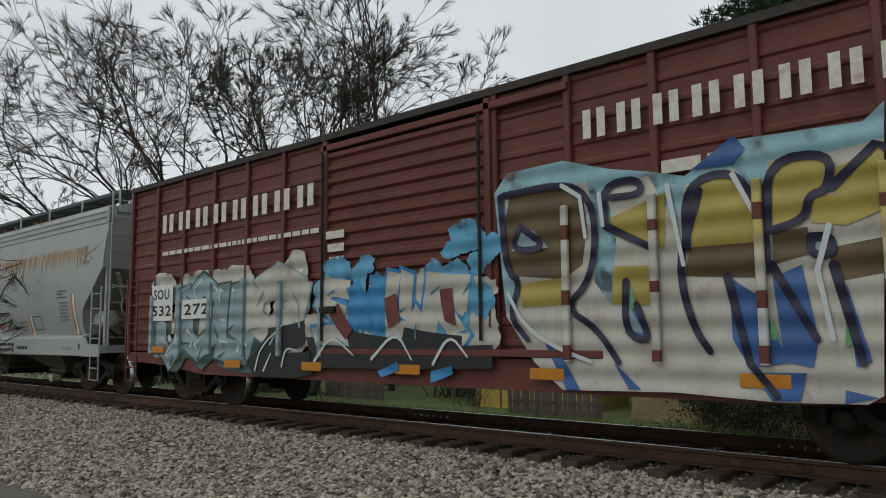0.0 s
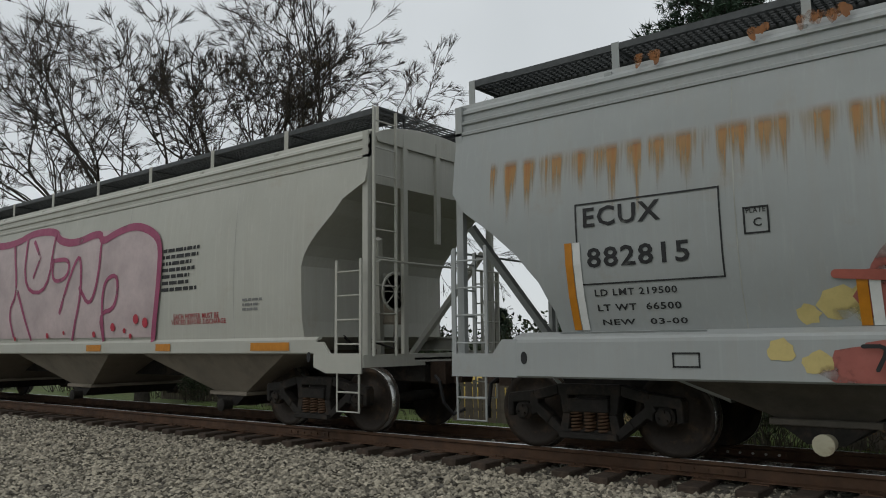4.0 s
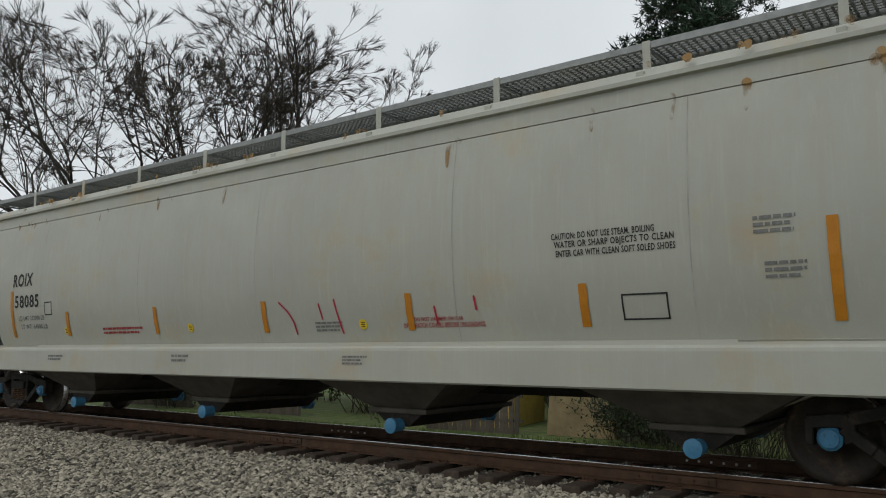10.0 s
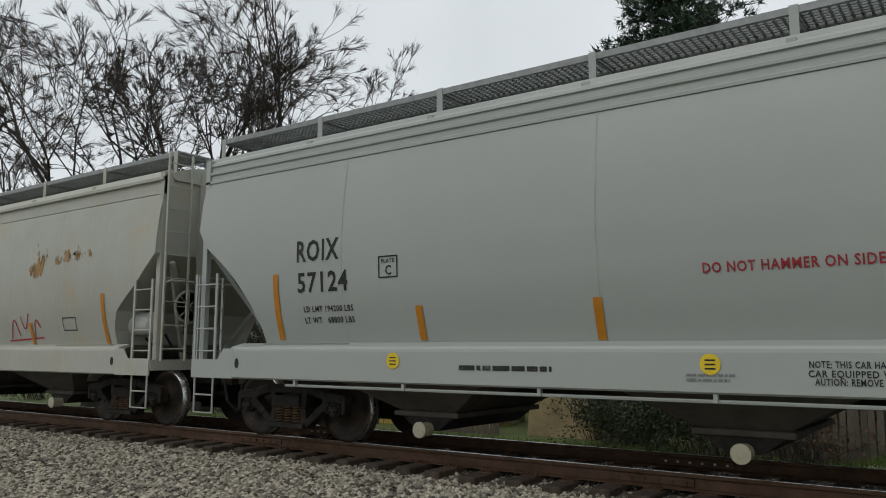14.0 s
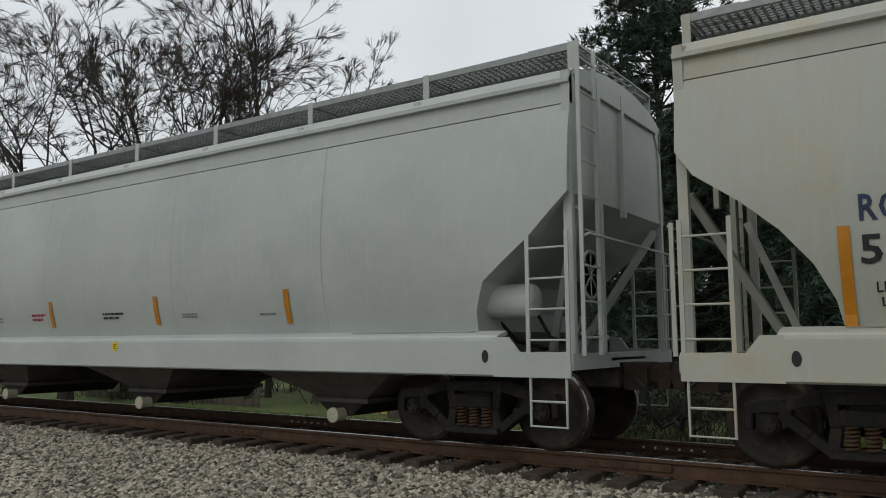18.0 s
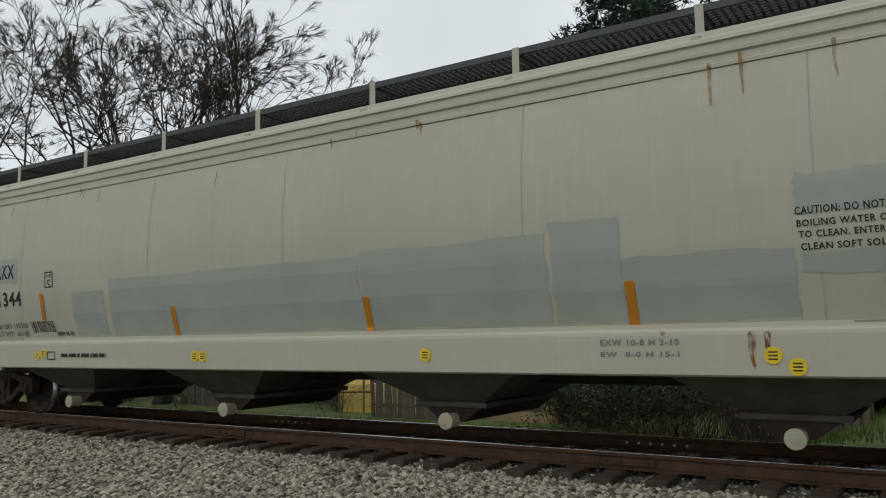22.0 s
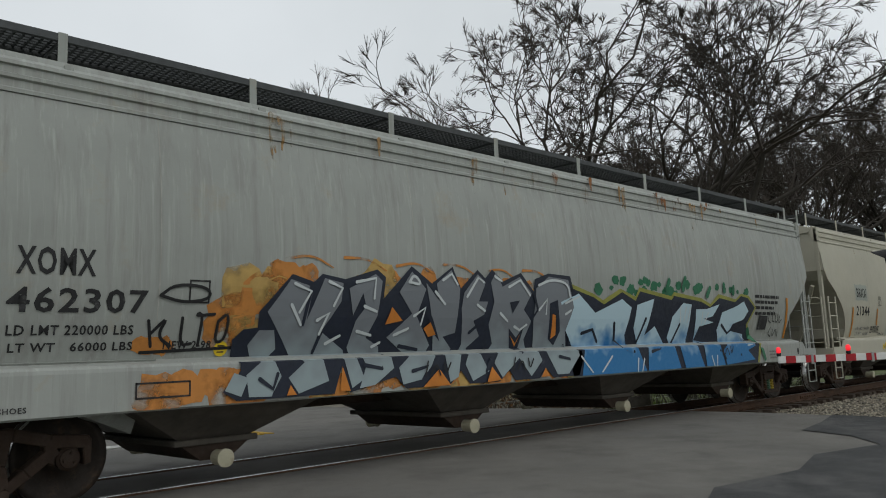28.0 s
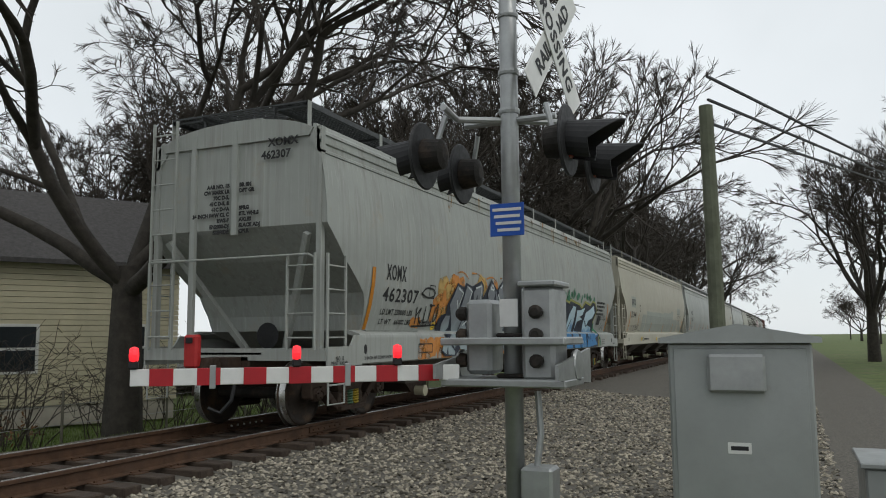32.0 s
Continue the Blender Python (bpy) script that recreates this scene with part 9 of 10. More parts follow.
strokes(BOXC, "graffiti_highlight", [[(6.4, 0.9), (6.8, 1.3), (7.3, 1.0)], [(7.7, 0.95), (8.2, 1.35), (8.5, 0.95)], [(8.9, 0.9), (9.2, 1.3), (9.5, 1.0)]], 0.025, G_WHITE, 0.09, 0.5, stuff=True)
blocks(BOXC, "graffiti_fill", [[(7.9, 0.75), (8.2, 0.85)], [(8.9, 0.74), (9.2, 0.82)]], 0.06, G_SKYDEEP, 0.09, 57)
for a, c, m, top in ((0.0, 6.55, G_POWDER, 2.2),):
    for i in range(7):
        x = a + 0.06 + (c - a - 0.12) * i / 6
        if 0.9 < x < 16.2:
            part("painted_post", bbox(x - 0.05, x + 0.05, -1.61, -1.53, 0.96, top + 0.1 * math.sin(i * 5), 0.012), m, BOXC, "side post under sprayed paint")
for x in (1.45, 4.1, 6.3, 8.4, 10.7, 13.2):
    sheet(BOXC, "reflective_strip", x - 0.24, x + 0.24, 0.98 if x < 2 else 0.75, 1.11 if x < 2 else 0.88, M_REFLECT, 0.075, 1, 2)
for i in range(3):
    sheet(BOXC, "notice", 6.62 + 0.04 * i, 7.05, 2.75 - 0.2 * i, 2.87 - 0.2 * i, M_INKWHITE, 0.06, 1, 1)
sheet(BOXC, "notice", 5.6, 6.0, 2.1, 2.35, M_WHITETAPE, 0.02, 1, 1)

for i in range(1, 6):
    x = 9.91 + 6.63 * i / 6
    part("painted_post", bbox(x - 0.045, x + 0.045, -1.655, -1.60, 0.96, 2.75, 0.012), G_GOLD if i > 2 else G_CHALK, BOXC, "side post under sprayed paint")
    for z in (0.98, 1.5 + 0.1 * (i % 3), 2.35):
        part("bare_chip", bbox(x - 0.047, x + 0.047, -1.658, -1.61, z, z + 0.12 + 0.05 * (i % 2), 0.004), P_BOX, BOXC)
# boxcar: the large sprayed letters of its front half
cut_out(BOXC, "graffiti_haze", [
    [(9.95, 3.03), (10.15, 3.26), (10.99, 3.29), (11.59, 3.1), (12.07, 3), (12.48, 2.89), (12.95, 3.18), (13.55, 3.16), (14.18, 3.14), (14.36, 3.29), (14.31, 2.54), (13.89, 2.13), (13.39, 2.17), (12.96, 2.21), (12.34, 1.68), (12.2, 1.45), (11.81, 1.46), (11.31, 1.47), (10.11, 1.5)]], G_SKYPALE, 0.056)
cut_out(BOXC, "graffiti_fill", [
    [(10.1, 3.01), (11.29, 3), (11.44, 2.48), (11.37, 1.85), (11.57, 1.59), (11.66, 2.27), (11.55, 2.92), (12.07, 2.95), (12.37, 2.38), (12.48, 2.79), (12.99, 2.9), (13.29, 2.29), (13.33, 2.92), (13.93, 2.91), (14.34, 2.96), (14.2, 0.72), (14.07, 0.64), (13.31, 0.62), (12.29, 0.67), (10.91, 0.64), (10.52, 0.95), (10.11, 1.5), (10.34, 1.9)]], G_CHALK, 0.06)
cut_out(BOXC, "graffiti_fill", [
    [(10.19, 2.97), (10.98, 2.97), (11.25, 2.81), (11.29, 2.49), (11.22, 2.05), (10.95, 1.9), (10.17, 1.99), (10.12, 2.61)],
    [(12.51, 2.14), (13.29, 2.15), (13.25, 1.79), (12.44, 1.85)],
    [(13.34, 2.22), (13.66, 2.24), (13.69, 1.99), (13.33, 1.91)],
    [(13.83, 2.03), (14.29, 2.09), (14.27, 1.78), (13.86, 1.72)]], G_UMBERFLAT, 0.064)
cut_out(BOXC, "graffiti_fill", [
    [(10.3, 1.87), (10.95, 1.92), (10.96, 1.61), (10.37, 1.59)],
    [(11.58, 2.54), (12.26, 2.75), (12.23, 2.16), (11.67, 2.33)],
    [(11.62, 2.01), (12.03, 1.99), (12.06, 1.57), (11.58, 1.59)],
    [(12.49, 2.77), (12.94, 2.88), (13.15, 2.68), (13.2, 2.14), (12.54, 2.14)],
    [(13.34, 2.89), (13.88, 2.87), (13.86, 2.56), (13.68, 2.54), (13.65, 2.3), (13.32, 2.28)],
    [(13.92, 2.74), (14.26, 2.9), (14.33, 2.84), (14.3, 2.33), (13.99, 2.22), (13.69, 2.28), (13.73, 2.51), (13.92, 2.51)]], G_GOLDFLAT, 0.068)
cut_out(BOXC, "graffiti_fill", [
    [(12.9, 1.82), (13.15, 1.64), (13.34, 1.21), (13.43, 0.99), (13.06, 0.94), (12.91, 1.21)],
    [(13.32, 1.79), (13.59, 1.89), (13.7, 1.21), (13.64, 0.95), (13.39, 1)],
    [(13.96, 1.71), (14.13, 1.01), (14, 0.96)],
    [(13.07, 0.89), (13.58, 0.9), (13.51, 0.64), (13.26, 0.63)],
    [(10.63, 1.27), (10.96, 0.96), (11.15, 0.65), (10.97, 0.64)],
    [(11.89, 1.58), (12.01, 1.2), (11.73, 1.28)],
    [(12.56, 2.94), (13.01, 3.22), (13.12, 3.08), (12.99, 2.93)],
    [(11.58, 0.97), (11.91, 0.68), (11.76, 0.68)],
    [(13.9, 0.76), (14.17, 0.7), (13.89, 0.64)]], G_MIDBLUE, 0.072)
cut_out(BOXC, "graffiti_fill", [
    [(10.36, 2.57), (10.56, 2.5), (10.77, 2.28), (10.22, 2.28)],
    [(13.7, 2.12), (13.85, 2.11), (13.84, 1.99), (13.7, 2)],
    [(11.81, 1.55), (11.97, 1.27), (11.77, 1.31)]], G_POWDER, 0.076)
cut_out(BOXC, "graffiti_fill", [
    [(11.82, 1.82), (11.89, 1.58), (11.79, 1.46)],
    [(13.94, 1.41), (14, 1.16), (13.92, 1.13)],
    [(13.3, 1.42), (13.36, 1.21), (13.25, 1.2)]], G_LEAF, 0.076)
line_art(BOXC, "graffiti_outline", [
    [(10.1, 2.98), (10.98, 3.02), (11.31, 2.85), (11.42, 2.48), (11.34, 1.88), (10.98, 1.57), (11.4, 1.33), (11.65, 0.97)],
    [(10.06, 2.96), (10.13, 2.05), (10.36, 1.9), (10.16, 1.5), (10.45, 1.21)],
    [(10.36, 2.57), (10.77, 2.28), (10.22, 2.28), (10.36, 2.57)],
    [(11.54, 2.46), (11.51, 2.91), (11.95, 2.95), (12.01, 2.76), (11.61, 2.77)],
    [(11.54, 2.46), (12.1, 2.17)],
    [(12.48, 2.14), (12.48, 2.79), (12.99, 2.89), (13.21, 2.52), (13.29, 2.13), (13.28, 1.86)],
    [(12.43, 2.14), (12.4, 1.79), (12.52, 1.33), (12.68, 1.09)],
    [(12.89, 1.82), (13.07, 0.98), (13.31, 0.68)],
    [(13.3, 2.29), (13.33, 2.91), (13.91, 2.91), (13.86, 2.55), (13.69, 2.54), (13.65, 2.31), (13.3, 2.23)],
    [(13.69, 2.14), (13.87, 2.13), (13.86, 1.96), (13.68, 1.98), (13.69, 2.14)],
    [(13.9, 2.59), (14.27, 2.92), (14.34, 2.88)],
    [(13.87, 1.87), (14.06, 1)],
    [(13.32, 1.91), (13.69, 1.21)],
    [(11.77, 1.83), (11.74, 1.28), (12.05, 1.16), (11.89, 1.58)],
    [(12.63, 2.71), (12.45, 2.14)]], 0.045, G_INDIGO, 0.08)
line_art(BOXC, "graffiti_highlight", [
    [(10.16, 1.77), (10.41, 1.35), (10.92, 1.09), (11.3, 0.97)],
    [(11.47, 2.83), (11.51, 2.47)],
    [(12.29, 2.81), (12.44, 1.97)],
    [(12.99, 2.83), (13.24, 2.3)],
    [(13.85, 2.23), (13.73, 1.83), (13.83, 1.21)],
    [(10.98, 2.99), (11.22, 2.83), (11.28, 2.36)]], 0.028, G_WHITE, 0.086)

# light grey car: slate letters on a navy ground
cut_out(ECUX, "graffiti_outline", [
    [(6.19, 2.16), (6.45, 2.48), (7.27, 2.55), (7.39, 2.28), (8.26, 2.44), (8.66, 2.35), (9.32, 2.51), (9.67, 2.48), (9.79, 2.21), (10.25, 2.48), (10.49, 2.45), (10.58, 2.38), (10.94, 2.48), (11.11, 2.31), (11.54, 2.18), (11.1, 1.44), (11.61, 1.18), (11.79, 0.9), (10.49, 0.9), (8.21, 0.9), (5.51, 0.9), (5.9, 1.16), (6.2, 1.58)]], G_NAVYBLUE, 0.0240)
cut_out(ECUX, "graffiti_fill", [
    [(6.34, 2.14), (6.59, 2.33), (7.11, 2.38), (7.15, 1.8), (6.79, 1.33), (7.18, 1.13), (7.02, 0.9), (5.8, 0.91), (6.05, 1.15), (6.39, 1.41)],
    [(7.27, 1.94), (7.52, 2.16), (8.25, 2.27), (8.33, 2.14), (7.69, 1.78), (7.48, 1.42), (8.13, 1.32), (8.21, 0.93), (7.36, 0.94), (7.4, 1.32)],
    [(8.37, 2.12), (9.2, 2.32), (9.38, 2.15), (9.05, 1.6), (8.75, 1.81), (8.41, 1.73), (9, 1.18), (8.8, 0.92), (8.36, 0.96), (8.43, 1.31), (8.16, 1.62)],
    [(9.52, 1.3), (9.65, 1.99), (10.22, 2.26), (10.32, 2.17), (9.78, 1.59), (10.27, 1.19), (10.19, 0.93), (9.52, 0.95)],
    [(10.39, 1.95), (10.61, 2.27), (11.08, 2.12), (11.1, 1.81), (10.82, 1.39), (11.36, 1.07), (11.22, 0.91), (10.49, 0.94), (10.5, 1.3), (10.59, 1.39), (10.7, 1.76), (10.4, 1.58)]], G_SLATE, 0.0300)
cut_out(ECUX, "graffiti_accent", [
    [(6.6, 2.44), (7.21, 2.51), (7.26, 2.4), (6.81, 2.29)],
    [(9.24, 2.44), (9.67, 2.44), (9.71, 2.28), (9.48, 2.22)],
    [(10.61, 2.34), (11.03, 2.41), (11.1, 2.28), (10.78, 2.27)],
    [(11.15, 1.92), (11.4, 2.04), (11.22, 1.68), (11.03, 1.56)],
    [(11.48, 1.19), (11.61, 1.14), (11.74, 0.9), (11.6, 0.9)]], G_TEALPALE, 0.0340)
cut_out(ECUX, "graffiti_accent", [
    [(7.48, 1.59), (8.06, 1.62), (7.79, 1.37), (7.48, 1.42)],
    [(9.71, 1.44), (10.12, 1.52), (10.19, 1.38), (9.92, 1.34)],
    [(8.53, 1.51), (8.8, 1.61), (8.85, 1.43), (8.73, 1.32)],
    [(11.19, 1.31), (11.54, 1.28), (11.58, 1.22), (11.28, 1.24)]], G_SALMONFLAT, 0.0340)
line_art(ECUX, "graffiti_line", [
    [(6.63, 2.14), (6.74, 1.65), (6.65, 1.25)],
    [(7.69, 1.94), (8.14, 2.07)],
    [(8.64, 2.05), (9.08, 2.17)],
    [(8.6, 1.39), (8.85, 1.61), (9.07, 1.57)],
    [(9.97, 1.99), (9.7, 1.59), (10.1, 1.25)],
    [(10.73, 2.08), (10.58, 1.57)],
    [(10.9, 1.94), (10.75, 1.51)],
    [(7.36, 1.02), (7.48, 1.25)],
    [(8.7, 1.04), (8.84, 1.21)],
    [(9.94, 1.05), (10.02, 1.22)]], 0.018, G_NAVYBLUE, 0.0380)
line_art(ECUX, "graffiti_accent", [
    [(11.65, 1.91), (11.42, 1.92), (11.4, 1.53), (11.66, 1.52)],
    [(11.43, 1.71), (11.63, 1.73)],
    [(11.85, 1.49), (11.94, 1.92), (12.15, 1.89), (12.1, 1.72), (11.91, 1.69), (12.15, 1.46)],
    [(12.73, 1.89), (12.45, 1.87), (12.36, 1.62), (12.48, 1.45), (12.81, 1.61)]], 0.11, G_PALEPINK, 0.0260)
line_art(ECUX, "graffiti_fill", [
    [(11.65, 1.91), (11.42, 1.92), (11.4, 1.53), (11.66, 1.52)],
    [(11.43, 1.71), (11.63, 1.73)],
    [(11.85, 1.49), (11.94, 1.92), (12.15, 1.89), (12.1, 1.72), (11.91, 1.69), (12.15, 1.46)],
    [(12.73, 1.89), (12.45, 1.87), (12.36, 1.62), (12.48, 1.45), (12.81, 1.61)]], 0.065, G_SLATE, 0.0300)
line_art(ECUX, "graffiti_tag", [
    [(11.61, 2.17), (12.06, 2.21)],
    [(13.03, 2.09), (13.44, 2.18)],
    [(12.79, 1.48), (13.33, 1.57)],
    [(13.81, 1.56), (14.09, 1.61)],
    [(13.21, 1.19), (13.45, 1.21)],
    [(4.9, 1.79), (4.3, 1.84)]], 0.05, G_SALMONFLAT, 0.0260)
line_art(ECUX, "graffiti_tag", [
    [(13.51, 1.87), (13.77, 2.04), (13.84, 1.86), (14, 2.05), (13.96, 1.85)],
    [(13.51, 1.82), (14.02, 1.8)],
    [(13.29, 2.12), (13.39, 2.14)],
    [(11.95, 1.06), (12.1, 1), (11.98, 0.91)],
    [(12.16, 0.98), (12.37, 1.06), (12.25, 0.92)],
    [(12.39, 0.95), (12.51, 1.04), (12.45, 0.9)],
    [(12.68, 1.07), (12.76, 0.99), (12.87, 1.07), (12.79, 0.91)],
    [(12.89, 0.94), (13.1, 1), (13.17, 0.92)]], 0.014, G_TAG, 0.0280)

# off-white car: pale letters drawn with a broad pink line
cut_out(SHQA, "graffiti_fill", [
    [(3.08, 3.22), (3.49, 3.58), (5.46, 3.58), (7.51, 3.71), (8.76, 3.66), (9.7, 3.37), (10.67, 3.48), (12.12, 3.46), (12.78, 3.13), (12.89, 2.55), (12.7, 1.42), (3.87, 1.48), (3.72, 2.18), (3.18, 2.85)]], G_PALEPINK, 0.0220)
line_art(SHQA, "graffiti_outline", [
    [(3.1, 3.18), (3.33, 2.84), (4.33, 2.9), (3.57, 2.32), (3.81, 1.49)],
    [(3.08, 3.22), (3.39, 3.62), (5.45, 3.6), (6.9, 3.55), (7.71, 3.74), (8.82, 3.67), (8.97, 3.45), (9.71, 3.32), (10.67, 3.48), (10.78, 3.25), (11.29, 3.4), (11.98, 3.48), (12.67, 3.25), (12.88, 2.95), (12.84, 2.15), (12.68, 1.4)]], 0.085, G_PINK, 0.0260)
line_art(SHQA, "graffiti_outline", [
    [(4.39, 3.62), (4.99, 2.98), (4.38, 2.65), (5.09, 2.25), (4.96, 1.48)],
    [(5.96, 3.59), (5.95, 2.56), (5.74, 1.87), (6.01, 1.46)],
    [(6.92, 3.49), (7.32, 2.47), (6.91, 2.06), (7.16, 1.5)],
    [(7.51, 3.69), (7.64, 2.45), (8.74, 2.39), (8.83, 3.62)],
    [(7.32, 2.47), (7.99, 1.44)],
    [(8.86, 3.04), (9.59, 3.03), (9.54, 2.64), (8.92, 2.58), (8.86, 3.04)],
    [(9.27, 1.96), (9.77, 2.91), (10.02, 3.09), (10.15, 2.31), (9.79, 1.42)],
    [(10.06, 2.41), (10.48, 2.01), (10.78, 2.55), (10.78, 3.25)],
    [(10.98, 1.4), (10.86, 1.9), (11.45, 1.96), (11.52, 2.58), (11.11, 2.57), (10.94, 2.26), (10.99, 1.45)],
    [(7.88, 3.52), (8.26, 3.15), (8.02, 2.75)]], 0.045, G_PINK, 0.0290)

# last car: a blue piece with a dark ground, fading from pale to blue
cut_out(XOM, "graffiti_border", [
    [(9.32, 1.96), (9.74, 2.37), (10.43, 2.21), (10.69, 2.11), (11.2, 2.32), (11.67, 2.19), (11.8, 2.36), (12.88, 2.23), (12.97, 2.31), (14.01, 2.22), (14.37, 2.11), (14.71, 2.32), (15.46, 2.23), (15.7, 2.35), (16.06, 2.32), (16.41, 2.07), (16.07, 1.71), (16.39, 1.35), (16.23, 0.9), (9.55, 0.9), (9.4, 1.46), (9.25, 1.86)]], G_OLIVE, 0.0215)
cut_out(XOM, "graffiti_outline", [
    [(9.48, 2.02), (9.79, 2.29), (10.43, 2.15), (10.72, 2.04), (11.25, 2.26), (11.67, 2.12), (11.82, 2.29), (12.88, 2.16), (12.97, 2.24), (14, 2.15), (14.36, 2.05), (14.74, 2.24), (15.42, 2.17), (15.69, 2.3), (16.01, 2.27), (16.33, 2.07), (15.98, 1.7), (16.29, 1.35), (16.13, 0.9), (9.7, 0.9), (9.51, 1.46), (9.39, 1.86)]], G_NAVY, 0.0250)
cut_out(XOM, "graffiti_fill", [
    [(9.55, 2.06), (10.01, 2.2), (10.48, 1.9), (11.24, 2.14), (11.55, 2), (11.42, 1.53), (11.79, 0.9), (9.92, 0.9), (10.02, 1.32), (9.71, 1.65)],
    [(11.72, 2.05), (12.27, 2.17), (12.06, 1.52), (12.35, 1.68), (12.74, 1.38), (12.95, 0.9), (11.84, 0.9), (11.89, 1.34), (11.67, 1.65)],
    [(12.93, 1.85), (13.29, 2.11), (13.61, 2.09), (13.55, 1.42), (13.83, 0.9), (13.12, 0.9), (12.94, 1.38), (12.84, 1.47)],
    [(13.79, 2), (14.21, 2.01), (14.72, 2.11), (14.48, 1.87), (14.11, 1.82), (14.53, 1.75), (13.98, 1.67), (13.84, 1.41), (14.5, 1.34), (14.67, 0.9), (13.92, 0.9)],
    [(14.86, 1.95), (15.41, 2.07), (15.81, 2.19), (16.03, 1.99), (15.82, 1.81), (15.36, 1.72), (15.26, 1.58), (15.87, 1.51), (16.07, 1.26), (15.71, 1.17), (16.01, 0.97), (14.74, 0.9), (14.64, 1.19), (14.88, 1.34), (14.71, 1.6)]], G_BLUE, 0.0310)
line_art(XOM, "graffiti_highlight", [
    [(9.66, 2.04), (10.03, 2.16)],
    [(13.2, 2.04), (13.22, 1.76)],
    [(13.4, 2.03), (13.35, 1.76)],
    [(13.56, 2.03), (13.47, 1.75)],
    [(14.05, 1.95), (14.04, 1.73)],
    [(14.27, 1.93), (14.15, 1.73)],
    [(15.71, 1.27), (15.85, 1.41)],
    [(15.71, 1.27), (16.03, 1.31)],
    [(15.71, 1.27), (15.75, 1.49)],
    [(9.91, 1.2), (10.19, 0.94)],
    [(10.75, 1.18), (10.45, 0.94)],
    [(11.53, 1.12), (11.49, 0.9)],
    [(11.72, 1.11), (11.63, 0.9)],
    [(14.13, 1.09), (14.21, 0.9)],
    [(14.35, 1.09), (14.32, 0.9)]], 0.018, G_WHITE, 0.0380)
line_art(XOM, "graffiti_line", [
    [(10.17, 1.57), (10.45, 1.63), (10.63, 1.43)],
    [(11.05, 1.73), (11.16, 1.3), (11.43, 1.24)],
    [(12.02, 1.81), (11.83, 1.4)],
    [(13.21, 1.71), (13.02, 1.38)],
    [(13.98, 1.35), (14.5, 1.19)],
    [(14.87, 1.7), (15.17, 1.53), (15.48, 1.7)],
    [(14.92, 1.29), (15.39, 1.08)],
    [(11.99, 1.23), (12.26, 1.28)],
    [(14.57, 1.19), (14.71, 1.03)]], 0.03, G_NAVY, 0.0360)
line_art(XOM, "graffiti_accent", [
    [(12.72, 2.36), (12.81, 2.52)],
    [(13.31, 2.37), (13.4, 2.59)],
    [(14.24, 2.28), (14.36, 2.43)],
    [(14.96, 2.39), (14.94, 2.52)],
    [(15.34, 2.36), (15.36, 2.48)],
    [(16.09, 1.6), (16.41, 1.16), (16.5, 0.97)],
    [(9.72, 1.84), (9.43, 1.52)],
    [(13.44, 1.21), (13.24, 0.93)]], 0.06, G_GREEN, 0.0270)
cut_out(XOM, "stencil_panel", [
    [(16.58, 1.91), (17.02, 1.89), (16.97, 1.6), (16.54, 1.6)]], M_INK, 0.0250)

# last car: a grey piece with white glints on an orange haze
cut_out(XOM, "graffiti_outline", [
    [(3.74, 1.01), (3.95, 1.22), (3.94, 1.55), (4.06, 1.66), (4.23, 1.68), (4.23, 1.85), (4.63, 2.28), (4.93, 2.2), (5.04, 2.3), (5.37, 2.25), (5.48, 2.28), (5.86, 2.39), (6, 2.3), (5.97, 2.03), (6.43, 2.46), (6.79, 2.25), (7.17, 2.49), (7.33, 2.2), (7.66, 2.47), (7.82, 2.36), (7.96, 2.49), (8.2, 2.33), (8.59, 2.47), (8.89, 2.2), (8.91, 2.39), (9.24, 2.49), (9.79, 2.47), (10, 1.93), (9.84, 1.55), (9.98, 1.17), (9.84, 0.91), (9.19, 0.91), (9.02, 1.06), (8.86, 0.91), (8.31, 0.91), (8.2, 1.06), (7.99, 0.91), (7.39, 0.91), (7.22, 1.09), (7.01, 0.91), (6.24, 0.91), (6.08, 1.06), (5.37, 0.91), (5.26, 1.22), (5.15, 0.91), (3.9, 0.91)]], G_NAVY, 0.0250)
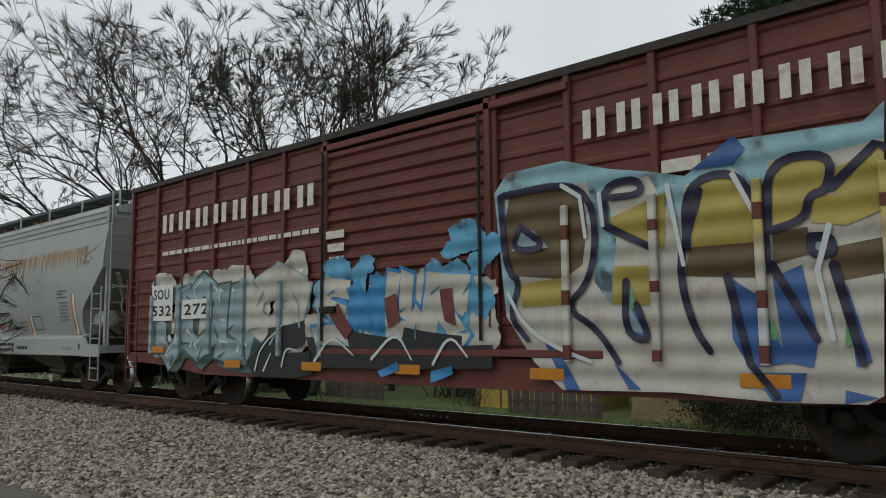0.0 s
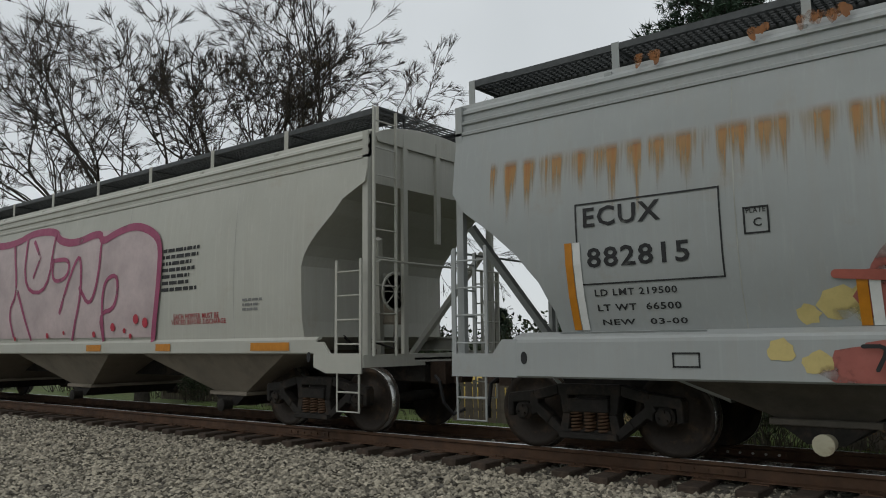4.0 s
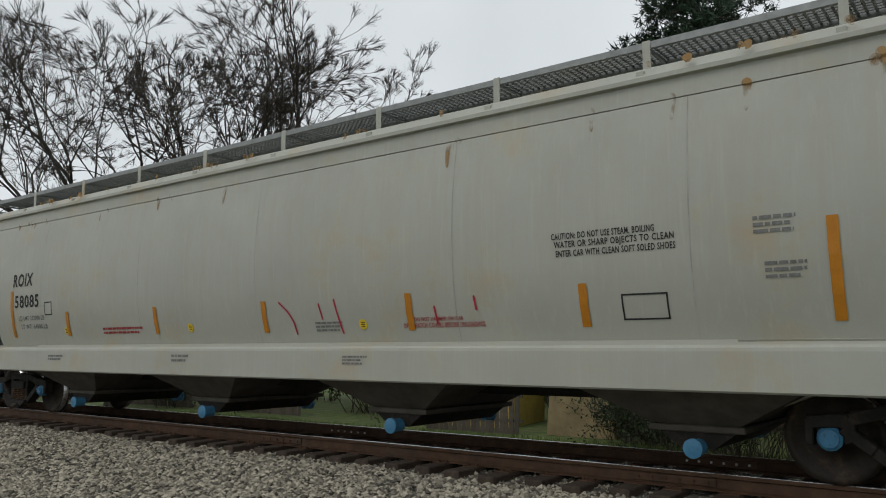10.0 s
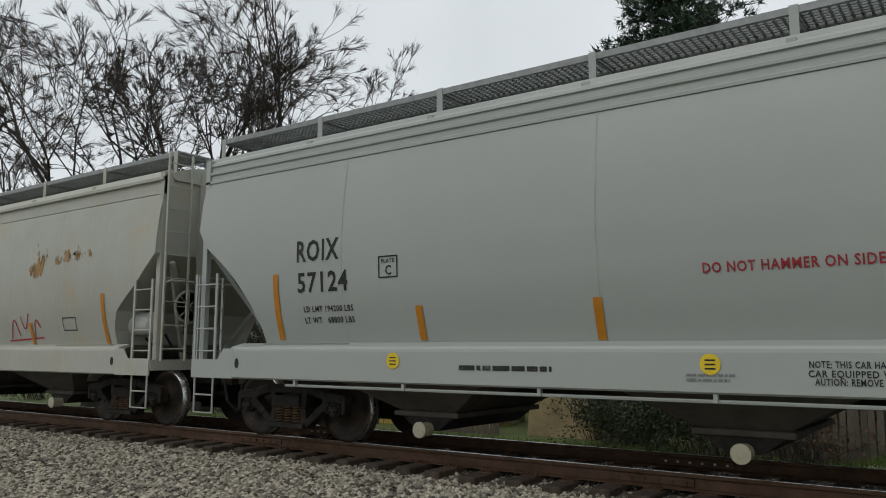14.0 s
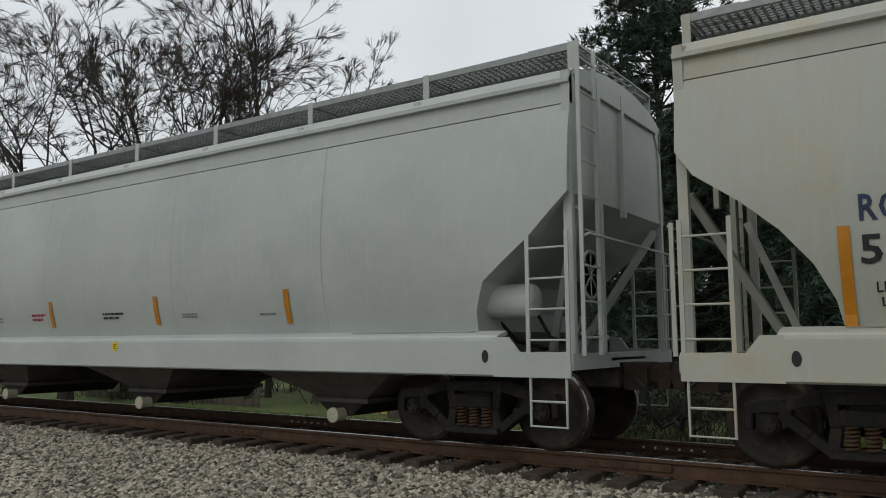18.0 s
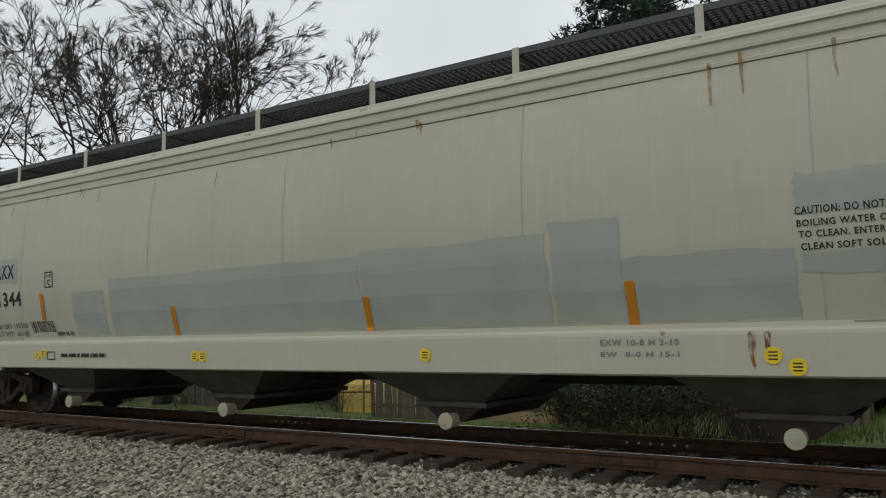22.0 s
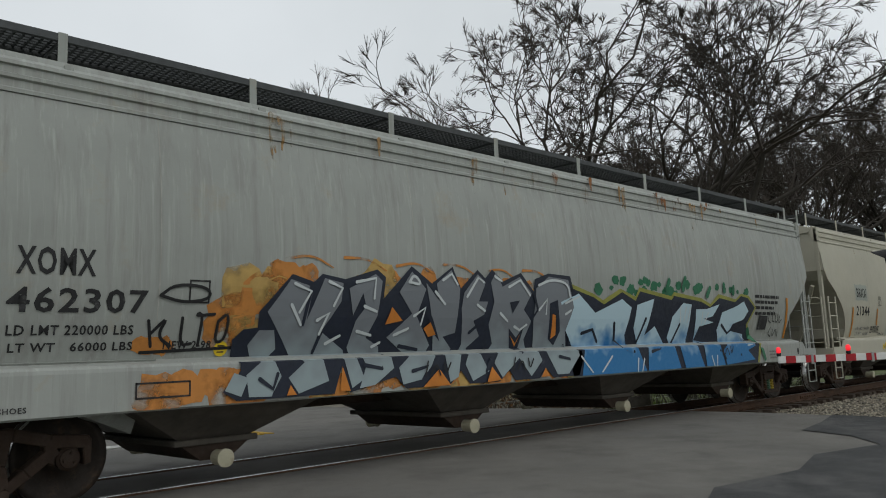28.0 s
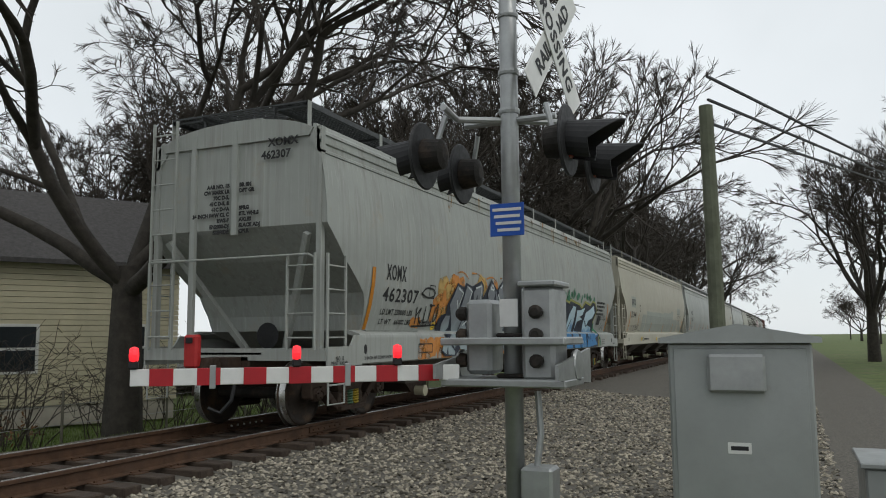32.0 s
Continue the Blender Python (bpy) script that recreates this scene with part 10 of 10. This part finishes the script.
cut_out(XOM, "graffiti_fill", [
    [(3.76, 1.02), (3.95, 0.95), (4.04, 1.14), (3.87, 1.2)],
    [(4.04, 0.94), (4.31, 0.93), (4.44, 1.14), (4.36, 1.31), (4.49, 1.44), (4.44, 1.65), (4.25, 1.65), (4.13, 1.49), (4.2, 1.31), (4.01, 1.17)],
    [(4.33, 1.85), (4.61, 2.22), (4.91, 2.14), (4.85, 1.76), (5.07, 2.25), (5.34, 2.2), (5.32, 1.98), (5.07, 1.63), (5.43, 1.41), (5.59, 1.06), (5.4, 0.96), (5.29, 1.31), (4.99, 1.33), (5.07, 1.06), (4.66, 0.94), (4.53, 1.12), (4.74, 1.28), (4.55, 1.55)],
    [(5.43, 2.14), (5.83, 2.33), (5.94, 2.25), (5.89, 1.82), (5.75, 1.55), (5.97, 1.44), (6.05, 1.17), (5.75, 0.98), (5.51, 0.95), (5.62, 1.22), (5.48, 1.44), (5.56, 1.76), (5.7, 1.93), (5.64, 2.09), (5.51, 1.82)],
    [(6.19, 0.96), (6.13, 1.17), (6.38, 1.36), (6.08, 1.55), (6.46, 1.85), (6.22, 2.12), (6.43, 2.39), (6.68, 2.17), (6.54, 1.82), (6.84, 1.44), (6.68, 1.17), (6.52, 1.01)],
    [(6.68, 2.25), (6.92, 2.03), (6.87, 2.25), (7.14, 2.44), (7.31, 2.2), (7.28, 1.6), (7.06, 1.55), (7.25, 1.39), (7.17, 1.01), (7.01, 0.95), (6.84, 1.71)],
    [(7.36, 1.93), (7.39, 2.14), (7.66, 2.41), (7.82, 2.3), (7.69, 2.03), (7.88, 2.03), (7.82, 1.85), (7.61, 1.76), (7.77, 1.55), (7.55, 1.39), (7.77, 1.06), (7.44, 0.94), (7.31, 1.17), (7.44, 1.44)],
    [(7.93, 2.3), (8.04, 2.46), (8.18, 2.25), (8.56, 2.41), (8.83, 2.17), (8.67, 1.93), (8.86, 1.76), (8.75, 1.49), (8.94, 1.17), (8.67, 0.95), (8.42, 1.22), (8.04, 0.96), (7.88, 1.17), (8.07, 1.44), (7.93, 1.71), (8.01, 2.03)],
    [(8.94, 2.25), (9.24, 2.44), (9.73, 2.41), (9.89, 1.98), (9.73, 1.6), (9.87, 1.22), (9.57, 0.95), (9.29, 0.95), (9.1, 1.22), (8.99, 1.39), (8.91, 1.76)]], G_GREY, 0.0310)
cut_out(XOM, "graffiti_line", [
    [(9.27, 2.03), (9.46, 2.09), (9.59, 1.6), (9.49, 1.39), (9.32, 1.49)],
    [(8.34, 2.03), (8.56, 2.06), (8.42, 1.87)],
    [(8.37, 1.66), (8.56, 1.52), (8.7, 1.68), (8.64, 1.36), (8.48, 1.28)],
    [(6.62, 1.98), (6.87, 1.6), (7.01, 1.49), (6.81, 1.82)]], G_NAVY, 0.0360)
cut_out(XOM, "graffiti_accent", [
    [(9.35, 1.87), (9.43, 1.85), (9.49, 1.55), (9.38, 1.49)],
    [(8.42, 1.55), (8.56, 1.44), (8.64, 1.58), (8.56, 1.39)],
    [(5.22, 0.94), (5.37, 0.93), (5.26, 1.22)],
    [(6.52, 0.91), (7.01, 0.91), (6.81, 1.13)],
    [(7.71, 0.91), (8.01, 0.93), (7.82, 1.12)],
    [(8.89, 0.93), (9.1, 0.93), (8.99, 1.06)],
    [(6.68, 1.66), (6.79, 1.55), (6.92, 1.58), (6.79, 1.74)],
    [(4.5, 0.93), (4.63, 0.93), (4.55, 1.04)],
    [(6.11, 1.93), (6.02, 1.71), (6.3, 1.76)]], G_ORANGEFLAT, 0.0400)
line_art(XOM, "graffiti_highlight", [
    [(4.66, 2.17), (4.88, 2.09), (4.74, 1.85)],
    [(4.63, 1.93), (4.77, 1.71)],
    [(5.13, 2.21), (5.32, 2.14), (5.21, 1.93)],
    [(4.99, 1.76), (5.15, 1.85), (5.04, 1.6)],
    [(5.53, 2.22), (5.83, 2.28), (5.81, 2.03)],
    [(5.67, 1.93), (5.86, 1.87)],
    [(5.59, 1.63), (5.81, 1.58)],
    [(6.38, 2.25), (6.46, 2.36), (6.6, 2.22), (6.38, 2.25)],
    [(6.84, 2.14), (7.03, 1.98)],
    [(6.49, 1.82), (6.68, 1.93), (6.62, 1.71)],
    [(6.98, 2.3), (7.14, 2.39), (7.25, 2.25)],
    [(7.44, 2.09), (7.66, 2.36), (7.77, 2.3)],
    [(7.66, 1.98), (7.82, 1.9)],
    [(8.01, 2.39), (8.15, 2.33)],
    [(8.31, 2.25), (8.56, 2.36), (8.78, 2.14)],
    [(8.15, 1.87), (8.31, 1.76)],
    [(8.48, 1.68), (8.61, 1.63), (8.75, 1.71)],
    [(8.99, 2.3), (9.29, 2.4), (9.7, 2.36), (9.76, 2.14)],
    [(9.02, 1.93), (9.19, 2.09), (9.19, 1.87)],
    [(9.68, 1.87), (9.81, 1.93)],
    [(5.15, 1.49), (5.34, 1.58)],
    [(5.86, 1.44), (5.97, 1.49)],
    [(6.19, 1.58), (6.41, 1.66)]], 0.02, G_WHITE, 0.0420)
line_art(XOM, "graffiti_line", [
    [(5.07, 1.63), (4.99, 1.39)],
    [(5.59, 1.22), (5.86, 1.17), (5.97, 1.33)],
    [(4.17, 1.12), (4.33, 1.01), (4.39, 1.17)],
    [(6.35, 1.12), (6.62, 1.17), (6.52, 1.01)],
    [(6.3, 1.44), (6.62, 1.39)],
    [(7.55, 1.6), (7.71, 1.71)],
    [(7.71, 1.06), (7.9, 1.39)],
    [(8.91, 1.12), (9.19, 1.33)],
    [(9.35, 1.22), (9.62, 1.17), (9.73, 1.39)],
    [(4.88, 2.14), (4.8, 1.71)],
    [(8.89, 2.14), (8.99, 1.93), (8.86, 1.79)]], 0.025, G_NAVY, 0.0390)

# the marks of the last car sit a little closer to its end
for ob in XOM.children:
    if ob.name.split(".")[0] in ("lettering", "reflective_strip", "sticker", "stencil_frame", "small_print", "graffiti_haze", "graffiti_tag", "graffiti_signature"):
        ob.matrix_basis = pose(-0.34, 0, 0)

# ---------- motion of the train ----------


def motions():
    step = 1 / 15
    times = [i * step for i in range(481)]
    for car, u in CARS:
        walk(car, [(t, pose(u + run(t), 0, 0)) for t in [i * 0.5 for i in range(65)]])
    for ws, x in AXLES:
        walk(ws, [(t, pose(x, 0, WHEEL_R, 0, math.degrees(run(t) / WHEEL_R) % 360, 0)) for t in times])


motions()
